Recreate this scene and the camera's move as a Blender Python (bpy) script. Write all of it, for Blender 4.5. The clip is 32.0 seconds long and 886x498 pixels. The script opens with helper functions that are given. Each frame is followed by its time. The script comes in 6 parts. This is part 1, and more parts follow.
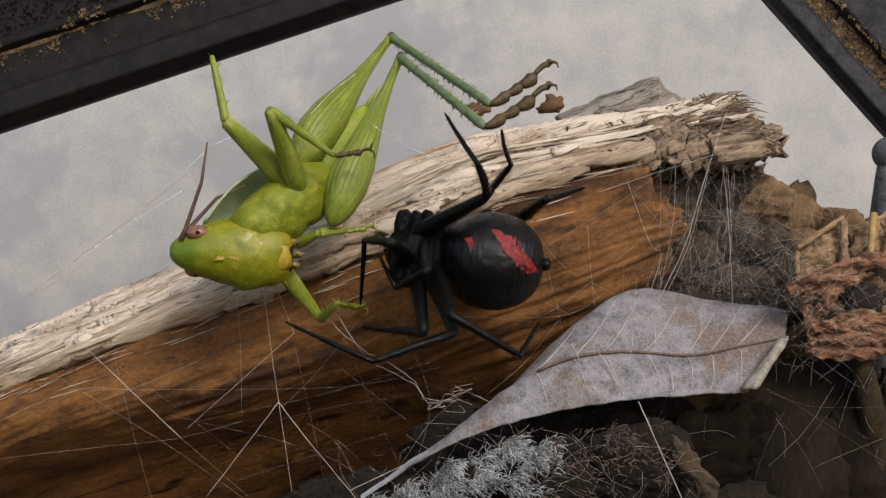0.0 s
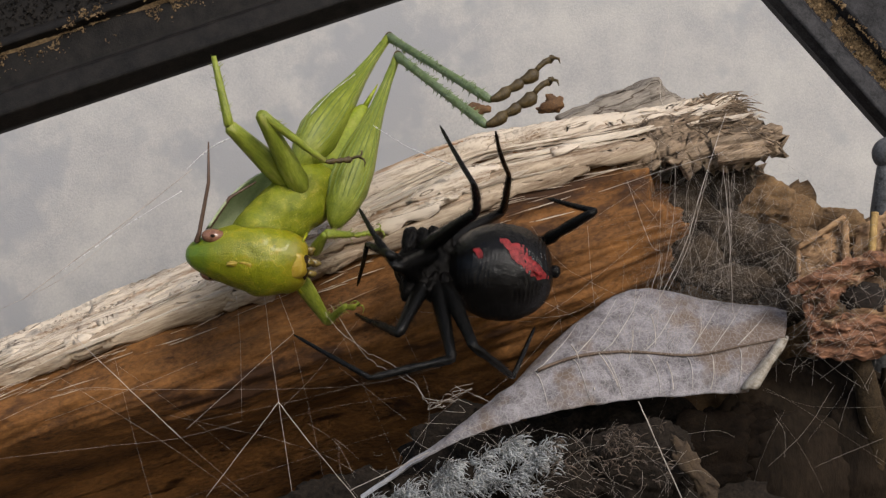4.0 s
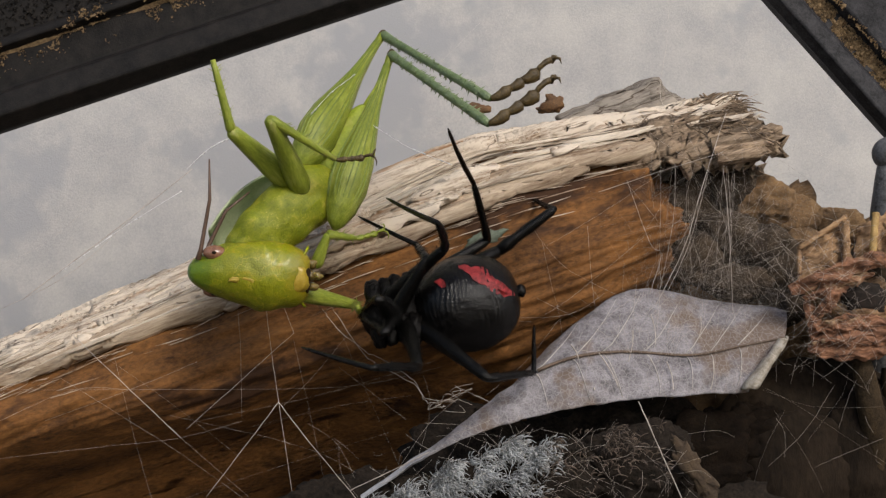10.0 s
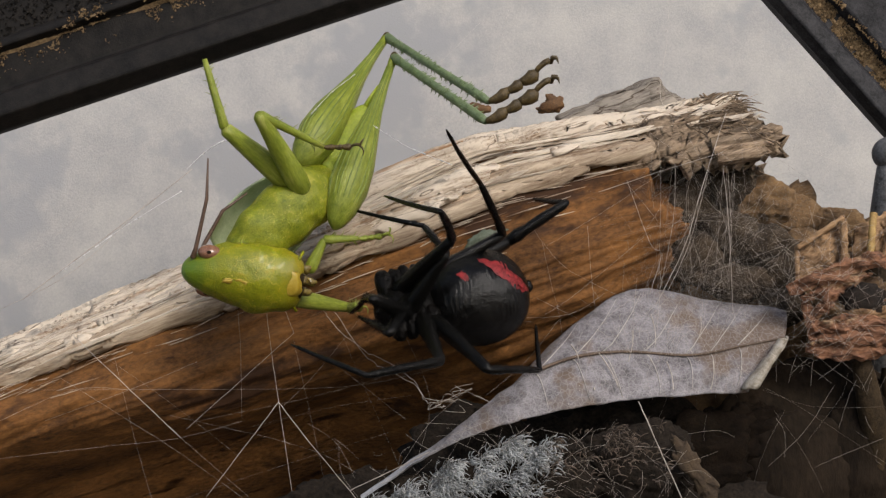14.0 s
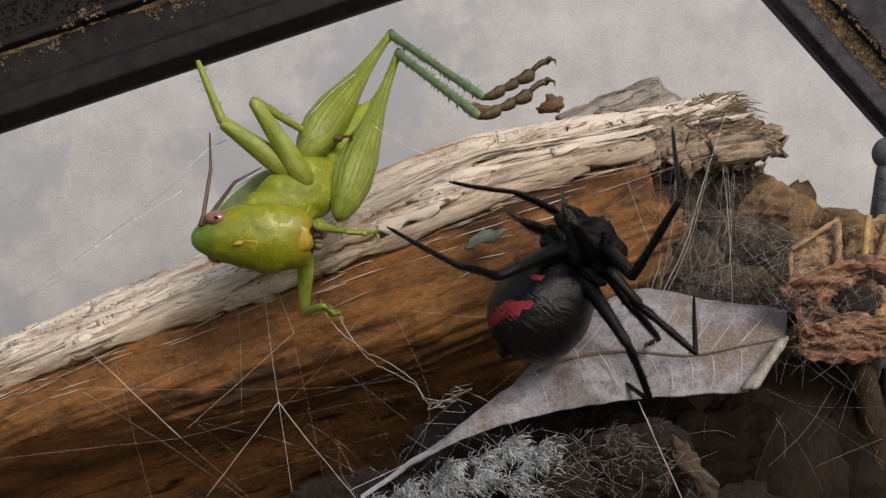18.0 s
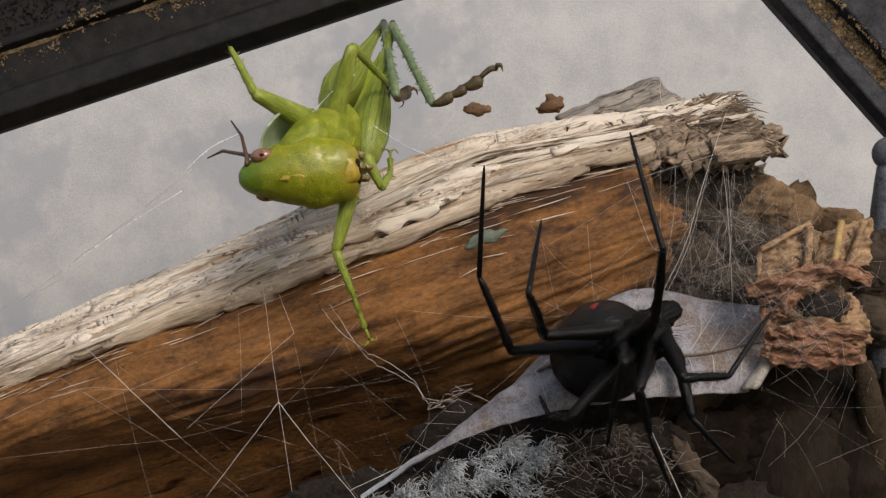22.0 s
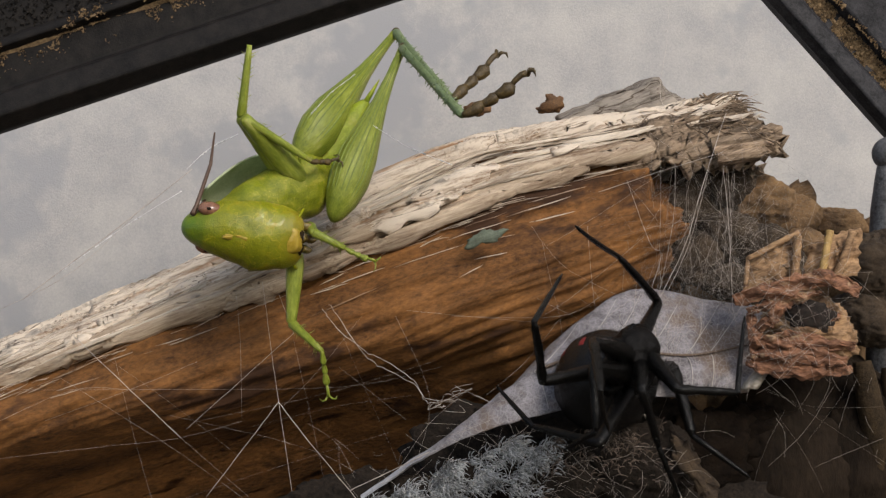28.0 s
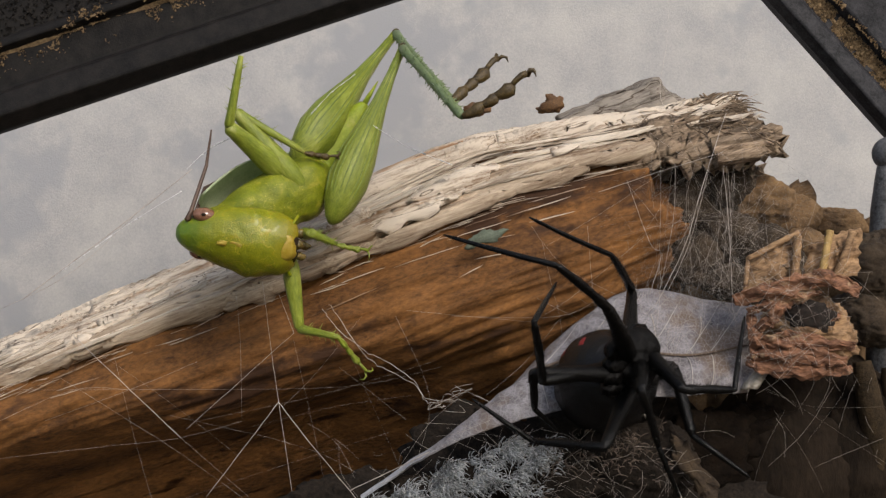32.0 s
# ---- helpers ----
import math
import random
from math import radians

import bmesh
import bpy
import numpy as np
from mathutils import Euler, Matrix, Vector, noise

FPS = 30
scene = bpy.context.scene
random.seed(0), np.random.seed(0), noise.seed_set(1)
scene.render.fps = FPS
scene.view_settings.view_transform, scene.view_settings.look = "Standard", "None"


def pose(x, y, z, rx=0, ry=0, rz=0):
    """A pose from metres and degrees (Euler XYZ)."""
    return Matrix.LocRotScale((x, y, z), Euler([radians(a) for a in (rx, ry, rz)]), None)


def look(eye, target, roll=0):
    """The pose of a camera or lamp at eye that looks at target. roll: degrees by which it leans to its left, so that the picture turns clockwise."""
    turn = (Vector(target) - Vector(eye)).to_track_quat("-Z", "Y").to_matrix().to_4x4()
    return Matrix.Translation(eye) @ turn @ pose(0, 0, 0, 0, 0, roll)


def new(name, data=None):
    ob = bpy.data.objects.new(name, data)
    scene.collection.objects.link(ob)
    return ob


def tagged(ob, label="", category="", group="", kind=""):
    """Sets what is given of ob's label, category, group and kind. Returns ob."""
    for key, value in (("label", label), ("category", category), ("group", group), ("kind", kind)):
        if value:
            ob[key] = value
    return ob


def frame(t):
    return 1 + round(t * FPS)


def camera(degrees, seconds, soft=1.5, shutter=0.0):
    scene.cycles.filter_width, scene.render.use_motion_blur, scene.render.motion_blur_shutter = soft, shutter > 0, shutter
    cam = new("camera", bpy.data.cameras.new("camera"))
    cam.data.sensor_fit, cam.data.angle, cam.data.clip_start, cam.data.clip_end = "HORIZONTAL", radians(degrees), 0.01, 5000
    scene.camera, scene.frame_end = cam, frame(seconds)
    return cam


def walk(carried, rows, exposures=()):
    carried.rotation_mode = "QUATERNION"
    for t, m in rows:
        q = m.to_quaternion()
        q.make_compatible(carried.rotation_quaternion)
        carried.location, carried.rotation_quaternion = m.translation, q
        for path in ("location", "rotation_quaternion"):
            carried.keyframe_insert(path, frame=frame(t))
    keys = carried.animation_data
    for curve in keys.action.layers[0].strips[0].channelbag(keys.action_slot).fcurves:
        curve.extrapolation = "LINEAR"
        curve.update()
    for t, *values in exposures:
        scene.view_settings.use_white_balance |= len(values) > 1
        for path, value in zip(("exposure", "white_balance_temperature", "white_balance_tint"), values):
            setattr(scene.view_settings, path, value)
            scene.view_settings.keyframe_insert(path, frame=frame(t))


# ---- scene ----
# A small nook seen from close by: one unit of the plan is a twentieth of a millimetre.
UNIT = 0.00005
REACH = 784 * UNIT / math.tan(radians(20))
EYE = Vector((0, -REACH, 0.045))
cam = camera(40, 32.0, soft=1.3)
walk(cam, [(0, look(EYE, (0, 0, 0.045))), (32, look(EYE, (0, 0, 0.045)))], exposures=[(0, -0.02, 6780, 11), (32, -0.02, 6780, 11)])


def at(u, v, y=0.0):
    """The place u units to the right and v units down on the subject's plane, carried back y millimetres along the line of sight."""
    k = (REACH + y * 0.001) / REACH
    return Vector(((u - 784) * UNIT * k, y * 0.001, 0.045 + (441 - v) * UNIT * k))


# ---- world and light ----
SUN_DIR = Vector((-0.37, 0.71, -0.61))
world = bpy.data.worlds.new("sky")
scene.world = world
world.use_nodes = True
wn = world.node_tree.nodes
sky = wn.new("ShaderNodeTexSky")
sky.sky_type, sky.sun_disc = "NISHITA", False
sky.sun_elevation = math.asin(-SUN_DIR.normalized().z)
sky.sun_rotation = math.atan2(-SUN_DIR.x, -SUN_DIR.y)
sky.dust_density, sky.air_density, sky.ozone_density = 2.0, 1.0, 1.0
world.node_tree.links.new(sky.outputs[0], wn["Background"].inputs[0])
wn["Background"].inputs[1].default_value = 0.15
sun_data = bpy.data.lights.new("sun", "SUN")
sun_data.energy, sun_data.angle, sun_data.color = 2.05, radians(18), (1.0, 0.97, 0.925)
sun = new("sun", sun_data)
sun.matrix_world = look((0.6, -0.5, 0.5), Vector((0.6, -0.5, 0.5)) + SUN_DIR)


# ---- materials ----
def mat(name, dark, light, size=1.0, rough=0.6, bump=0.3, fine=0.2, stretch=(1, 1, 1), metal=0.0, coat=0.0, sss=0.0, trans=0.0,
        lo=0.35, hi=0.65, spot=None, spot_size=1.0, spot_at=0.6, turn=(0, 0, 0), random_tint=0.0, spec=0.5, cells=0.0, cell_colour=(1, 1, 1), crack=None, crack_size=1.5, crack_width=0.014, tips=()):
    """A surface with two scales of variation. size, fine and spot_size are in millimetres."""
    m = bpy.data.materials.new(name)
    m.use_nodes = True
    n, link = m.node_tree.nodes, m.node_tree.links.new
    b = n["Principled BSDF"]
    co = n.new("ShaderNodeTexCoord")
    mp = n.new("ShaderNodeMapping")
    mp.vector_type = "TEXTURE"
    mp.inputs["Scale"].default_value = [1 / k for k in stretch]
    mp.inputs["Rotation"].default_value = [radians(a) for a in turn]
    link(co.outputs["Object"], mp.inputs[0])

    def wave(mm, detail=6.0, roughness=0.6):
        t = n.new("ShaderNodeTexNoise")
        t.inputs["Scale"].default_value = 1000.0 / mm
        t.inputs["Detail"].default_value, t.inputs["Roughness"].default_value = detail, roughness
        link(mp.outputs[0], t.inputs["Vector"])
        return t

    big, small = wave(size), wave(fine, 4.0, 0.7)
    ramp = n.new("ShaderNodeValToRGB")
    ramp.color_ramp.elements[0].position, ramp.color_ramp.elements[1].position = lo, hi
    ramp.color_ramp.elements[0].color, ramp.color_ramp.elements[1].color = (*dark, 1), (*light, 1)
    add = n.new("ShaderNodeMath")
    add.operation = "MULTIPLY_ADD"
    link(small.outputs[0], add.inputs[0])
    add.inputs[1].default_value = 0.45
    half = n.new("ShaderNodeMath")
    half.operation = "MULTIPLY"
    link(big.outputs[0], half.inputs[0])
    half.inputs[1].default_value = 0.55
    link(half.outputs[0], add.inputs[2])
    link(add.outputs[0], ramp.inputs[0])
    colour = ramp.outputs[0]
    if spot:
        t = wave(spot_size, 5.0, 0.65)
        r2 = n.new("ShaderNodeValToRGB")
        r2.color_ramp.elements[0].position, r2.color_ramp.elements[1].position = spot_at, spot_at + 0.08
        link(t.outputs[0], r2.inputs[0])
        mix = n.new("ShaderNodeMix")
        mix.data_type = "RGBA"
        link(r2.outputs[0], mix.inputs[0])
        link(colour, mix.inputs[6])
        mix.inputs[7].default_value = (*spot, 1)
        colour = mix.outputs[2]
    if crack:
        t = wave(crack_size, 3.0, 0.55)
        r3 = n.new("ShaderNodeValToRGB")
        r3.color_ramp.elements[0].position, r3.color_ramp.elements[1].position = 0.5 - crack_width, 0.5
        r3.color_ramp.elements[0].color, r3.color_ramp.elements[1].color = (0, 0, 0, 1), (1, 1, 1, 1)
        r3.color_ramp.elements.new(0.5 + crack_width).color = (0, 0, 0, 1)
        link(t.outputs[0], r3.inputs[0])
        mc = n.new("ShaderNodeMix")
        mc.data_type = "RGBA"
        link(r3.outputs[0], mc.inputs[0])
        link(colour, mc.inputs[6])
        mc.inputs[7].default_value = (*crack, 1)
        colour = mc.outputs[2]
    net = None
    if cells:
        vo = n.new("ShaderNodeTexVoronoi")
        vo.feature = "DISTANCE_TO_EDGE"
        vo.inputs["Scale"].default_value = 1000.0 / cells
        link(mp.outputs[0], vo.inputs["Vector"])
        net = n.new("ShaderNodeMapRange")
        net.inputs[1].default_value, net.inputs[2].default_value = 0.0, 0.10
        net.inputs[3].default_value, net.inputs[4].default_value = 0.28, 0.0
        link(vo.outputs[0], net.inputs[0])
        mx = n.new("ShaderNodeMix")
        mx.data_type = "RGBA"
        link(net.outputs[0], mx.inputs[0])
        link(colour, mx.inputs[6])
        mx.inputs[7].default_value = (*cell_colour, 1)
        colour = mx.outputs[2]
    for x0, x1, tint in tips:
        sep = n.new("ShaderNodeSeparateXYZ")
        link(co.outputs["Object"], sep.inputs[0])
        off = n.new("ShaderNodeMath")
        off.operation = "MULTIPLY_ADD"
        link(big.outputs[0], off.inputs[0])
        off.inputs[1].default_value = 0.003
        link(sep.outputs[0], off.inputs[2])
        rg = n.new("ShaderNodeMapRange")
        rg.inputs[1].default_value, rg.inputs[2].default_value = x0 * 0.001 + 0.0015, x1 * 0.001 + 0.0015
        link(off.outputs[0], rg.inputs[0])
        mt = n.new("ShaderNodeMix")
        mt.data_type = "RGBA"
        link(rg.outputs[0], mt.inputs[0])
        link(colour, mt.inputs[6])
        mt.inputs[7].default_value = (*tint, 1)
        colour = mt.outputs[2]
    if random_tint:
        info = n.new("ShaderNodeObjectInfo")
        hsv = n.new("ShaderNodeHueSaturation")
        mr = n.new("ShaderNodeMapRange")
        mr.inputs[3].default_value, mr.inputs[4].default_value = 1 - random_tint, 1 + random_tint
        link(info.outputs["Random"], mr.inputs[0])
        link(mr.outputs[0], hsv.inputs["Value"])
        link(colour, hsv.inputs["Color"])
        colour = hsv.outputs[0]
    link(colour, b.inputs["Base Color"])
    b.inputs["Roughness"].default_value, b.inputs["Metallic"].default_value = rough, metal
    b.inputs["Specular IOR Level"].default_value = spec
    b.inputs["Coat Weight"].default_value, b.inputs["Coat Roughness"].default_value = coat, 0.15
    if sss:
        b.inputs["Subsurface Weight"].default_value = sss
        b.inputs["Subsurface Radius"].default_value = (0.6, 0.8, 0.15)
        b.inputs["Subsurface Scale"].default_value = 0.0016
    if bump:
        bp = n.new("ShaderNodeBump")
        bp.inputs["Strength"].default_value, bp.inputs["Distance"].default_value = bump, fine * 0.001
        link(add.outputs[0], bp.inputs["Height"])
        link(bp.outputs[0], b.inputs["Normal"])
    if trans:
        tr = n.new("ShaderNodeBsdfTranslucent")
        link(colour, tr.inputs[0])
        ms = n.new("ShaderNodeMixShader")
        ms.inputs[0].default_value = trans
        link(b.outputs[0], ms.inputs[1])
        link(tr.outputs[0], ms.inputs[2])
        link(ms.outputs[0], n["Material Output"].inputs["Surface"])
    return m


GRAIN = (0, -19.5, 0)
M_WALL = mat("wall_plaster", (0.385, 0.38, 0.385), (0.535, 0.52, 0.495), size=7, fine=0.3, rough=0.9, bump=0.35, lo=0.36, hi=0.62, spot=(0.375, 0.378, 0.39), spot_size=26, spot_at=0.50)
M_GROUND = mat("dark_soil", (0.03, 0.024, 0.018), (0.08, 0.065, 0.05), size=20, fine=1.0, rough=0.95, bump=0.5)
M_SHELL = mat("weathered_wood", (0.23, 0.145, 0.085), (0.68, 0.585, 0.475), size=1.6, fine=0.22, rough=0.85, bump=1.0, stretch=(0.09, 1, 1), turn=GRAIN, lo=0.38, hi=0.52, spot=(0.35, 0.20, 0.10), spot_size=4.0, spot_at=0.55, crack=(0.08, 0.045, 0.024), crack_size=3.0, crack_width=0.008)
M_STRIP = mat("bleached_splinter", (0.24, 0.165, 0.105), (0.62, 0.54, 0.44), size=1.1, fine=0.2, rough=0.88, bump=1.0, stretch=(0.08, 1, 1), turn=GRAIN, lo=0.36, hi=0.55, random_tint=0.28)
M_UNDER = mat("tan_wood", (0.14, 0.082, 0.044), (0.56, 0.45, 0.33), size=1.5, fine=0.25, rough=0.85, bump=1.0, stretch=(0.08, 1, 1), turn=GRAIN, lo=0.36, hi=0.60, spot=(0.42, 0.34, 0.25), spot_size=2.5, spot_at=0.57)
M_FRAY = mat("frayed_wood", (0.045, 0.027, 0.015), (0.36, 0.265, 0.18), size=0.7, fine=0.2, rough=0.95, bump=1.0, stretch=(0.2, 1, 1), turn=GRAIN, lo=0.38, hi=0.60, random_tint=0.45)
M_CORE = mat("brown_wood", (0.034, 0.0135, 0.0042), (0.315, 0.138, 0.039), size=3.6, fine=0.32, rough=0.75, bump=1.0, stretch=(0.5, 1, 1), turn=GRAIN, lo=0.33, hi=0.68, spot=(0.05, 0.021, 0.008), spot_size=7, spot_at=0.55, spec=0.3)
M_CRUST = mat("pale_crust", (0.32, 0.27, 0.21), (0.64, 0.60, 0.54), size=1.5, fine=0.3, rough=0.95, bump=1.0, lo=0.32, hi=0.55)
# The leaf's tips tint paints bluish sky light into the colour of its left part.
M_LEAF = mat("grey_leaf", (0.085, 0.076, 0.080), (0.33, 0.31, 0.33), size=1.3, fine=0.14, rough=0.6, bump=1.0, lo=0.36, hi=0.60, trans=0.1, spot=(0.175, 0.13, 0.105), spot_size=10, spot_at=0.49, spec=0.4, cells=0.55, cell_colour=(0.50, 0.475, 0.46), tips=[(0.0, -7.0, (0.50, 0.515, 0.56))])
M_VEIN = mat("leaf_vein", (0.09, 0.06, 0.042), (0.19, 0.14, 0.105), size=1.0, fine=0.2, rough=0.8)
M_FAINT = mat("faint_vein", (0.34, 0.31, 0.29), (0.60, 0.56, 0.52), size=1.0, fine=0.2, rough=0.8)
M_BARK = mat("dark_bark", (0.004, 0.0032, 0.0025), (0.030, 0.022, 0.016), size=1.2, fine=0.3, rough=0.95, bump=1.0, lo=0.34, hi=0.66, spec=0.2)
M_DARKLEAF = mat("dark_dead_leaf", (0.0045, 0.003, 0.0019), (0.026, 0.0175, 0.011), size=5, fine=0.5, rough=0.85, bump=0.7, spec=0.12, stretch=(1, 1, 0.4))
M_MOSS = mat("grey_lichen", (0.02, 0.02, 0.02), (0.46, 0.48, 0.49), size=2.2, fine=0.25, rough=0.95, bump=0.5, lo=0.37, hi=0.55)
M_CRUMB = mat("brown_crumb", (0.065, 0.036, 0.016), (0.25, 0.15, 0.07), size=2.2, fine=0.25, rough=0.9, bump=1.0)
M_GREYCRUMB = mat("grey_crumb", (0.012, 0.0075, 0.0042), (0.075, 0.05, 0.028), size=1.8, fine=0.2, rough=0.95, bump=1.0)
M_HUSK = mat("tan_husk", (0.08, 0.037, 0.015), (0.42, 0.26, 0.135), size=1.3, fine=0.22, rough=0.8, bump=1.0, stretch=(0.3, 1, 1), turn=(0, -20, 0), lo=0.37, hi=0.6)
M_HUSKPALE = mat("pale_husk", (0.22, 0.13, 0.04), (0.50, 0.33, 0.12), size=1.0, fine=0.2, rough=0.7, bump=0.6)
M_HOLLOW_SHADE = mat("pod_inner_shade", (0.006, 0.004, 0.003), (0.025, 0.015, 0.01), size=0.6, fine=0.2, rough=0.95, bump=1.0)
M_RAIL = mat("black_plastic", (0.004, 0.004, 0.0042), (0.022, 0.019, 0.017), size=1.6, fine=0.16, rough=0.6, bump=0.5, spec=0.16)
M_GREYRAIL = mat("dusty_plastic", (0.010, 0.010, 0.012), (0.050, 0.049, 0.054), size=1.2, fine=0.25, rough=0.6, bump=0.3, spec=0.2, lo=0.40, hi=0.66)
M_GRIT = mat("black_grit", (0.004, 0.004, 0.004), (0.036, 0.031, 0.027), size=0.6, fine=0.2, rough=0.95, bump=1.0, spec=0.1)
M_DUST = mat("brown_dust", (0.065, 0.040, 0.018), (0.28, 0.19, 0.10), size=0.8, fine=0.2, rough=1.0, bump=1.0)
M_PEG = mat("grey_metal", (0.035, 0.034, 0.034), (0.17, 0.172, 0.18), size=2.0, fine=0.3, rough=0.6, bump=0.6, metal=0.3, lo=0.38, hi=0.62)
M_SILK = mat("silk", (0.30, 0.25, 0.21), (0.62, 0.56, 0.50), size=1.6, fine=0.3, rough=0.45, bump=0.0)
M_WHITESILK = mat("white_silk", (0.62, 0.62, 0.62), (0.88, 0.88, 0.88), size=1.6, fine=0.3, rough=0.4, bump=0.0)
M_OLDSILK = mat("dusty_silk", (0.10, 0.08, 0.062), (0.36, 0.31, 0.27), size=1.6, fine=0.3, rough=0.6, bump=0.0)
M_BLACK = mat("black_cuticle", (0.0006, 0.0006, 0.0006), (0.0040, 0.0036, 0.0031), size=0.4, fine=0.12, rough=0.19, bump=1.0, spec=0.22)
M_HAIRY = mat("hairy_black", (0.0006, 0.0006, 0.0006), (0.006, 0.005, 0.0045), size=0.4, fine=0.12, rough=0.42, bump=1.0, spec=0.12)
M_ABDO = mat("black_velvet", (0.0006, 0.0006, 0.0007), (0.0045, 0.004, 0.004), size=0.45, fine=0.16, rough=0.16, bump=1.0, spec=0.32, stretch=(1, 0.35, 1))
M_ABDO.node_tree.nodes["Principled BSDF"].inputs["Sheen Weight"].default_value = 0.006
M_ABDO.node_tree.nodes["Principled BSDF"].inputs["Sheen Roughness"].default_value = 0.35
M_RED = mat("red_mark", (0.08, 0.006, 0.007), (0.30, 0.026, 0.029), size=0.45, fine=0.12, rough=0.45, bump=0.9, lo=0.40, hi=0.58, spec=0.3, spot=(0.02, 0.003, 0.003), spot_size=0.5, spot_at=0.58)
M_GREEN = mat("green_cuticle", (0.14, 0.20, 0.008), (0.33, 0.39, 0.04), size=1.6, fine=0.2, rough=0.42, bump=0.8, sss=0.5, lo=0.33, hi=0.67, spec=0.3, spot=(0.33, 0.35, 0.06), spot_size=1.2, spot_at=0.60)
M_YELLOWGREEN = mat("yellow_green_cuticle", (0.16, 0.18, 0.004), (0.30, 0.30, 0.008), size=2.4, fine=0.22, rough=0.45, bump=0.5, sss=0.55, spec=0.28, lo=0.33, hi=0.67, spot=(0.36, 0.31, 0.008), spot_size=1.8, spot_at=0.6)
M_LIMB = mat("green_limb", (0.125, 0.165, 0.012), (0.36, 0.41, 0.065), size=1.0, fine=0.16, rough=0.32, bump=1.0, sss=0.2, spec=0.42, stretch=(0.22, 1, 1), spot=(0.38, 0.40, 0.10), spot_size=1.0, spot_at=0.58, trans=0.15)
M_RIDGE = mat("green_ridge", (0.10, 0.15, 0.012), (0.22, 0.28, 0.05), size=0.8, fine=0.2, rough=0.45, bump=0.3)
M_SHIN = mat("pale_green_shin", (0.085, 0.125, 0.055), (0.19, 0.25, 0.13), size=1.0, fine=0.2, rough=0.4, bump=0.4, sss=0.2)
M_FOOT = mat("brown_foot", (0.022, 0.014, 0.005), (0.12, 0.078, 0.022), size=0.6, fine=0.15, rough=0.45, bump=0.8)
M_WING = mat("pale_green_wing", (0.42, 0.52, 0.28), (0.68, 0.74, 0.52), size=1.6, fine=0.25, rough=0.35, bump=0.4, trans=0.45)
M_EYE = mat("brown_eye", (0.13, 0.055, 0.032), (0.30, 0.15, 0.09), size=0.5, fine=0.12, rough=0.2, bump=0.1, coat=0.5)
M_JAW = mat("yellow_lip", (0.30, 0.20, 0.012), (0.42, 0.31, 0.05), size=0.9, fine=0.2, rough=0.3, bump=0.4, sss=0.25)
M_MOUTH = mat("brown_mouthpart", (0.05, 0.035, 0.008), (0.24, 0.17, 0.045), size=0.5, fine=0.14, rough=0.25, bump=0.8, coat=0.4, sss=0.3)
M_DARKJAW = mat("dark_jaw", (0.008, 0.005, 0.003), (0.03, 0.018, 0.008), size=0.5, fine=0.15, rough=0.7, bump=0.5, spec=0.1)
M_ANT = mat("brown_antenna", (0.055, 0.028, 0.017), (0.12, 0.07, 0.045), size=0.6, fine=0.15, rough=0.5, bump=0.2)
M_LICHEN = mat("green_flake", (0.07, 0.085, 0.06), (0.15, 0.175, 0.13), size=0.6, fine=0.15, rough=0.9, bump=0.6)
M_FLAKE = mat("brown_flake", (0.05, 0.02, 0.007), (0.17, 0.085, 0.028), size=0.7, fine=0.15, rough=0.7, bump=0.6)
M_SLATE = mat("grey_bark", (0.08, 0.064, 0.05), (0.33, 0.29, 0.245), size=1.0, fine=0.22, rough=0.9, bump=1.0, stretch=(0.10, 1, 1), turn=GRAIN, lo=0.38, hi=0.58, crack=(0.05, 0.03, 0.018), crack_size=2.0, crack_width=0.018)
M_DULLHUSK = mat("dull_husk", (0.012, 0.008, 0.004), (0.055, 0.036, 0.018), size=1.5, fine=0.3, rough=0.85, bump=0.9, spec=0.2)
M_PALETIP = mat("pale_leaf_tip", (0.20, 0.165, 0.12), (0.42, 0.39, 0.34), size=0.8, fine=0.2, rough=0.8, bump=0.6)
M_SCRAP = mat("papery_scrap", (0.02, 0.012, 0.007), (0.09, 0.058, 0.03), size=1.2, fine=0.25, rough=0.85, bump=0.9)
M_HEAD = mat("yellow_green_head", (0.125, 0.150, 0.005), (0.32, 0.32, 0.012), size=1.2, fine=0.14, rough=0.30, coat=0.15, bump=0.9, sss=0.5, spec=0.45, lo=0.33, hi=0.67, spot=(0.33, 0.27, 0.012), spot_size=1.2, spot_at=0.58, tips=[(3.0, 0.2, (0.10, 0.19, 0.010)), (8.2, 11.4, (0.27, 0.20, 0.012))], crack=(0.42, 0.36, 0.04), crack_size=2.6, crack_width=0.007)
M_CHEST = mat("mottled_green_chest", (0.11, 0.145, 0.006), (0.29, 0.31, 0.022), size=1.0, fine=0.16, rough=0.40, coat=0.0, bump=1.0, sss=0.5, lo=0.36, hi=0.64, spec=0.34, spot=(0.36, 0.33, 0.05), spot_size=1.0, spot_at=0.60, crack=(0.50, 0.46, 0.10), crack_size=1.7, crack_width=0.004)
# Bark colour with shade painted in, for the two plates right of the leaf's middle.
M_SHADED_BARK = mat("shaded_bark", (0.002, 0.0014, 0.001), (0.014, 0.009, 0.0055), size=2.0, fine=0.3, rough=0.95, bump=1.0, spec=0.1)
M_FOLD = mat("red_brown_husk", (0.035, 0.014, 0.008), (0.32, 0.15, 0.08), size=0.8, fine=0.16, rough=0.8, bump=1.0, stretch=(0.35, 1, 1), turn=(0, -14, 0), lo=0.36, hi=0.62, spot=(0.36, 0.24, 0.14), spot_size=1.4, spot_at=0.58)
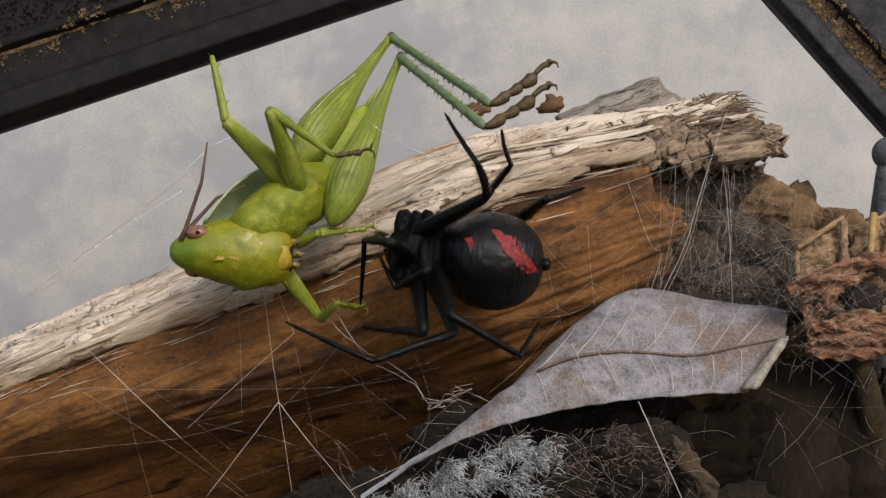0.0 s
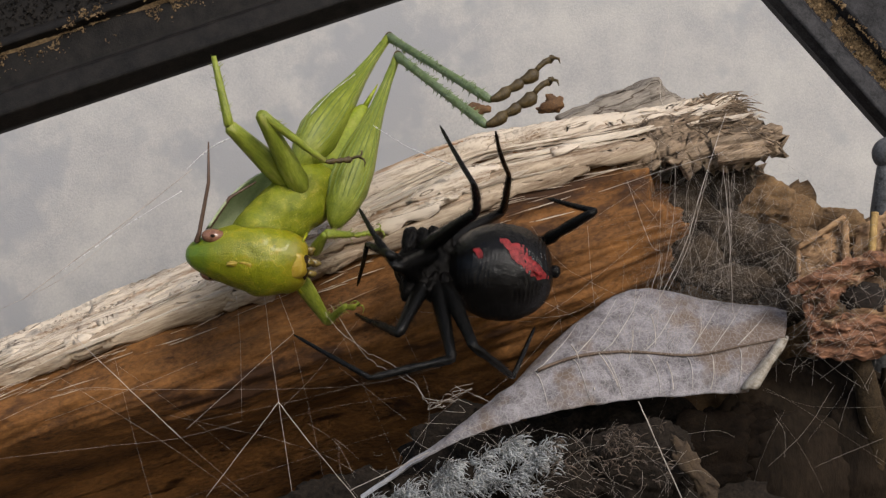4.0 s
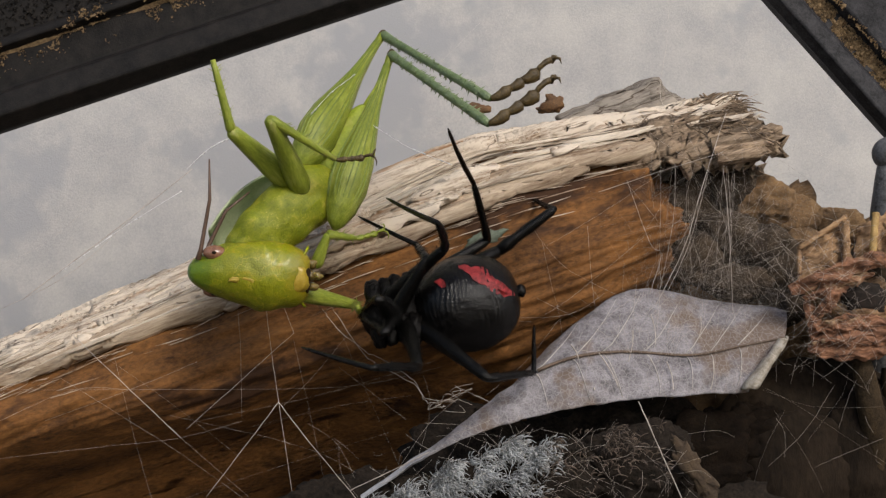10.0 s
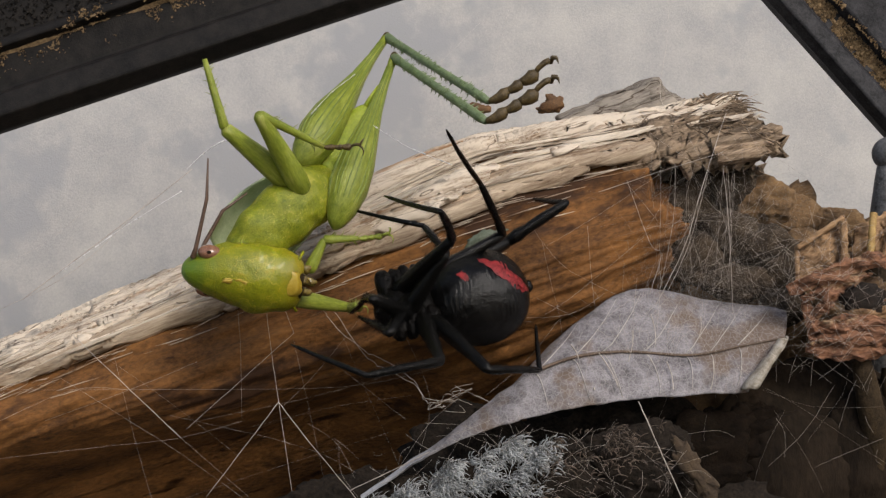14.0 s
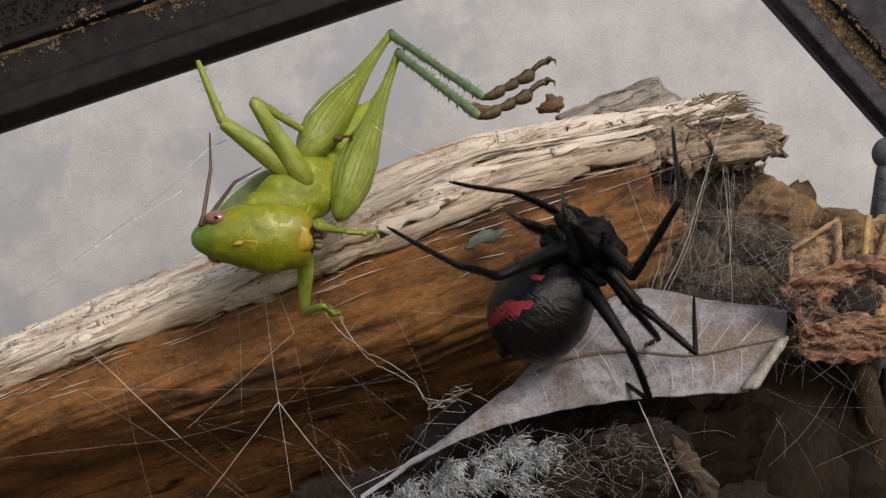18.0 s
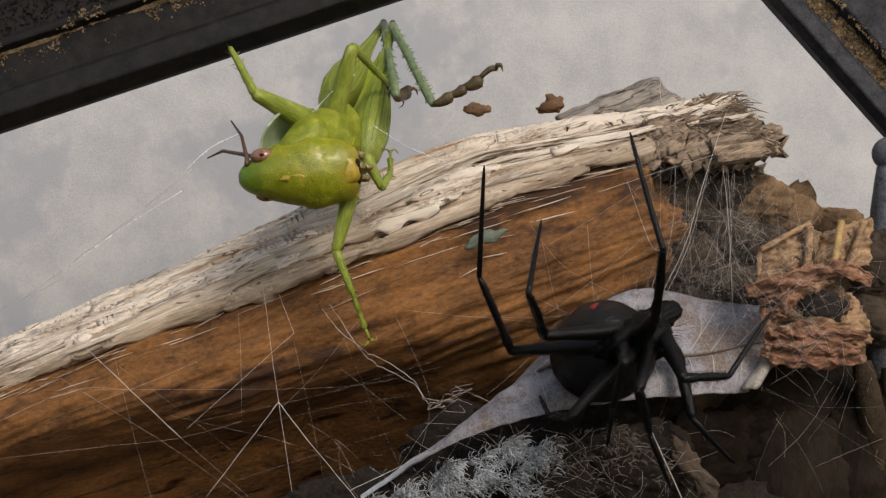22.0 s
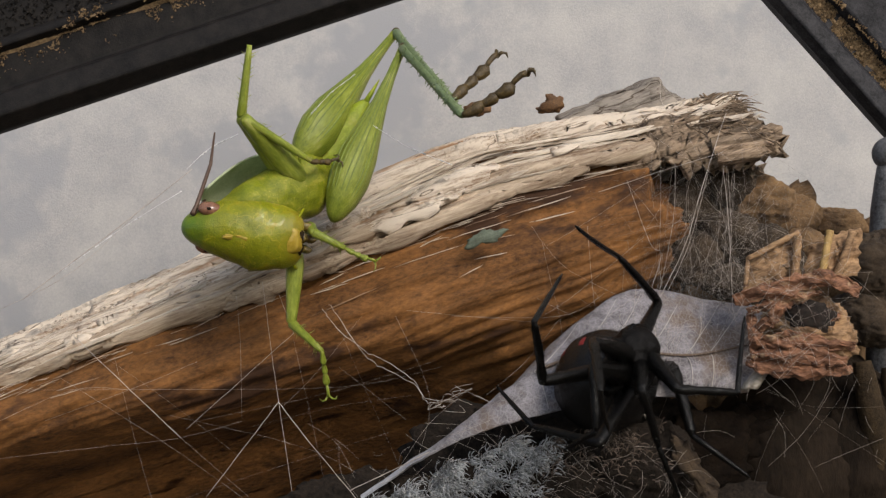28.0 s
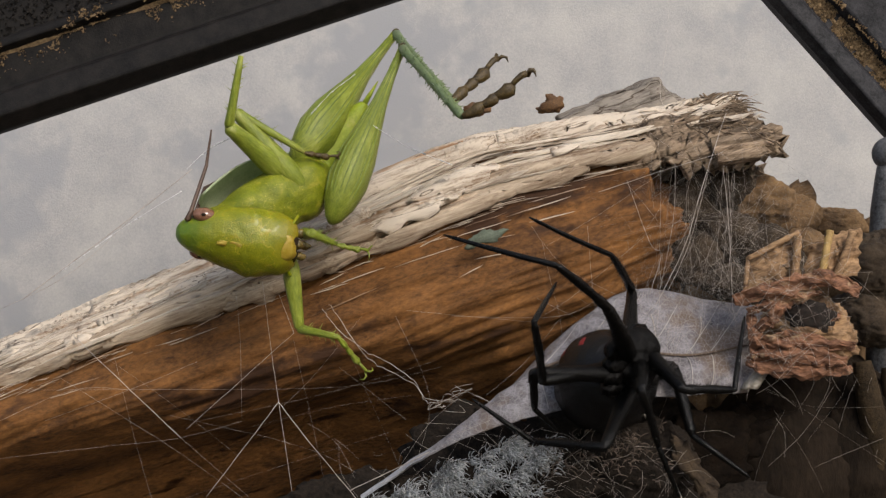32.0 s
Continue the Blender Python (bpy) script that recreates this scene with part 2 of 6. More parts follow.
M_DARKMOSS = mat("brown_litter", (0.014, 0.010, 0.007), (0.20, 0.150, 0.115), size=1.5, fine=0.25, rough=0.95, bump=0.5, lo=0.38, hi=0.62)


# ---- building blocks ----
def link_mesh(name, verts, faces, material, smooth=True):
    me = bpy.data.meshes.new(name)
    me.from_pydata([tuple(v) for v in verts], [], faces)
    me.materials.append(material)
    if smooth:
        me.polygons.foreach_set("use_smooth", [True] * len(me.polygons))
    me.update()
    return me


def part(name, me, parent=None, label="", kind=""):
    """Links a mesh as one object, under a thing or a part if one is given."""
    ob = new(name, me)
    if parent:
        ob.parent = parent
    return tagged(ob, label=label, kind=kind)


def thing(name, place, label, category, group="", kind=""):
    ob = new(name)
    ob.empty_display_size = 0.004
    ob.location = place
    bpy.context.view_layer.update()
    return tagged(ob, label, category, group, kind)


def under(ob, me, name, parent_place=None, label="", kind=""):
    """A part whose mesh is given in world places, under a thing that only has a location."""
    p = part(name, me, ob, label, kind)
    p.location = -ob.location if parent_place is None else parent_place
    return p


def sheet(name, nu, nv, f, material, wrap_u=False, wrap_v=False, caps=False):
    """A mesh over a grid of nu by nv points given by f(a, b), a and b from 0 to 1."""
    du, dv = (nu if wrap_u else nu - 1), (nv if wrap_v else nv - 1)
    verts = [f(i / du, j / dv) for i in range(nu) for j in range(nv)]
    faces = []
    for i in range(du):
        for j in range(dv):
            i2, j2 = (i + 1) % nu, (j + 1) % nv
            faces.append((i * nv + j, i2 * nv + j, i2 * nv + j2, i * nv + j2))
    if caps:
        faces.append(tuple(range(nv)))
        faces.append(tuple(reversed(range((nu - 1) * nv, nu * nv))))
    return link_mesh(name, verts, faces, material)


def tube(name, path, radii, material, sides=6):
    """A tapered tube along a path of places, closed at both ends."""
    verts, faces, n = [], [], len(path)
    for i, p in enumerate(path):
        d = (path[min(i + 1, n - 1)] - path[max(i - 1, 0)]).normalized()
        a = d.cross(Vector((0.3, 0.2, 0.93))).normalized()
        b = d.cross(a)
        for k in range(sides):
            w = 2 * math.pi * k / sides
            verts.append(p + (a * math.cos(w) + b * math.sin(w)) * radii[i])
    for i in range(n - 1):
        for k in range(sides):
            k2 = (k + 1) % sides
            faces.append((i * sides + k, i * sides + k2, (i + 1) * sides + k2, (i + 1) * sides + k))
    faces.append(tuple(reversed(range(sides))))
    faces.append(tuple(range((n - 1) * sides, n * sides)))
    return verts, faces


def joined(name, pieces, material, smooth=True):
    verts, faces = [], []
    for v, f in pieces:
        o = len(verts)
        verts += v
        faces += [tuple(i + o for i in q) for q in f]
    return link_mesh(name, verts, faces, material, smooth)


def smooth_path(points, steps=8):
    """A smooth line through a few places."""
    out, n = [], len(points)
    for i in range(n - 1):
        p0, p1, p2, p3 = points[max(i - 1, 0)], points[i], points[i + 1], points[min(i + 2, n - 1)]
        for k in range(steps):
            t = k / steps
            out.append(0.5 * (2 * p1 + (p2 - p0) * t + (2 * p0 - 5 * p1 + 4 * p2 - p3) * t * t + (3 * p1 - p0 - 3 * p2 + p3) * t ** 3))
    out.append(points[-1].copy())
    return out


def fbm(p, size, octaves=4):
    """Rough noise from about -1 to 1; size in metres."""
    return noise.fractal(Vector(p) / size, 0.9, 2.0, octaves)


def lump(name, centre, rx, ry, rz, material, rough=0.25, size=0.004, seed=0, nu=40, nv=28, ridge=0.0, stretch=1.0):
    """An uneven closed lump about a centre, with radii in metres."""
    off = Vector((seed * 3.1, seed * 1.7, seed * 2.3))

    def f(a, b):
        th, ph = 2 * math.pi * b, math.pi * min(max(a, 0.001), 0.999)
        d = Vector((math.sin(ph) * math.cos(th), math.sin(ph) * math.sin(th), math.cos(ph)))
        p = Vector((d.x * rx, d.y * ry, d.z * rz))
        q = Vector((p.x / stretch, p.y, p.z)) + off
        k = 1 + rough * fbm(q, size) - ridge * abs(fbm(q * 1.3, size * 0.4, 3))
        return centre + p * k
    return sheet(name, nu, nv, f, material, wrap_v=True)


def merged(name, balls, material, nu=64, nv=52, soft=2.2, rough=0.0, size=1.0):
    """One skin over balls (x, y, z, radius in mm) that flow into each other, laid round the x axis."""
    x0, x1 = min(b[0] - b[3] for b in balls), max(b[0] + b[3] for b in balls)

    def field(x, y, z):
        return sum(math.exp(soft * (1 - ((x - b[0]) ** 2 + (y - b[1]) ** 2 + (z - b[2]) ** 2) / b[3] ** 2)) for b in balls)

    def f(a, b):
        x = x0 + (x1 - x0) * (0.5 - 0.5 * math.cos(math.pi * a))
        w = 2 * math.pi * b
        c, s = math.cos(w), math.sin(w)
        lo, hi = 0.01, 6.0
        if field(x, 0.01 * c, 0.01 * s) > 1:
            for _ in range(13):
                m = 0.5 * (lo + hi)
                lo, hi = (m, hi) if field(x, m * c, m * s) > 1 else (lo, m)
        if rough and lo > 0.02:
            lo *= 1 + rough * fbm(Vector((x, lo * c, lo * s)), size, 3)
        return Vector((x, lo * c, lo * s)) * 0.001
    return sheet(name, nu, nv, f, material, wrap_v=True, caps=True)


def bone(a, b, up):
    """The pose with x from a to b and z near up."""
    x = (b - a).normalized()
    y = up.cross(x)
    y = y.normalized() if y.length > 1e-6 else x.orthogonal().normalized()
    z = x.cross(y)
    return Matrix(((x.x, y.x, z.x, a.x), (x.y, y.y, z.y, a.y), (x.z, y.z, z.z, a.z), (0, 0, 0, 1)))


def limb(name, length, profile, material, sides=8, hairs=0, hair=0.0004, bend=0.0, seed=1, squash=1.0, spine=0.00003):
    """A limb along +x: profile holds (share of the length, radius in mm); hairs: short spines standing off it."""
    rng = random.Random(seed)
    pts = [Vector((s * length, 0, bend * length * math.sin(math.pi * min(max(s, 0), 1)))) for s, _ in profile]
    verts, faces = [], []
    for p, (s, r) in zip(pts, profile):
        for k in range(sides):
            w = 2 * math.pi * k / sides
            verts.append(p + Vector((0, math.cos(w) * r * 0.001 * squash, math.sin(w) * r * 0.001)))
    n = len(pts)
    for i in range(n - 1):
        for k in range(sides):
            k2 = (k + 1) % sides
            faces.append((i * sides + k, (i + 1) * sides + k, (i + 1) * sides + k2, i * sides + k2))
    faces.append(tuple(range(sides)))
    faces.append(tuple(reversed(range((n - 1) * sides, n * sides))))
    for _ in range(hairs):
        s = rng.uniform(0.08, 0.95)
        i = max(j for j in range(n) if profile[j][0] <= s)
        i = min(i, n - 2)
        t = (s - profile[i][0]) / max(profile[i + 1][0] - profile[i][0], 1e-6)
        r = (profile[i][1] * (1 - t) + profile[i + 1][1] * t) * 0.001
        c = pts[i].lerp(pts[i + 1], t)
        w = rng.uniform(0, 2 * math.pi)
        d = Vector((0, math.cos(w) * squash, math.sin(w)))
        o = len(verts)
        base, e = c + d * r * 0.9, spine
        tip = base + d * hair * rng.uniform(0.6, 1.2) + Vector((hair * 0.7, 0, 0))
        side = d.cross(Vector((1, 0, 0))) * e
        verts += [base + side, base - side, base + Vector((e * 2, 0, 0)), tip]
        faces += [(o, o + 1, o + 3), (o + 1, o + 2, o + 3), (o + 2, o, o + 3)]
    return link_mesh(name, verts, faces, material)


# ---- setting ----
def build_setting():
    def wall(a, b):
        x, z = -2.0 + 4.0 * a, 2.4 * b
        return Vector((x, 0.085, z))
    w = part("wall_north", sheet("wall", 2, 2, wall, M_WALL), kind="structure", label="pale grey roughly plastered wall behind the log")
    w.data.polygons.foreach_set("use_smooth", [False])
    w.modifiers.new("thick", "SOLIDIFY").thickness = 0.05
    w.modifiers["thick"].offset = -1

    def ground(a, b):
        return Vector((-30 + 60 * a, -30 + 60.0 * b, 0))
    # out of view; its soil is kept dark so little light bounces up
    part("ground", sheet("ground", 2, 2, ground, M_GROUND), kind="structure", label="bare dark soil ground in the open, out of view")


AXIS_AT = at(280, 716, 20)
AX = Vector((math.cos(radians(19.5)), 0, math.sin(radians(19.5))))
AN = Vector((-AX.z, 0, AX.x))
AY = Vector((0, -1, 0))
RUP, RDEEP = 0.0143, 0.0112


def log_point(s, th, lift=0.0):
    """A place on the log: s metres along its axis, th degrees from its top towards the viewer, lift metres out of it. The log thins to its right end."""
    c, sn = math.cos(radians(th)), math.sin(radians(th))
    up = RUP - 0.19 * max(0.0, min(s, 0.060) - 0.041) - 0.08 * max(0.0, s - 0.060) - 0.0040 * max(0.0, min(1.3, (0.036 - s) / 0.05))
    w = max(0.0, min(1.0, (s - 0.016) / 0.02))
    if -90 <= th < 0:
        sn *= 0.45
    brow = 86 - 3 * (1 - w) - 26 * max(0.0, min(1.0, (0.008 - s) / 0.026))
    if th > brow:
        t = (th - brow) / (180 - brow)
        c0, s0 = math.cos(radians(brow)), math.sin(radians(brow))
        q = min(1.0, t / 0.45)
        k = 0.50 - 0.14 * max(0.0, min(1.0, (0.03 - s) / 0.03))
        c1, s1 = c0 - k * s0, s0 + k * c0
        c = (1 - q) ** 2 * c0 + 2 * q * (1 - q) * c1 - q * q * 0.55 - 1.545 * max(0.0, t - 0.45)
        sn = (1 - q) ** 2 * s0 + 2 * q * (1 - q) * s1 - q * q * 0.35 - 1.545 * max(0.0, t - 0.45)
        c, sn = c + w * ((1 - t) ** 2 * c0 + 2 * t * (1 - t) * c1 - t * t * 1.4 - c), sn + w * ((1 - t) ** 2 * s0 + 2 * t * (1 - t) * s1 - t * t * 0.852 - sn)
    elif th < -90:
        t = (th + 180) / 90
        c, sn = -1.4 * (1 - t), (-1.2 + 0.75 * t) * (1 - w) + w * (-0.852 + 0.402 * t)
    return AXIS_AT + AX * s + AN * c * (up + lift) + AY * sn * (RDEEP + lift)


def build_log():
    log = thing("log", AXIS_AT - AX * 0.075 - Vector((0, 0, 0.012)), "old split log, pale weathered top and brown heartwood, leaning on debris", "log")

    def core(a, b):
        s = -0.085 + 0.1420 * a
        th = -180 + 360 * b
        q = Vector((s * 0.12, math.cos(radians(th)) * RUP, math.sin(radians(th)) * RDEEP))
        lift = 0.0006 * fbm(q, 0.003) + 0.0003 * fbm(q + Vector((1, 0, 0)), 0.0009, 3) - 0.0011
        lift += 0.0009 * fbm(Vector((s, th * 0.0001, 0)), 0.012, 3)
        lift -= 0.0004 * max(0.0, 1 - abs(fbm(Vector((s * 0.04, th * 0.0002, 2.5)), 0.003, 3)) / 0.10)
        if a > 0.985:
            lift -= 0.004
        end = 0.0016 * fbm(Vector((0, th * 0.02, 3)), 0.3, 3) * (a ** 6)
        return log_point(s + end, th, lift)
    under(log, sheet("heartwood", 320, 240, core, M_CORE, wrap_v=True, caps=True), "heartwood", label="smooth orange-brown heartwood, darker below")

    def layer(th0, th1, s0, s1, lift0, seed, rag, holes):
        """One layer of weathered wood with a ragged lower edge and end."""
        def f(a, b):
            sa = s0 + (s1 - s0) * a
            th = th0 + (th1 + 1 - 620 * max(0.0, sa - 0.031) - 15 * max(0.0, min(1.6, (0.036 - sa) / 0.05)) - 7 * max(0.0, min(1.5, (0.004 - sa) / 0.02)) - th0) * b
            edge = rag * fbm(Vector((a * 0.35, seed, 0)), 0.03, 3)
            th += edge * b ** 3
            ends = 0.0035 * fbm(Vector((0, th * 0.06, seed)), 0.25, 5)
            s = s0 + (s1 - s0) * a + ends * a ** 10
            s += 0.0035 * math.exp(-((th - 22) / 12) ** 2) * a ** 16
            q = Vector((s * 0.05, th * 0.00026, seed))
            lift = 0.0005 * fbm(q, 0.0022, 4) + 0.0003 * fbm(q * 2.3, 0.0011, 3)
            step = fbm(Vector((s * 0.035, th * 0.00028, seed + 0.9)), 0.0032, 4)
            lift += 0.0003 * max(-1.0, min(1.0, step * 5))
            crack = abs(fbm(Vector((s * 0.03, th * 0.0003, seed + 0.4)), 0.0035, 4))
            lift -= 0.0009 * max(0.0, 1 - crack / 0.05)
            left = max(0.0, min(1.0, (-0.006 - s) / 0.010))
            lift += left * 0.0011 * fbm(Vector((s, th * 0.0003, 0)), 0.0028, 5)
            right = max(0.0, min(1.0, (s - 0.048) / 0.008))
            lift += right * 0.0003 * fbm(Vector((s * 0.2, th * 0.0003, 4)), 0.0008, 4)
            bare = fbm(Vector((s * 0.12, th * 0.00026, seed + 5)), 0.0026, 4)
            lift -= holes * max(0.0, min(1.0, (bare - 0.18) * 4)) * max(0.0, min(1.0, (th + 12) / 20))
            if b > 0.95:
                lift -= 0.0007 * (b - 0.95) / 0.05
            return log_point(s, th, lift + lift0)
        return f
    for name, args, nu, nv, mtl in (("weathered_shell", (-95, 49, -0.086, 0.0600, 0.0005, 0.3, 11, 0.0024), 560, 200, M_SHELL), ("under_layer", (30, 58, -0.086, 0.0585, -0.0003, 3.3, 3, 0.0002), 400, 60, M_UNDER)):
        sh = under(log, sheet(name, nu, nv, layer(*args), mtl), name, label="pale grey-cream cracked weathered wood with long fibres" if mtl is M_SHELL else "tan wood laid bare below the bleached layer")
        md = sh.modifiers.new("thick", "SOLIDIFY")
        md.thickness, md.offset = 0.0006, -1

    # long bleached splinters that peel off the shell, one by one
    rng = random.Random(41)

    def splinter(s0, th0, ln, wide, skew, lift0, fat, mtl=None):
        def f(a, b):
            taper = min(1.0, a / 0.25, (1 - a) / 0.18) ** 0.6
            th = th0 + skew * a + (b - 0.5) * wide * taper * (1 + 0.5 * fbm(Vector((a * ln * 60, th0, b)), 0.2, 3))
            lift = lift0 + 0.0003 * fbm(Vector((a * ln * 20, th0 * 3.1, 0)), 0.15, 3) + fat * math.sin(math.pi * b) ** 0.5 * taper + 0.0004 * max(0.0, a - 0.8) / 0.2
            return log_point(s0 + ln * a + 0.0008 * fbm(Vector((b * 3, th0, 1)), 0.4, 3) * a, th, lift)
        return sheet("splinter", 16, 6, f, mtl or M_STRIP)
    for i in range(130):
        if i % 3 == 0:
            ln = rng.uniform(0.004, 0.014)
            s0 = rng.uniform(0.040, 0.0675 - ln)
            th = rng.uniform(-25, 46 - 620 * max(0.0, s0 - 0.034))
        else:
            ln = rng.uniform(0.007, 0.034)
            s0 = rng.uniform(-0.055, 0.061 - ln)
            edge = 51 - 620 * max(0.0, s0 + ln * 0.5 - 0.031) - 15 * max(0.0, min(1.6, (0.036 - s0 - ln * 0.5) / 0.05)) - 7 * max(0.0, min(1.5, (0.004 - s0 - ln * 0.5) / 0.02))
            th = edge + rng.choice([rng.uniform(-24, 2), rng.uniform(-10, 5), rng.uniform(-60, -10)])
        under(log, splinter(s0, th, ln, rng.uniform(0.9, 3.6), rng.uniform(-2.5, 2.5), rng.uniform(-0.0001, 0.0006), rng.uniform(0.00008, 0.00035)), "splinter")

    for i in range(230):
        ln = rng.uniform(0.0018, 0.0075)
        s0 = rng.uniform(0.0500, 0.0676 - ln)
        top = 22 + 2300 * max(0.0, s0 + ln * 0.5 - 0.0515)
        th = rng.uniform(-38, min(66, top))
        under(log, splinter(s0, th, ln, rng.uniform(1.2, 5.0), rng.uniform(-9, 9), rng.uniform(-0.0007, 0.0007), rng.uniform(0.0001, 0.0004), M_FRAY if i % 4 else M_STRIP), "splinter")

    def stump(a, b):
        low = 42 + 2250 * max(0.0, 0.0018 + 0.0126 * a - 0.0028)
        th = -80 + (min(76.0, low + 3 * fbm(Vector((a * 5, 0, 2)), 0.4, 3)) + 80) * b
        s = 0.0498 + 0.0163 * a - 0.0045 * max(0.0, (th - 60) / 16) * a + (0.0035 * fbm(Vector((0, th * 0.05, 3)), 0.25, 5) + 0.0022 * math.exp(-((th - 56) / 7) ** 2)) * a ** 2
        p = Vector((s * 0.07, th * 0.0003, 0))
        lift = 0.0007 * fbm(p, 0.0016, 5) + 0.0006 * fbm(Vector((s, th * 0.0002, 5)), 0.004, 3) - 0.0008 + 0.0016 * min(1.0, a * 2.2 * (1 + 0.9 * fbm(Vector((0, th * 0.04, 8)), 0.3, 3))) - 0.0012 * a ** 4 - 0.0016 * max(0.0, b - 0.86) / 0.14
        lift -= 0.0013 * max(0.0, 1 - abs(fbm(Vector((s * 0.05, th * 0.0003, 2)), 0.0016, 4)) / 0.10)
        return log_point(s, th, lift * 0.95 - 0.0010)
    st = under(log, sheet("broken_end", 90, 150, stump, M_FRAY), "broken_end", label="crumbling grey-brown broken end")
    st.modifiers.new("thick", "SOLIDIFY").thickness = 0.0010
    # splintered end
    rng = random.Random(5)
    shards = []
    for i in range(2200):
        s0 = 0.0655 + rng.uniform(-0.014, 0.0012)
        th = rng.uniform(-34, 18 + 2900 * (s0 - 0.0515))
        ln = rng.uniform(0.0006, 0.0026) * (1.3 if 12 < th < 36 else 0.8)
        p = log_point(s0, th, rng.uniform(-0.002, 0.0005))
        d = (AX + Vector((rng.uniform(-.6, .3), rng.uniform(-.9, .3), rng.uniform(-1.1, .15)))).normalized()
        e = d.cross(Vector((rng.random(), rng.random(), rng.random()))).normalized()
        r = rng.uniform(0.00002, 0.00009)
        shards.append(tube("x", [p - d * 0.0012, p, p + d * ln * 0.5 + e * ln * 0.18, p + d * ln * 0.9 + e * ln * 0.05, p + d * ln], [r, r * 1.1, r, r * 0.6, r * 0.12], None, 4))
    under(log, joined("frayed_end", shards, M_FRAY, False), "frayed_end", label="splintered grey broken wood end", kind="stuff")
    for i, (th, ln, r) in enumerate([(57, 0.0030, 0.0009), (52, 0.0024, 0.0008), (61, 0.0018, 0.0007), (44, 0.0018, 0.0008), (5, 0.0012, 0.0009), (66, 0.0012, 0.0007)]):
        p = log_point(0.0656, th, -0.0006)
        d = (AX + Vector((0, -0.1, -0.22 if th > 15 else 0.1))).normalized()
        sp = [p - d * 0.004, p, p + d * ln * 0.4 + Vector((0, 0, 0.0002)), p + d * ln * 0.75, p + d * ln]
        under(log, joined("splinter", [tube("x", sp, [r, r, r * 0.75, r * 0.4, r * 0.06], None, 7)], M_FRAY, False), "splinter")
    # lifted slivers along the top and the edge of the shell
    slivers = []
    for i in range(380):
        s = rng.uniform(-0.03, 0.054)
        th = rng.uniform(8, 50) - 620 * max(0.0, s - 0.031) - 15 * max(0.0, min(1.6, (0.036 - s) / 0.05))
        ln = rng.uniform(0.003, 0.013)
        r = rng.uniform(0.00003, 0.00008)
        l0 = rng.uniform(-0.0002, 0.0006)
        t1 = th + rng.uniform(-1.5, 1.5)
        pts = [log_point(s + ln * k / 4, th + (t1 - th) * k / 4, l0 + 0.0004 * (k == 4) * rng.random()) for k in range(5)]
        slivers.append(tube("x", pts, [r * 0.3, r, r * 1.2, r, r * 0.2], None, 5))
    for i in range(260):
        s = rng.uniform(-0.035, 0.050)
        th = 52 + abs(rng.gauss(0, 9)) - 620 * max(0.0, s - 0.031) - 15 * max(0.0, min(1.6, (0.036 - s) / 0.05))
        ln, r, t1 = rng.uniform(0.0015, 0.008), rng.uniform(0.00002, 0.00006), rng.uniform(-2, 2)
        slivers.append(tube("x", [log_point(s + ln * k / 4, th + t1 * k / 4, -0.0009 + 0.0002 * rng.random()) for k in range(5)], [r * 0.3, r, r * 1.2, r, r * 0.2], None, 4))
    under(log, joined("fibre", slivers, M_SHELL), "fibre", kind="stuff")
    # crumbling pale crust at the low end of the shell
    lumps = []
    for i in range(300):
        s = rng.uniform(-0.046, -0.006)
        th = rng.uniform(-14, 16)
        r = rng.uniform(0.00015, 0.0007)
        p = log_point(s, th, r * 0.3)
        me = lump("x", p, r * rng.uniform(0.9, 1.6), r, r * 0.8, M_CRUST, 0.7, 0.0006, i, 11, 10)
        lumps.append(([v.co.copy() for v in me.vertices], [tuple(f.vertices) for f in me.polygons]))
        bpy.data.meshes.remove(me)
    under(log, joined("crust", lumps, M_CRUST), "crust", label="crumbling pale crust on the wood", kind="stuff")

    ring = smooth_path([at(u, v, 0) for u, v in ((985, 212), (1050, 180), (1110, 158), (1155, 140), (1168, 143), (1180, 163), (1196, 172), (1214, 190), (1190, 222), (1080, 236), (985, 212))], 7)

    def slab(a, b):
        x = b * (len(ring) - 1)
        i = min(int(x), len(ring) - 2)
        q = ring[i].lerp(ring[i + 1], x - i)
        k = 0.86 + 0.16 * math.sin(math.pi * min(1.0, 0.15 + 0.8 * a))
        y = 0.0165 + 0.0085 * a
        mid = at(1120, 205, 0)
        q = mid + (q - mid) * k
        d = EYE + (q - EYE) * ((REACH + y) / REACH)
        g = Vector((d.x * 0.2, d.y * 0.5, d.z))
        return d + Vector((0.0002 * fbm(d, 0.0012, 3), 0.0006 * fbm(d, 0.002, 3), 0.0004 * fbm(g, 0.0011, 4)))
    under(log, sheet("grey_slab", 26, 110, slab, M_SLATE, wrap_v=True, caps=True), "bark_slab", label="raised grey slab of old bark")


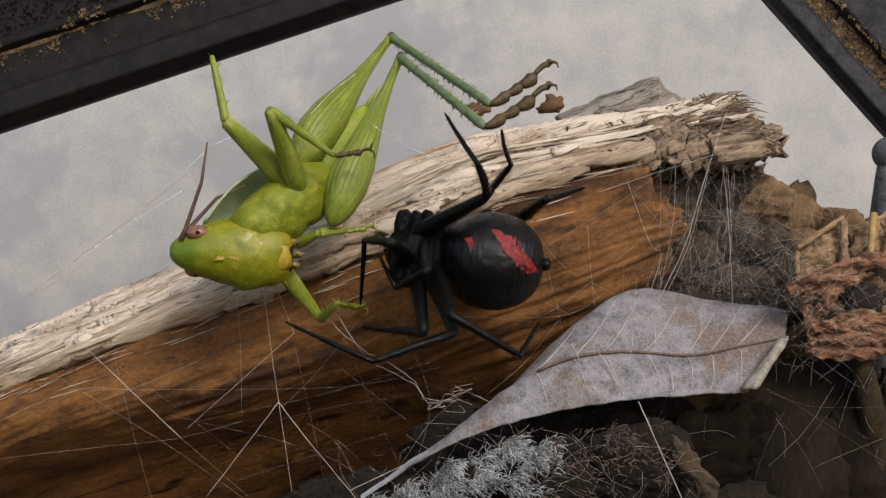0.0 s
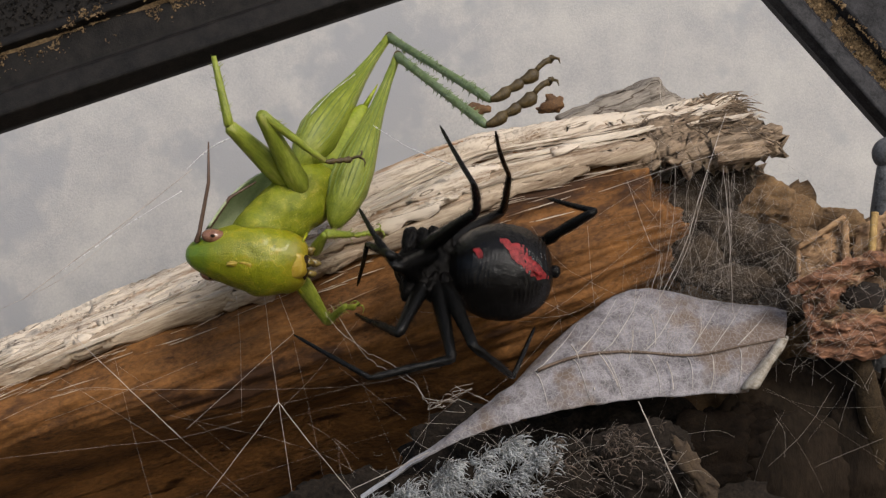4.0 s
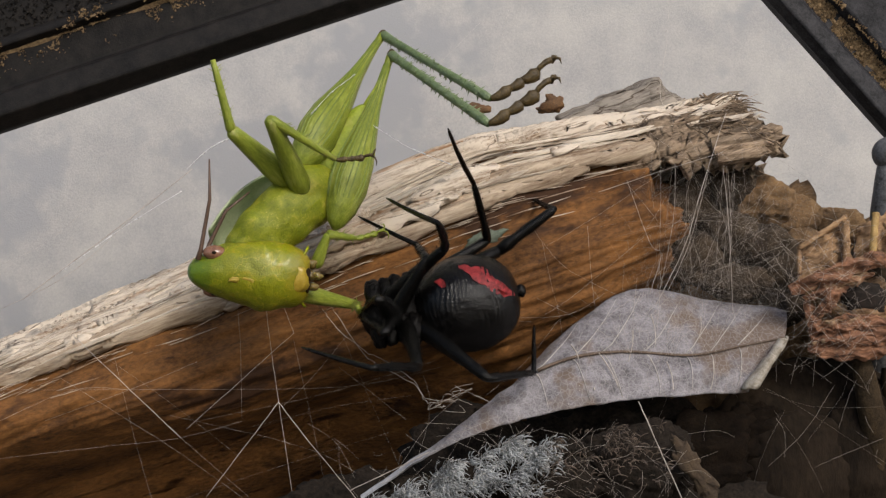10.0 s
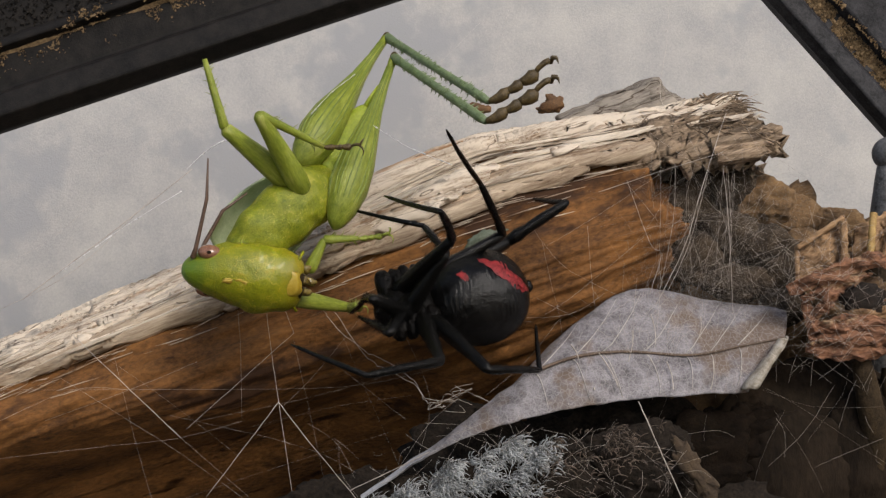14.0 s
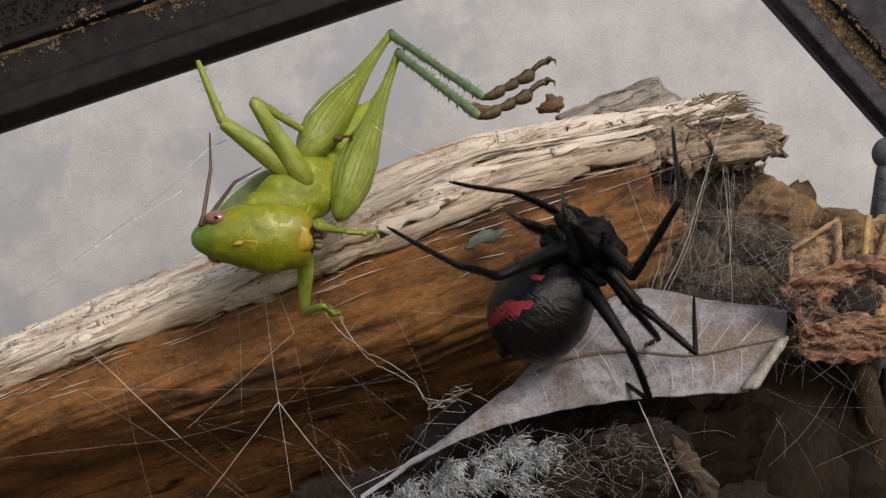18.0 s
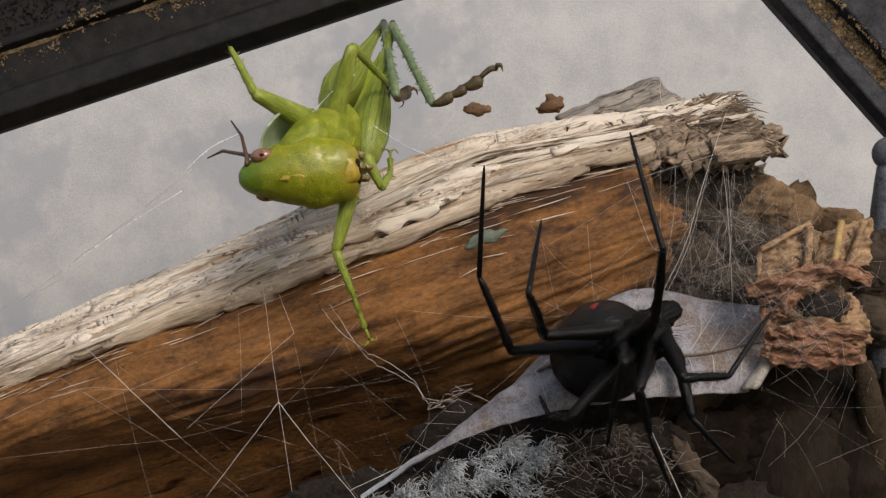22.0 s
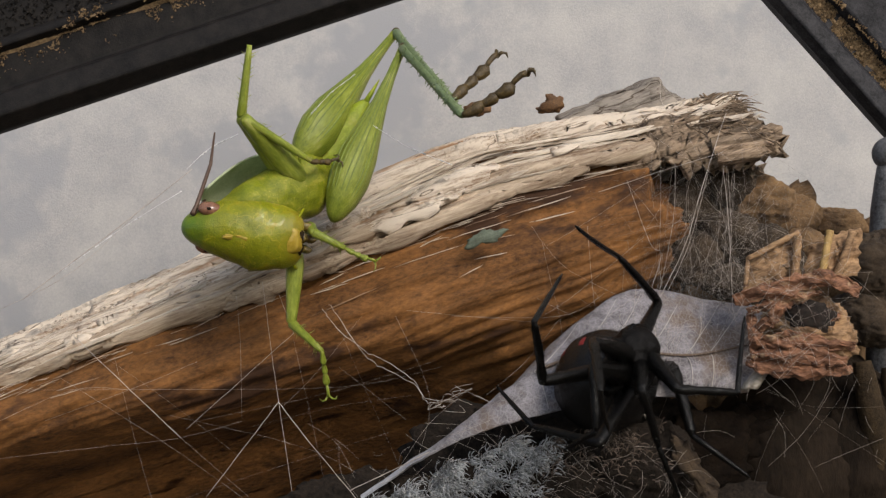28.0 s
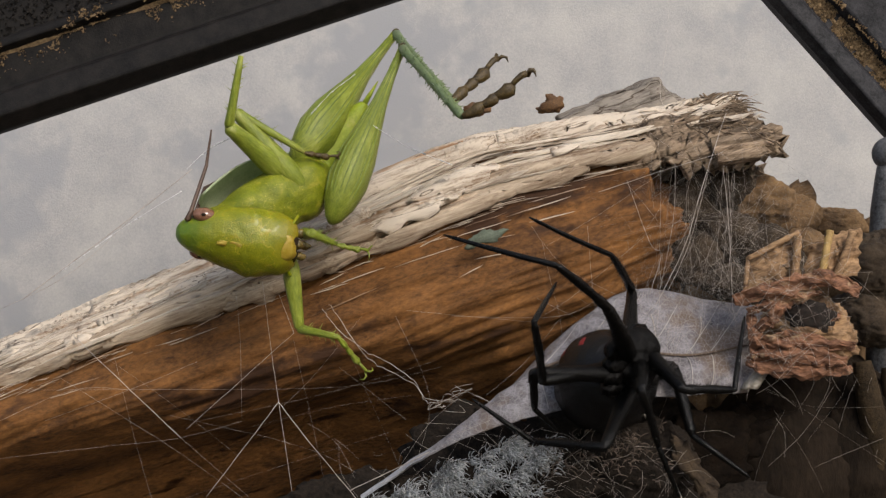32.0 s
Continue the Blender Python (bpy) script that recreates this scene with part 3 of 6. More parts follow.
def build_rails():
    """Two black plastic bars of a frame that meet above the view and rest on the ground at their far ends."""
    corner, left, right = at(1209, -173, 14), at(-3004, 1230, 14), at(2464, 1230, 14)
    frame_thing = thing("plastic_frame", Vector((corner.x, corner.y, 0)), "black plastic frame with dusty ledges over the nook", "frame")

    def bar(name, a, b, inward, profile, mtl):
        d = (b - a).normalized()
        n = d.cross(Vector((0, 1, 0)))
        if n.dot(inward) < 0:
            n = -n
        verts, faces, m = [], [], len(profile)
        steps = 60
        for i in range(steps + 1):
            p = a.lerp(b, i / steps)
            for h, y in profile:
                verts.append(p - n * h * 0.001233 + Vector((0, y * 0.001, 0)))
        for i in range(steps):
            for k in range(m):
                k2 = (k + 1) % m
                faces.append((i * m + k, i * m + k2, (i + 1) * m + k2, (i + 1) * m + k))
        faces.append(tuple(reversed(range(m))))
        faces.append(tuple(range(steps * m, steps * m + m)))
        me = link_mesh(name, verts, faces, mtl, False)
        ob = under(frame_thing, me, name)
        bv = ob.modifiers.new("soft", "BEVEL")
        bv.width, bv.segments, bv.limit_method = 0.00025, 2, "ANGLE"
        return d, n

    # heights in mm out from the inner edge, depths in mm (negative: nearer)
    prof_left = [(0, 2.5), (0, 1.0), (0.9, -0.9), (2.7, -0.3), (3.0, 0.6), (6.0, 0.7), (6.3, -0.3), (6.9, -0.1), (7.2, 0.5), (16, 0.3), (16, 2.5)]
    prof_right = [(0, 2.5), (0, 0.8), (0.4, -0.6), (1.8, -0.3), (2.1, 0.5), (3.5, 0.6), (3.9, -0.6), (14, -0.7), (14, 2.5)]
    down = Vector((0, 0, -1))
    dl, nl = bar("left_bar", corner, left, down, prof_left, M_RAIL)
    dr, nr = bar("right_bar", corner, right, Vector((-1, 0, -1)), prof_right, M_GREYRAIL)
    rng = random.Random(11)
    grains = []
    for i in range(15000):
        if i % 5 < 2:
            t = rng.uniform(0.01, 0.085)
            h = rng.choice([rng.gauss(6.4, 0.35), rng.gauss(5.8, 0.3), rng.gauss(5.3, 0.5)])
            p = corner + dl * t - nl * h * 0.001233
            y = 0.65 if h < 6.1 else (-0.25 if h < 7.1 else 0.4)
        else:
            t = rng.uniform(0.006, 0.04)
            h = rng.choice([rng.gauss(2.8, 0.4), rng.gauss(2.5, 0.35), rng.gauss(3.3, 0.3)])
            p = corner + dr * t - nr * h * 0.001233
            y = 0.5 if h < 3.6 else -0.6
        if fbm(p, 0.004, 3) < (-0.05 if i % 5 < 2 else -0.35):
            continue
        p = p + Vector((0, y * 0.001, 0))
        r = abs(rng.gauss(0.00008, 0.00006)) + 0.00004
        o = [Vector((rng.uniform(-1, 1), rng.uniform(-1, 0.2), rng.uniform(-1, 1))).normalized() * r for _ in range(5)]
        grains.append(([p + q for q in o] + [p + Vector((0, 0.0001, 0))], [(0, 1, 2), (0, 2, 3), (0, 3, 4), (0, 4, 1), (1, 2, 5), (2, 3, 5), (3, 4, 5)]))
    def layer(d, n, t0, t1, h0, y0, wide, seed):
        def f(a, b):
            t = t0 + (t1 - t0) * a
            k = max(0.02, 0.5 + 1.1 * fbm(Vector((t * 0.9, seed, 0)), 0.006, 4))
            h = h0 + wide * (b - 0.5) * k + 0.15 * fbm(Vector((t, seed, 3)), 0.003, 3)
            p = corner + d * t - n * h * 0.001233
            return p + Vector((0, (y0 - 0.10 * math.sin(math.pi * b) * k) * 0.001 + 0.00005 * fbm(p, 0.0005, 3), 0))
        return sheet("dust_layer", 400, 9, f, M_DUST)
    for args in ((dl, nl, 0.02, 0.085, 5.9, 0.66, 0.5, 4.0), (dr, nr, 0.004, 0.05, 2.8, 0.52, 0.7, 7.0)):
        under(frame_thing, layer(*args), "dust_layer", label="caked brown dust")
    grit = []
    for i in range(5000):
        p = corner + dl * rng.uniform(0.035, 0.1) - nl * (7.0 + 7 * rng.random()) * 0.001233 + Vector((0, 0.0004, 0))
        r = rng.uniform(0.00008, 0.00028)
        o = [Vector((rng.uniform(-1, 1), rng.uniform(-1, 0.2), rng.uniform(-1, 1))).normalized() * r for _ in range(5)]
        grit.append(([p + q for q in o] + [p + Vector((0, 0.0001, 0))], [(0, 1, 2), (0, 2, 3), (0, 3, 4), (0, 4, 1), (1, 2, 5), (2, 3, 5), (3, 4, 5)]))
    under(frame_thing, joined("grit", grit, M_GRIT, False), "grit", label="black grit on the upper face", kind="stuff")
    under(frame_thing, joined("dust", grains, M_DUST, False), "dust", label="brown dust caught in the ledges", kind="stuff")


LEAF_TOP = [(640, 876, 1.0), (760, 800, 2.0), (880, 705, 3.5), (985, 600, 5.5), (1080, 528, 7.0), (1150, 510, 7.6), (1250, 530, 7.6), (1330, 540, 7.2), (1392, 548, 6.8)]
LEAF_LOW = [(640, 880, 0.8), (800, 787, -0.5), (950, 737, -0.6), (1100, 709, -0.2), (1230, 700, 0.4), (1325, 694, 1.0)]
LEAF_RIB = [(640, 878, 0.8), (780, 778, 0.6), (900, 685, 1.6), (1000, 636, 2.0), (1100, 622, 2.4), (1220, 628, 2.8), (1310, 612, 3.0), (1388, 597, 3.2)]


def build_leaf():
    leaf = thing("dead_leaf", at(1050, 740, 2), "large dry grey leaf with a brown midrib, lying over bark", "leaf")
    top, low, rib = [smooth_path([at(*p) for p in row], 8) for row in (LEAF_TOP, LEAF_LOW, LEAF_RIB)]

    def along(path, a):
        x = a * (len(path) - 1)
        i = min(int(x), len(path) - 2)
        return path[i].lerp(path[i + 1], x - i)

    def f(a, b):
        if b < 0.5:
            p = along(low, a).lerp(along(rib, a), b * 2)
            bulge = math.sin(math.pi * b * 2)
        else:
            p = along(rib, a).lerp(along(top, a), b * 2 - 1)
            bulge = math.sin(math.pi * (b * 2 - 1))
        p = p + Vector((0, -0.0005 * bulge + 0.00018 * fbm(p, 0.003, 4), 0.00015 * fbm(p + Vector((1, 0, 0)), 0.0025, 3)))
        if b < 0.5 and a > 0.93:
            k = (a - 0.93) / 0.07
            p += Vector((-0.0009 * k * math.sin(math.pi * b * 2), -0.0006 * k * math.sin(math.pi * b * 2), 0.0))
        return p
    blade = under(leaf, sheet("blade", 150, 48, f, M_LEAF), "blade")
    blade.modifiers.new("thick", "SOLIDIFY").thickness = 0.00016
    r = [p + Vector((0, -0.00030, 0)) for p in rib[20:]]
    under(leaf, joined("midrib", [tube("m", r, [0.00017 - 0.00008 * i / len(r) for i in range(len(r))], None, 6)], M_VEIN), "midrib", label="brown midrib")
    veins = []
    rng = random.Random(3)
    for i in range(7):
        a = 0.36 + 0.085 * i + rng.uniform(-0.02, 0.02)
        for side in (1, -1):
            pts = []
            for k in range(7):
                b = 0.5 + side * 0.46 * k / 6
                pts.append(f(min(0.985, a + 0.075 * (k / 6) ** 0.8), b) + Vector((0, -0.00005, 0)))
            veins.append(tube("v", pts, [0.00006 - 0.000007 * k for k in range(7)], None, 4))
    under(leaf, joined("side_vein", veins, M_FAINT), "side_vein", label="fine branching veins", kind="stuff")
    # the rolled-up corner at the tip
    def roll(a, b):
        p = at(1330 + 64 * a, 692 - 90 * a, 0.5).lerp(at(1388, 602, 3.0), a * 0.5)
        w = 4.4 * b - 0.6
        r0 = 0.0008 * (1 - 0.45 * a) * (0.8 + 0.4 * fbm(Vector((a, b, 0)), 0.4, 3))
        return p + Vector((-r0 * math.cos(w) * 0.9 - 0.0002, -r0 * math.sin(w), 0.0004 * b + 0.0002 * fbm(p + Vector((0, b * 0.001, 0)), 0.001, 3)))
    rl = under(leaf, sheet("rolled_tip", 24, 18, roll, M_PALETIP), "rolled_tip", label="pale curled leaf tip")
    rl.modifiers.new("thick", "SOLIDIFY").thickness = 0.00018


def pile(name, label, category, u, v, y, rx, ry, rz, mtl, rough, size, seed, stretch=1.0, n=60, ridge=0.0, down=True):
    """A lump whose middle stands at the given place; its foot goes down to the ground."""
    c = at(u, v, y)
    ob = part(name, lump(name, Vector((0, 0, 0)), rx * 0.001, ry * 0.001, rz * 0.001, mtl, rough, size * 0.001, seed, n, int(n * 0.8), ridge, stretch))
    ob.location = c
    if down:
        me = ob.data
        low = min(p.co.z for p in me.vertices)
        for p in me.vertices:
            if p.co.z < 0:
                p.co.z *= (c.z - 0.0) / -low
                p.co.x *= 1.15
    return tagged(ob, label, category) if label else ob


def build_debris():
    def heap(name, label, category, u, v, y, plates, mtl):
        """A piece of bark made of overlapping plates; each plate is (u, v, y, rx, ry, rz, rough, size, seed, foot on the ground)."""
        c = at(u, v, y)
        ob = thing(name, Vector((c.x, c.y, 0)), label, category)
        for i, (pu, pv, py, rx, ry, rz, rough, size, seed, foot) in enumerate(plates):
            # plates 16 and 19 take the bark darkened to pass for shade
            q = pile("bark_plate" if i else "bark_core", "", "", pu, pv, py, rx, ry, rz, M_SHADED_BARK if seed in (16, 19) else mtl, rough, size, seed, 2.0, 70 if i else 110, 0.12, foot)
            q.parent = ob
            q.location = q.location - ob.location
        return ob
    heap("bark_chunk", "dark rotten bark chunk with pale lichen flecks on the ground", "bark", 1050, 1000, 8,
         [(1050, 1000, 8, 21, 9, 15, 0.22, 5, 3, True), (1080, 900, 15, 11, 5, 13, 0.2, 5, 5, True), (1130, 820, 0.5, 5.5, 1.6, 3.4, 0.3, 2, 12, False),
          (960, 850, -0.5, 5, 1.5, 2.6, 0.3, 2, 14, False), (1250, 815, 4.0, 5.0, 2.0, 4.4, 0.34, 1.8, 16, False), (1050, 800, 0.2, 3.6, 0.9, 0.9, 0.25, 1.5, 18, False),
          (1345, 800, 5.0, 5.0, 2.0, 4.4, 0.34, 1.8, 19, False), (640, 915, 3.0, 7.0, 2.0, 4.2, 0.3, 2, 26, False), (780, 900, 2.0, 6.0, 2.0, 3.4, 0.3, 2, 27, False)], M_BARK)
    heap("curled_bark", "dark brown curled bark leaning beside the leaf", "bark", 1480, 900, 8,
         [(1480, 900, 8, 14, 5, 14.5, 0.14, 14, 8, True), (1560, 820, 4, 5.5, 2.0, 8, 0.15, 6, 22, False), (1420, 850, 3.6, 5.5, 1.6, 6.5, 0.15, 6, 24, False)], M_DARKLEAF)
    pile("bark_block", "brown rotten wood block under the log end", "wood block", 1370, 600, 21, 15, 7, 14.0, M_CRUMB, 0.30, 4, 21, 1.0, 90, 0.15)
    rng = random.Random(8)
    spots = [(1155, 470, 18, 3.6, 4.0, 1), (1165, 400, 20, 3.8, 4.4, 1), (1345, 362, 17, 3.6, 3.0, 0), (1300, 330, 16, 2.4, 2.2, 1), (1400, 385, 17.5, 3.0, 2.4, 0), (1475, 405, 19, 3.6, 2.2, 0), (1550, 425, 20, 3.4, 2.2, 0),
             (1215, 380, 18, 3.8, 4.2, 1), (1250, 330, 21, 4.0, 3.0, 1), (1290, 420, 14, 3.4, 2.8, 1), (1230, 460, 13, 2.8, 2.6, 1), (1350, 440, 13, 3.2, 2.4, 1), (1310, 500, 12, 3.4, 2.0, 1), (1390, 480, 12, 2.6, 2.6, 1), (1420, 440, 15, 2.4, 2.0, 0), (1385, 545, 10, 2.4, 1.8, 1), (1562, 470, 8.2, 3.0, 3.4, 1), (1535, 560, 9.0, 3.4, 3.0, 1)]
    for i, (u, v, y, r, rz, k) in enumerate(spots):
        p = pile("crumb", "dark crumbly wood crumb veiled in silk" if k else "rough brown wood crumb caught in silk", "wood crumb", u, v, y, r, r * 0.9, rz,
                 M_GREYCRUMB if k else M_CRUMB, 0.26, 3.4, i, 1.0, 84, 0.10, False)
        tagged(p, group="wood crumbs at the log end")
    curls, litter = [], []
    for i in range(7500):
        u = rng.uniform(640, 985) if i % 11 else rng.uniform(950, 1180)
        top = 880 - (u - 640) * 0.42 if u < 900 else 771 - (u - 900) * 0.12
        v = top + 12 + abs(rng.gauss(0, 55))
        y = -2.8 + 0.9 * fbm(Vector((u, v, 0)) * 0.01, 0.3, 3) + 0.014 * max(0.0, 880 - v) * 0.25
        if fbm(Vector((u, v, 7)) * 0.01, 0.35, 3) < rng.uniform(-0.3, 0.4):
            continue
        c = at(u, v, y)
        r = rng.choice([rng.uniform(0.000022, 0.00004), rng.uniform(0.000025, 0.00006)])
        d = Vector((rng.uniform(-0.2, 1.2), rng.uniform(-0.6, 0.2), rng.uniform(-0.6, 0.9))).normalized()
        e = d.cross(Vector((rng.random(), 1, rng.random()))).normalized()
        ln = rng.uniform(0.0003, 0.0012)
        (litter if u > 950 + 60 * rng.random() else curls).append(tube("c", [c, c + d * ln * 0.4 + e * ln * 0.18, c + d * ln * 0.75 + e * ln * 0.08, c + d * ln - e * ln * 0.1], [r, r * 1.2, r, r * 0.5], None, 4))
    lob = part("lichen", joined("lichen", curls, M_MOSS), None, "grey-green curly lichen crumbs covering the bark", "stuff")
    tagged(lob, category="lichen")
    lit = part("leaf_litter", joined("leaf_litter", litter, M_DARKMOSS), None, "fine brown litter crumbs on the dark bark", "stuff")
    tagged(lit, category="litter")
    # papery brown scrap standing before the bark
    sc = part("bark_scrap", lump("bark_scrap", Vector((0, 0, 0)), 0.0011, 0.0004, 0.0036, M_SCRAP, 0.55, 0.0016, 61, 44, 30, 0.25))
    sc.location = at(1222, 822, -2.0)
    sc.rotation_euler = (0, radians(-32), 0)
    tagged(sc, "papery brown scrap of bark against the dark bark", "bark")
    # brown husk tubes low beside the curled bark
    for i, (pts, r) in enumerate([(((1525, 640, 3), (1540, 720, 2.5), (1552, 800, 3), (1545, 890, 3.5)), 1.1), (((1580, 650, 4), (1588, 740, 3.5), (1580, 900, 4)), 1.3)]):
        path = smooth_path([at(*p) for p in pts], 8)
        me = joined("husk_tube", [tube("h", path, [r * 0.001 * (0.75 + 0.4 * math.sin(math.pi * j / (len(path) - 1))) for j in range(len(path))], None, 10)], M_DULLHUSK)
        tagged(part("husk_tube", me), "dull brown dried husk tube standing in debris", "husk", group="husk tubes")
    # small flakes
    def flake(u, v, y, w, h, mtl, label, seed):
        c = at(u, v, y)
        ob = part("flake", lump("flake", Vector((0, 0, 0)), w * 0.001, 0.0003, h * 0.001, mtl, 0.6, 0.0008, seed, 22, 20))
        ob.location = c
        return tagged(ob, label, "flake")
    flake(978, 184, 18, 1.25, 0.95, M_FLAKE, "rust-brown flake standing on the log", 2)
    flake(965, 194, 18.4, 1.0, 0.4, M_FLAKE, "rust-brown flake lying on the log", 4)
    flake(846, 194, 6, 1.1, 0.6, M_FLAKE, "orange-brown flake hanging in silk", 6)
    g = flake(856, 421, 8.2, 1.9, 0.55, M_LICHEN, "grey-green flake stuck to the log", 9)
    g.rotation_euler = (0, radians(-22), 0)


POD = None


def build_pod():
    """The dried seed head that swings on the silk."""
    global POD
    POD = thing("seed_pod", at(1490, 505, 3), "dried brown seed pod with tan flaps, wrapped in silk", "seed pod")
    o = POD.location.copy()

    def put(name, me, label=""):
        return under(POD, me, name, label=label)
    put("husk", lump("husk", at(1522, 562, 4.2), 0.0042, 0.0030, 0.0036, M_HUSK, 0.32, 0.0018, 31, 90, 70, 0.18))

    def plate(name, corners, mtl, thick=0.0005, wave=0.0004, label=""):
        """A curled husk plate between four places: lower left, lower right, upper right, upper left."""
        ll, lr, ur, ul = [at(*c) for c in corners]
        def f(a, b):
            p = ll.lerp(lr, a).lerp(ul.lerp(ur, a), b)
            k = 4 * a * (1 - a)
            q = p + Vector((0, -0.0006 * k + wave * 1.3 * fbm(p, 0.0012, 4), wave * fbm(p + Vector((1, 0, 0)), 0.0011, 3)))
            return q + Vector((wave * 1.2 * fbm(p + Vector((0, 2, 0)), 0.001, 3), 0, 0))
        ob = put(name, sheet(name, 26, 20, f, mtl), label)
        ob.modifiers.new("thick", "SOLIDIFY").thickness = thick
    plate("flap", ((1414, 508, 2.6), (1502, 468, 2.2), (1494, 388, 3.4), (1408, 436, 3.4)), M_HUSK)
    plate("flap", ((1510, 470, 2.8), (1600, 450, 3.0), (1600, 366, 4.0), (1508, 400, 4.0)), M_HUSK)
    for pts, r, mtl in ((((1492, 470, 1.6), (1494, 430, 1.8), (1492, 392, 2.2)), 0.42, M_HUSK), (((1540, 455, 1.8), (1543, 415, 2.0), (1546, 378, 2.6)), 0.40, M_HUSKPALE),
                        (((1412, 505, 1.8), (1411, 470, 2.2), (1410, 438, 2.8)), 0.26, M_HUSK), (((1410, 440, 2.6), (1452, 412, 2.4), (1492, 386, 2.6)), 0.30, M_HUSK),
                        (((1560, 470, 1.8), (1575, 420, 2.2), (1585, 375, 2.6)), 0.40, M_HUSK)):
        path = smooth_path([at(*q) for q in pts], 6)
        put("rib", joined("rib", [tube("r", path, [0.001 * r * (0.85 + 0.12 * math.sin(2.3 * j)) for j in range(len(path))], None, 8)], mtl), "tan stiff rib")
    def fold(pts, wide, thick=0.0002):
        """A crinkled papery strip along a line of places, arched towards the viewer."""
        path = smooth_path([at(*q) for q in pts], 7)
        n = len(path) - 1
        def f(a, b):
            i = min(int(a * n), n - 1)
            c = path[i].lerp(path[i + 1], a * n - i)
            d = (path[i + 1] - path[i]).normalized()
            side = d.cross(Vector((0, 1, 0))).normalized()
            w = wide * 0.0010 * (0.35 + 0.65 * math.sin(math.pi * min(1, 0.1 + 0.85 * a)))
            q = c + side * (b - 0.5) * w + Vector((0, -0.00020 * math.cos(math.pi * (b - 0.5)), 0))
            return q + Vector((0, 0.00045 * fbm(Vector((q.x * 0.5, q.y, q.z)), 0.0007, 5), 0.0003 * fbm(q + Vector((1, 0, 0)), 0.0009, 4)))
        ob = put("fold", sheet("fold", 56, 22, f, M_FOLD))
        ob.modifiers.new("thick", "SOLIDIFY").thickness = thick
    # the long red-brown sheath over the hollow, and the folds below it
    fold(((1394, 514, 1.4), (1450, 494, 0.6), (1510, 470, 0.2), (1560, 462, 0.4), (1610, 480, 0.8)), 1.5)
    fold(((1418, 532, 1.8), (1460, 516, 0.9), (1500, 496, 0.6), (1540, 488, 0.8)), 1.1)
    fold(((1440, 560, 1.6), (1462, 540, 0.9), (1478, 515, 0.8), (1505, 500, 0.9)), 1.2)
    fold(((1436, 580, 1.6), (1470, 578, 0.8), (1500, 570, 0.6), (1560, 574, 0.7), (1610, 570, 0.9)), 1.4)
    fold(((1440, 602, 1.8), (1490, 600, 0.8), (1540, 598, 0.7), (1600, 600, 0.9)), 1.6)
    fold(((1426, 616, 2.4), (1450, 620, 1.6), (1500, 624, 1.2), (1560, 622, 1.2), (1610, 610, 1.4)), 1.5)
    fold(((1505, 535, 1.4), (1540, 528, 1.2), (1580, 524, 1.4)), 0.7)
    fold(((1425, 535, 2.2), (1440, 575, 1.6), (1438, 610, 2.0)), 1.3)
    # a solid near-black lump stands for the shade in the pod's opening
    put("hollow", lump("hollow", at(1530, 530, 1.5), 0.0021, 0.0009, 0.0014, M_HOLLOW_SHADE, 0.3, 0.0008, 5, 28, 22), "near-black lump painted as the shade inside the pod")
    rng = random.Random(17)
    silk = []
    for i in range(110):
        a = at(rng.uniform(1410, 1575), rng.uniform(400, 630), rng.uniform(-0.3, 1.2))
        b = a + Vector((rng.uniform(-0.005, 0.005), rng.uniform(-0.0008, 0.0008), rng.uniform(-0.005, 0.005)))
        m = a.lerp(b, 0.5) + Vector((rng.uniform(-0.0008, 0.0008), -0.0004, rng.uniform(-0.0008, 0.0008)))
        silk.append(tube("s", smooth_path([a, m, b], 5), [0.000009] * 11, None, 3))
    under(POD, joined("wrapping_silk", silk, M_SILK), "wrapping_silk", label="fine pale silk wrapped over the pod", kind="stuff")


def build_peg():
    c = at(1571, 298, 10)
    peg = thing("metal_peg", Vector((c.x, c.y, 0)), "grey metal peg with a rounded knob beside the debris", "peg")
    prof = [(0.0, 2.2), (c.z - 0.012, 2.0), (c.z - 0.004, 1.6), (c.z - 0.001, 1.2), (c.z + 0.0002, 1.0)]
    me = sheet("shaft", len(prof), 20, lambda a, b: Vector((math.cos(2 * math.pi * b) * prof[round(a * 4)][1] * 0.001, math.sin(2 * math.pi * b) * prof[round(a * 4)][1] * 0.001, prof[round(a * 4)][0])), M_PEG, wrap_v=True, caps=True)
    part("shaft", me, peg)
    part("knob", lump("knob", Vector((0, 0, c.z + 0.0014)), 0.0015, 0.0015, 0.0016, M_PEG, 0.05, 0.002, 1, 20, 20), peg)


def silk_line(points, r=0.03, sag=0.0, wob=0.0, rng=None):
    pts = [at(*p) for p in points]
    if len(pts) == 2:
        m = pts[0].lerp(pts[1], 0.5) + Vector((0, 0, -sag * 0.001))
        pts = [pts[0], m, pts[1]]
    path = smooth_path(pts, 6)
    if wob and rng:
        path = [p + Vector((rng.uniform(-1, 1), rng.uniform(-1, 1), rng.uniform(-1, 1))) * wob * 0.001 for p in path]
    return tube("s", path, [r * 0.001] * len(path), None, 4)


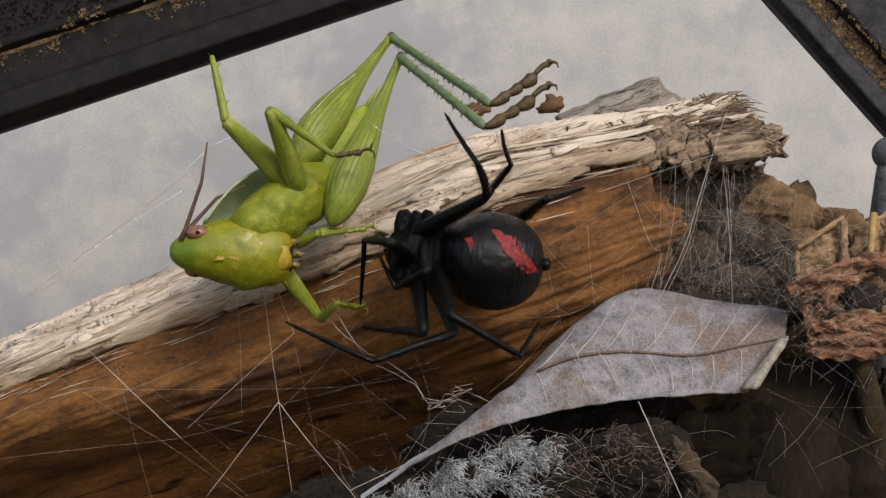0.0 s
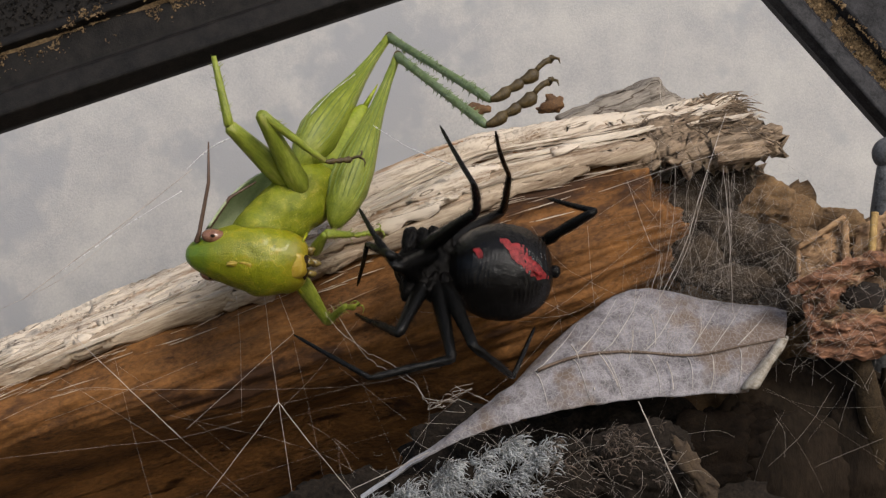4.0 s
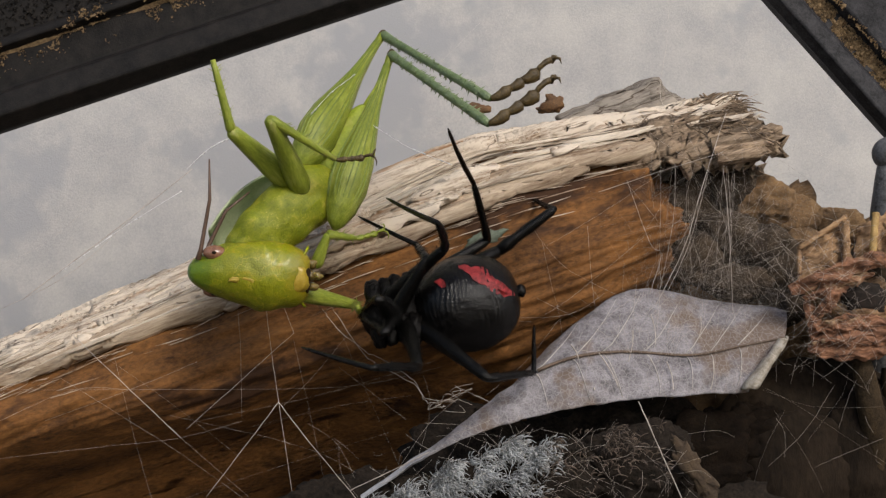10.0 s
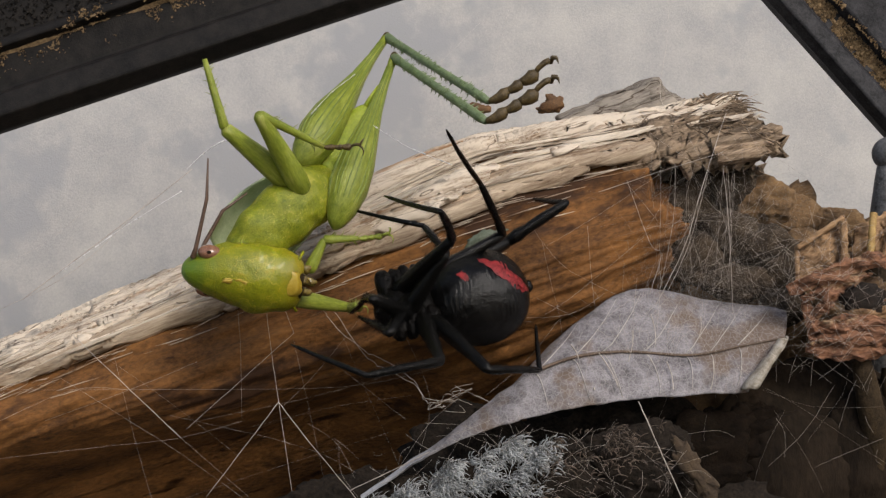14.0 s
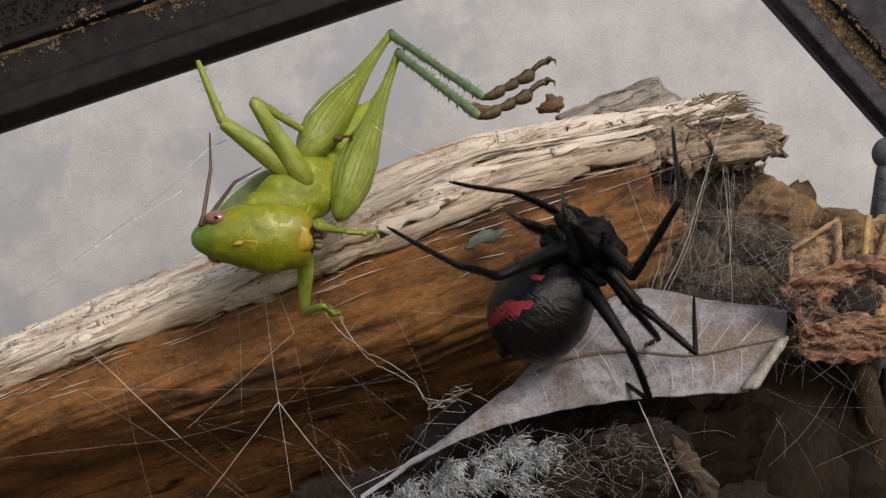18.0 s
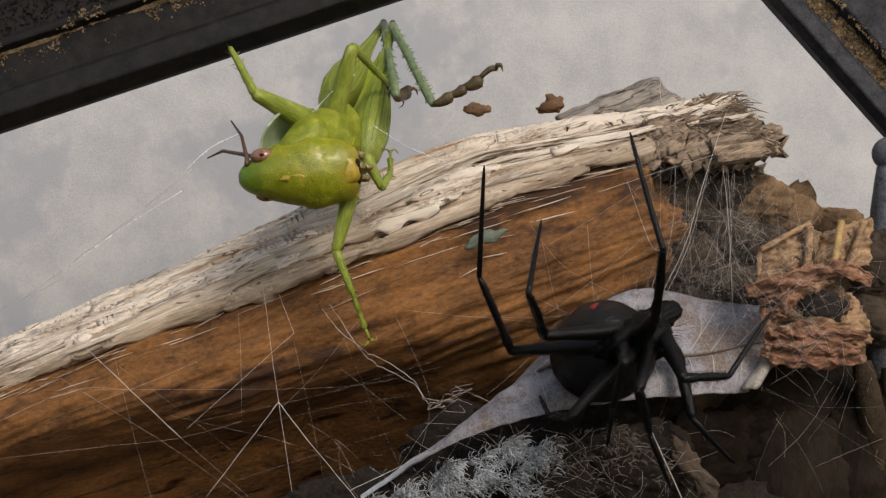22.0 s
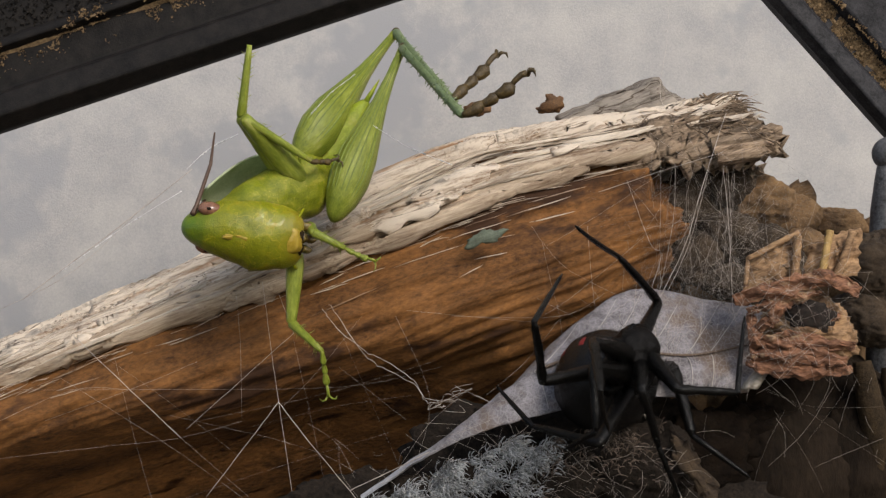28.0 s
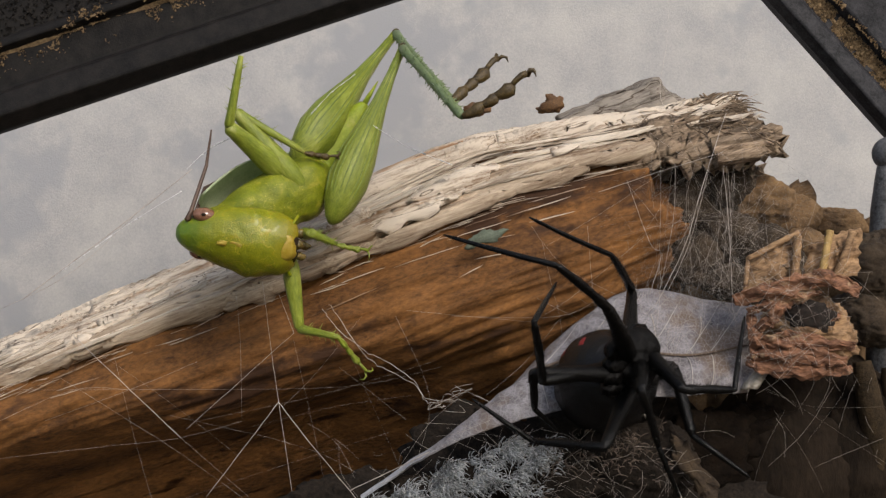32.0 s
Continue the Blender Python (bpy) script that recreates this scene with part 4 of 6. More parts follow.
def build_web():
    web = thing("spider_web", at(700, 700, 4), "tangled web of fine pale silk strung over log and leaf", "spider web")
    rng = random.Random(23)
    main = [
        ([(0, 690, 6), (230, 690, 5), (600, 685, 4), (780, 650, 3)], 0.018), ([(0, 745, 5), (130, 690, 5), (230, 690, 5)], 0.028), ([(80, 745, 6), (235, 688, 5), (350, 640, 6)], 0.022),
        ([(130, 595, 7), (230, 690, 5), (320, 775, 4)], 0.055), ([(320, 775, 4), (440, 880, 3)], 0.025), ([(0, 812, 4), (190, 790, 4), (320, 775, 4), (430, 745, 5)], 0.022),
        ([(100, 665, 6), (300, 790, 4), (430, 882, 2)], 0.022), ([(465, 500, 8), (480, 620, 6), (493, 712, 4), (520, 890, 2)], 0.035), ([(493, 712, 4), (365, 880, 2)], 0.045),
        ([(493, 712, 4), (545, 780, 3), (620, 870, 1), (640, 895, 1)], 0.05), ([(520, 590, 6), (330, 760, 4)], 0.03), ([(520, 590, 6), (493, 520, 8)], 0.035),
        ([(415, 500, 8), (425, 600, 7), (428, 740, 6)], 0.025), ([(300, 735, 4), (560, 800, 3), (700, 890, 2)], 0.02), ([(545, 750, 3), (600, 790, 3), (640, 880, 2)], 0.022),
        ([(600, 780, 3), (605, 840, 2), (650, 900, 1)], 0.022), ([(700, 560, 5), (760, 700, 3), (740, 810, 2)], 0.02), ([(640, 560, 6), (560, 660, 5), (500, 720, 4)], 0.018),
        ([(600, 650, 5), (720, 745, 4)], 0.022), ([(720, 550, 7), (940, 570, 5)], 0.022), ([(830, 690, 3), (760, 750, 2), (700, 840, 1)], 0.022),
        ([(620, 868, 0), (700, 830, -0.6), (760, 800, -0.8)], 0.07), ([(1130, 710, -2), (1165, 790, -3), (1215, 900, -3.5)], 0.075), ([(1040, 400, 9), (1045, 470, 8), (1055, 560, 6)], 0.025),
        ([(1150, 560, 6), (1210, 440, 6), (1240, 340, 7), (1285, 200, 9)], 0.055), ([(1180, 520, 5), (1220, 430, 6), (1255, 300, 8)], 0.03), ([(1280, 300, 10), (1290, 400, 9), (1300, 620, 5)], 0.04),
        ([(1195, 290, 10), (1190, 400, 9), (1150, 600, 6)], 0.03), ([(1180, 80, 14), (1184, 0, 16), (1186, -60, 17)], 0.02), ([(1180, 80, 14), (1175, 190, 12), (1290, 195, 11)], 0.03),
        ([(1060, 340, 9.5), (1180, 300, 10), (1280, 270, 10)], 0.035), ([(960, 440, 9), (1060, 380, 9), (1180, 300, 10)], 0.02), ([(940, 400, 9), (1010, 480, 7), (1180, 560, 4)], 0.02),
        ([(960, 430, 9), (975, 500, 8), (990, 560, 6), (1000, 640, 3)], 0.022), ([(800, 560, 5), (990, 560, 6), (1070, 520, 7)], 0.022), ([(990, 565, 6), (930, 640, 3), (860, 700, 1)], 0.022),
        ([(40, 530, 9), (180, 425, 9), (340, 300, 8)], 0.075), ([(0, 548, 10), (130, 480, 10), (270, 350, 10)], 0.04), ([(0, 470, 12), (120, 400, 11), (330, 180, 10)], 0.025), ([(830, 200, 6), (870, 130, 7), (900, 20, 9)], 0.02), ([(720, 190, 4), (800, 215, 6), (870, 190, 8)], 0.02), ([(680, 265, 4), (760, 240, 6), (880, 205, 9)], 0.02),
        ([(780, 110, 6), (850, 40, 8)], 0.02), ([(1240, 640, 2), (1380, 700, 0), (1568, 820, -1)], 0.010), ([(1350, 690, 0), (1440, 720, -1), (1568, 720, -1)], 0.009),
        ([(1500, 660, 0), (1490, 700, -0.5), (1430, 780, -1)], 0.012), ([(1288, 300, 11), (1294, 400, 10), (1290, 480, 9)], 0.03), ([(1296, 310, 11), (1290, 390, 10), (1300, 470, 9)], 0.02),
        ([(960, 560, 4), (1020, 520, 6), (1140, 420, 9)], 0.02), ([(1110, 320, 10), (1150, 430, 9), (1170, 450, 8), (1150, 520, 6)], 0.03), ([(1230, 350, 8), (1360, 250, 8), (1568, 330, 6)], 0.012),
    ]
    for pts, r in main:
        under(web, joined("strand", [silk_line(pts, r * (0.60 if r > 0.029 else 0.34), 0, 0.022, rng)], M_SILK), "strand")
    # knotted dragline from the insect's foot to the leaf
    rope = [(575, 540, 5), (600, 575, 4.5), (650, 620, 4), (690, 650, 3.6), (740, 680, 3), (760, 712, 2.6), (800, 708, 2.4), (830, 692, 2.2)]
    for i in range(2):
        pts = [(u + rng.uniform(-9, 9), v + rng.uniform(-7, 7), y) for u, v, y in rope]
        under(web, joined("knotted_strand", [silk_line(pts, 0.026, 0, 0.10, rng)], M_SILK), "knotted_strand", label="thick knotted dragline")
    bits = []
    for i in range(13):
        u, v = rng.gauss(790, 26), rng.gauss(708, 8)
        bits.append(silk_line([(u, v, 2.5), (u + rng.uniform(-22, 22), v + rng.uniform(-14, 14), 2.2), (u + rng.uniform(-40, 40), v + rng.uniform(-20, 16), 2.5)], 0.02, 0, 0.03, rng))
    under(web, joined("frayed_silk", bits, M_SILK), "frayed_silk", label="frayed tuft of silk", kind="stuff")
    # countless fine threads round the debris and the low front
    fine = []
    for i in range(130):
        k = i % 5 if i % 4 == 0 else min(i % 5, 3)
        if k < 3:
            u, v, y = rng.gauss(1270, 70), rng.gauss(400, 95), rng.uniform(7, 10.5)
        elif k == 3:
            u, v, y = rng.gauss(1190, 80), rng.gauss(570, 45), rng.uniform(-0.5, 4)
        else:
            u, v, y = rng.uniform(100, 900), rng.uniform(620, 860), rng.uniform(1, 6)
        ln, w = abs(rng.gauss(170 if k == 4 else 48, 34)) + 8, rng.gauss(1.35, 0.8) * rng.choice([1, -1])
        du, dv = math.cos(w) * ln, math.sin(w) * ln
        fine.append(silk_line([(u - du, v - dv, y), (u + rng.uniform(-8, 8), v + rng.uniform(-8, 8), y - 0.4), (u + du, v + dv, y)], rng.uniform(0.004, 0.006) if k == 4 else rng.uniform(0.004, 0.010), 0, 0.01, rng))
    under(web, joined("fine_threads", fine, M_SILK), "fine_threads", kind="stuff")
    for k in range(9):
        u = rng.choice([rng.gauss(1190, 14), rng.gauss(1292, 10), rng.gauss(1240, 45)])
        v0, v1 = rng.uniform(195, 330), rng.uniform(420, 620)
        lean = rng.uniform(-40, 12)
        fine.append(silk_line([(u, v0, 11), (u + lean * 0.4 + rng.uniform(-9, 9), (v0 + v1) / 2, 9.5), (u + lean, v1, 7)], rng.uniform(0.004, 0.010), 0, 0.02, rng))
    under(web, joined("hanging_threads", fine[-9:], M_SILK), "hanging_threads", kind="stuff")
    # short bright strands stuck to the leaf
    for u, v, w, x in ((1060, 625, 1094, 684), (1040, 668, 1052, 690), (1152, 556, 1160, 610), (1240, 560, 1236, 600), (1180, 640, 1192, 690), (1120, 585, 1112, 640), (985, 690, 1006, 716), (1262, 640, 1258, 690), (1010, 610, 1024, 636)):
        under(web, joined("strand", [silk_line([(u, v, 1.0), ((u + w) / 2 + 3, (v + x) / 2, 0.6), (w, x, -0.4)], rng.uniform(0.03, 0.06), 0, 0.01, rng)], M_SILK), "strand")
    # threads beaded with dust that hold the insect
    for pts in (((98, 488, 1.5), (215, 405, 1.0), (322, 338, 0.5)), ((548, 205, 3), (585, 165, 3), (628, 132, 3)), ((660, 222, 2), (725, 262, 2), (800, 292, 1)), ((330, 300, 1), (372, 262, 2), (420, 238, 3))):
        line = silk_line(list(pts), 0.022, 0.1, 0.02, rng)
        dots = []
        for i in range(16):
            a, b = rng.choice([(pts[0], pts[1]), (pts[1], pts[2])])
            k, ln = rng.random(), rng.uniform(0.02, 0.06)
            q = [tuple(a[j] + (b[j] - a[j]) * w for j in range(3)) for w in (k, k + ln * 0.5, k + ln)]
            dots.append(silk_line(q, rng.uniform(0.04, 0.08), 0, 0.01, rng))
        under(web, joined("beaded_thread", [line] + dots, M_WHITESILK), "beaded_thread")
    veil = []
    for i in range(150):
        k = i % 3
        if k == 0:
            u, v, y = rng.uniform(1030, 1370), rng.uniform(525, 690), rng.uniform(-1.2, 0.4)
            w, ln = rng.gauss(1.5, 0.5), rng.uniform(8, 45)
        elif k == 1:
            if i % 4:
                continue
            u, v, y = rng.uniform(1180, 1568), rng.uniform(640, 880), rng.uniform(-2.5, 1.5)
            w, ln = rng.uniform(0, math.pi), abs(rng.gauss(30, 45)) + 8
        else:
            u, v, y = rng.uniform(1290, 1440), rng.uniform(450, 660), rng.uniform(0, 1.6)
            w, ln = rng.uniform(0, math.pi), rng.uniform(8, 50)
        du, dv = math.cos(w) * ln, math.sin(w) * ln
        veil.append(silk_line([(u - du, v - dv, y), (u + rng.uniform(-9, 9), v + rng.uniform(-9, 9), y - 0.3), (u + du, v + dv, y)], rng.uniform(0.004, 0.010), 0, 0.03, rng))
    under(web, joined("veil", veil, M_SILK), "veil", label="thin veil of loose silk", kind="stuff")
    cotton = []
    for i in range(1100):
        u, v = (rng.gauss(1300, 85), rng.gauss(400, 62)) if i % 3 else (rng.gauss(1190, 40), rng.gauss(420, 90))
        if i > 820:
            u, v = rng.gauss(1275, 62), rng.gauss(515, 24)
        y = 12.0 - 0.02 * (v - 340) + rng.uniform(-1, 0.5) - 2.0 * (i > 820)
        w, ln = rng.uniform(0, math.pi), abs(rng.gauss(20, 22)) + 6
        du, dv = math.cos(w) * ln, math.sin(w) * ln
        cotton.append(silk_line([(u - du, v - dv, y), (u + rng.uniform(-10, 10), v + rng.uniform(-10, 10), y - 0.3), (u + du, v + dv, y)], rng.uniform(0.002, 0.006), 0, 0.03, rng))
    under(web, joined("cottony_silk", cotton, M_OLDSILK), "cottony_silk", label="cottony silk over the crumbs", kind="stuff")
    low = []
    for i in range(120):
        u, v, y = rng.gauss(985, 140), rng.uniform(755, 890), -3.2 + rng.uniform(-0.5, 1.5)
        w, ln = rng.uniform(0, math.pi), rng.uniform(8, 60)
        du, dv = math.cos(w) * ln, math.sin(w) * ln * 0.8
        if v - abs(dv) < 735:
            continue
        low.append(silk_line([(u - du, v - dv, y), (u + rng.uniform(-12, 12), v + rng.uniform(-12, 12), y - 0.3), (u + du, v + dv, y)], rng.uniform(0.004, 0.010), 0, 0.02, rng))
    under(web, joined("tangled_threads", low, M_SILK), "tangled_threads", kind="stuff")


build_setting()
build_log()
build_rails()
build_leaf()
build_debris()
build_pod()
build_peg()
build_web()


# ---- the spider and the insect ----
def reach(a, u, v, length, side):
    """The place on the line of sight (u, v) that lies the given length from a, on the far (1) or near (-1) side; stretched straight if out of reach."""
    way = (at(u, v) - EYE).normalized()
    close = EYE + way * way.dot(a - EYE)
    gap = (close - a).length
    if gap >= length:
        return a + (close - a).normalized() * length
    return close + way * side * math.sqrt(length * length - gap * gap)


def glide(rows, t):
    """Values at time t between rows of (time, values), with no overshoot."""
    ts = [r[0] for r in rows]
    vs = np.array([r[1] for r in rows], float)
    if t <= ts[0]:
        return vs[0]
    if t >= ts[-1]:
        return vs[-1]
    i = max(k for k in range(len(ts)) if ts[k] <= t)
    h = ts[i + 1] - ts[i]

    def slope(k):
        if k == 0 or k == len(ts) - 1:
            return vs[0] * 0
        h0, h1 = ts[k] - ts[k - 1], ts[k + 1] - ts[k]
        d0, d1 = (vs[k] - vs[k - 1]) / h0, (vs[k + 1] - vs[k]) / h1
        same = d0 * d1 > 0
        return np.where(same, 3 * (h0 + h1) / ((2 * h1 + h0) / np.where(same, d0, 1) + (h1 + 2 * h0) / np.where(same, d1, 1)), 0.0)
    s = (t - ts[i]) / h
    return ((1 + 2 * s) * (1 - s) ** 2 * vs[i] + s * (1 - s) ** 2 * h * slope(i) + s * s * (3 - 2 * s) * vs[i + 1] + s * s * (s - 1) * h * slope(i + 1))


SPIDER, BUG = {}, {}


def spider_at(t, **chans):
    for k, v in chans.items():
        SPIDER.setdefault(k, []).append((t, v))


def bug_at(t, **chans):
    for k, v in chans.items():
        BUG.setdefault(k, []).append((t, v))


spider_at(0, head=(720, 445, -1), belly=(868, 462, 2), mark=(.3, -.35, .85), a=(860, 350, 905, 292, 888, 230), b=(862, 348, 845, 290, 787, 200), c=(930, 382, 968, 352, 1035, 332),
          d=(690, 430, 645, 425, 638, 540), e=(750, 590, 690, 585, 640, 578), f=(805, 590, 660, 640, 505, 570), g=(800, 560, 920, 630, 955, 570), h=(755, 480, 700, 510, 670, 450))
spider_at(1, head=(722, 425, -1), belly=(885, 464, 2), a=(900, 352, 930, 286, 893, 225), b=(890, 345, 868, 290, 785, 200), c=(985, 405, 1075, 352, 975, 346),
          d=(738, 388, 690, 384, 684, 358), e=(800, 572, 692, 566, 640, 430), f=(805, 592, 650, 638, 508, 568), g=(855, 588, 930, 640, 960, 562), h=(742, 405, 720, 418, 665, 420))
spider_at(2, head=(715, 455, -1), belly=(865, 468, 2), a=(860, 350, 895, 295, 885, 232), b=(862, 348, 845, 290, 787, 200), c=(935, 390, 965, 360, 1035, 345),
          d=(690, 450, 640, 435, 635, 570), e=(745, 600, 680, 590, 640, 578), f=(805, 605, 660, 648, 515, 575), g=(835, 600, 920, 635, 950, 575), h=(745, 480, 690, 520, 650, 440))
spider_at(3, head=(718, 462, -1), belly=(857, 470, 2), a=(876, 352, 892, 300, 882, 230), b=(868, 348, 848, 315, 785, 200), c=(948, 402, 1035, 368, 958, 346),
          d=(690, 450, 655, 434, 628, 572), e=(745, 560, 735, 602, 628, 576), f=(802, 610, 655, 662, 512, 590), g=(818, 602, 905, 648, 945, 575))
spider_at(3.5, head=(730, 470, -1), belly=(888, 482, 2), mark=(.45, -.4, .8), a=(885, 370, 905, 310, 883, 232), b=(855, 370, 845, 320, 790, 205), c=(965, 430, 1055, 375, 970, 352),
          d=(690, 450, 650, 430, 635, 530), e=(720, 600, 670, 590, 630, 570), f=(800, 640, 655, 670, 515, 590), g=(830, 615, 905, 670, 945, 580), h=(700, 470, 660, 400, 640, 350))
spider_at(6, head=(715, 490, -1), belly=(842, 480, 2), mark=(.2, -.5, .85), a=(900, 385, 860, 312, 812, 236), b=(790, 392, 780, 358, 683, 347), c=(915, 402, 1018, 352, 955, 345),
          d=(690, 465, 650, 455, 608, 448), e=(670, 505, 640, 490, 612, 475), f=(800, 602, 660, 662, 540, 615), g=(860, 610, 940, 640, 960, 570), h=(720, 540, 680, 560, 620, 545))
spider_at(7, head=(700, 540, -1), belly=(822, 505, 2), mark=(.2, -.6, .8), a=(885, 420, 855, 330, 795, 240), b=(755, 425, 735, 400, 685, 358), c=(850, 395, 935, 325, 945, 345),
          d=(715, 455, 660, 440, 610, 435), e=(660, 500, 645, 530, 620, 560), f=(740, 655, 660, 660, 530, 605), g=(860, 625, 950, 635, 955, 575), h=(700, 590, 660, 570, 630, 555))
spider_at(8, head=(695, 560, -1), belly=(830, 545, 2), mark=(.15, -.65, .75), a=(862, 425, 838, 325, 792, 232), b=(777, 440, 770, 400, 685, 355), c=(870, 420, 935, 375, 980, 350),
          d=(730, 470, 690, 440, 615, 395), e=(670, 530, 650, 545, 635, 550), f=(740, 655, 665, 660, 525, 605), g=(850, 655, 945, 660, 942, 580), h=(680, 590, 655, 570, 635, 560))
spider_at(9, head=(695, 560, -1), belly=(825, 530, 2), a=(865, 425, 838, 325, 793, 228), b=(790, 440, 775, 395, 683, 352), c=(880, 440, 980, 365, 945, 352),
          d=(760, 460, 740, 432, 625, 382), f=(740, 650, 665, 655, 540, 620), g=(860, 665, 945, 660, 945, 578))
spider_at(11, belly=(828, 545, 2), a=(860, 425, 838, 325, 793, 228), b=(785, 440, 775, 395, 685, 350), c=(885, 445, 985, 372, 942, 352), d=(750, 460, 735, 435, 640, 385),
          f=(740, 650, 650, 650, 525, 610), g=(865, 672, 945, 660, 945, 575))
spider_at(13, head=(700, 550, -1), belly=(822, 535, 2), a=(858, 425, 838, 325, 795, 228), b=(785, 440, 775, 385, 683, 345), c=(885, 435, 985, 370, 938, 355), d=(755, 455, 740, 430, 630, 370),
          e=(670, 530, 650, 545, 630, 555), f=(740, 648, 650, 655, 515, 615), g=(850, 665, 930, 655, 940, 580))
spider_at(14, head=(720, 545, -1), belly=(842, 527, 2), mark=(.15, -.6, .75), a=(890, 415, 850, 325, 790, 230), b=(800, 425, 780, 375, 680, 347), c=(900, 427, 1005, 358, 943, 352),
          d=(790, 450, 750, 400, 625, 372), e=(660, 530, 645, 530, 620, 555), f=(780, 640, 650, 665, 515, 610), g=(865, 655, 955, 655, 948, 575), h=(690, 590, 655, 570, 635, 560))
spider_at(14.5, head=(785, 515, -1), belly=(905, 515, 2), mark=(.25, -.55, .8), a=(960, 415, 900, 340, 820, 245), b=(870, 345, 795, 302, 698, 302), c=(995, 450, 1083, 392, 965, 355),
          d=(840, 380, 750, 350, 620, 355), e=(720, 610, 690, 590, 640, 530), f=(820, 645, 650, 655, 520, 598), g=(905, 640, 970, 660, 962, 600), h=(720, 530, 700, 540, 660, 560))
spider_at(16.5, head=(1045, 405, -1), belly=(995, 548, -1.5), mark=(-.85, -.1, .5), a=(925, 458, 870, 420, 787, 320), b=(1085, 360, 1093, 275, 1080, 130), c=(905, 500, 875, 455, 855, 428),
          d=(1180, 475, 1205, 388, 1095, 275), e=(1095, 555, 1250, 495, 1215, 405), f=(905, 545, 885, 520, 865, 505), g=(1145, 545, 1190, 670, 1075, 630), h=(1170, 340, 1210, 390, 1250, 490))
spider_at(17, head=(1050, 400, -1), belly=(995, 556, -1.5), b=(1097, 352, 1115, 285, 1117, 25), e=(1100, 540, 1235, 527, 1203, 425), d=(1172, 492, 1192, 400, 1095, 270), g=(1150, 555, 1208, 676, 1088, 665))
spider_at(17.5, head=(1055, 405, -1), belly=(968, 560, -1.5), mark=(-.6, -.6, .5), a=(965, 415, 900, 375, 795, 322), b=(1165, 335, 1207, 155, 1140, 80), c=(945, 435, 910, 420, 885, 395),
          d=(1165, 505, 1150, 395, 1085, 265), e=(1110, 530, 1228, 530, 1165, 410), f=(865, 540, 800, 520, 715, 490), g=(1150, 560, 1200, 685, 1090, 665), h=(1010, 380, 1000, 365, 990, 345))
spider_at(18, head=(1065, 405, -1), belly=(957, 546, -1.5), mark=(-0.15, -0.55, 0.8), a=(985, 376, 910, 340, 795, 322), b=(1120, 490, 1205, 350, 1190, 225), c=(972, 416, 930, 395, 893, 368),
          d=(1130, 565, 1166, 600, 1112, 622), e=(1160, 570, 1236, 630, 1228, 525), f=(880, 490, 810, 470, 685, 402), g=(1112, 612, 1152, 710, 1086, 662), h=(1015, 395, 1000, 370, 995, 340))
spider_at(18.5, head=(1080, 460, -1), belly=(965, 570, -1.5), mark=(-0.1, -0.65, 0.75), a=(1000, 380, 920, 335, 795, 322), b=(1140, 550, 1218, 390, 1195, 258), c=(1000, 440, 955, 395, 935, 375),
          d=(1100, 590, 1115, 630, 1155, 668), e=(1135, 560, 1190, 680, 1220, 800), f=(890, 490, 840, 475, 700, 415), g=(1018, 630, 1000, 690, 850, 745), h=(1015, 400, 1010, 370, 995, 335))
spider_at(19, head=(1110, 535, -1), belly=(978, 590, -1.5), a=(960, 490, 880, 470, 700, 428), b=(1170, 470, 1192, 330, 1172, 222), c=(1080, 480, 1060, 450, 1013, 392), d=(1170, 525, 1222, 620, 1315, 550),
          e=(1072, 690, 1108, 712, 1130, 610), f=(890, 660, 765, 603, 678, 428), g=(1130, 600, 1140, 700, 1146, 800), h=(985, 520, 990, 490, 998, 460))
spider_at(20, head=(1165, 570, -1), belly=(1040, 590, -2), mark=(0, -.75, .65), a=(1080, 480, 1010, 425, 965, 400), b=(1225, 500, 1240, 400, 1210, 275), c=(1170, 490, 1165, 430, 1150, 345),
          d=(1200, 570, 1222, 630, 1240, 690), e=(1150, 650, 1165, 720, 1180, 800), f=(915, 665, 875, 565, 955, 400), g=(1090, 670, 1070, 715, 1050, 745), h=(1120, 560, 1100, 600, 1085, 620))
spider_at(20.5, head=(1180, 655, -1), belly=(1080, 625, -3), mark=(.1, -.7, .7), a=(1000, 645, 990, 590, 985, 545), b=(1207, 600, 1230, 450, 1246, 275), c=(1290, 700, 1350, 630, 1390, 600),
          d=(1225, 650, 1260, 600, 1300, 530), e=(1150, 720, 1165, 790, 1180, 860), f=(940, 650, 915, 500, 1020, 380), g=(1010, 760, 975, 750, 965, 705), h=(1130, 660, 1110, 700, 1090, 720))
spider_at(21, head=(1185, 680, -1), belly=(1085, 645, -3), mark=(.2, -.6, .7), a=(930, 640, 825, 515, 755, 340), b=(1222, 605, 1215, 480, 1160, 310), c=(1290, 715, 1335, 695, 1385, 600),
          d=(1245, 625, 1262, 590, 1260, 530), e=(1150, 740, 1165, 795, 1180, 860), f=(985, 650, 980, 580, 1000, 530), g=(1040, 760, 1000, 770, 960, 755), h=(1130, 680, 1110, 720, 1090, 740))
spider_at(21.5, head=(1180, 640, -1), belly=(1075, 615, -3), mark=(.1, -.65, .7), a=(910, 570, 845, 445, 832, 260), b=(1205, 530, 1178, 385, 1100, 215), c=(1230, 680, 1325, 645, 1370, 540),
          d=(1230, 600, 1228, 510, 1220, 400), e=(1150, 740, 1170, 800, 1190, 870), f=(985, 600, 965, 540, 990, 460), g=(1010, 740, 980, 735, 965, 715), h=(1130, 660, 1120, 720, 1100, 760))
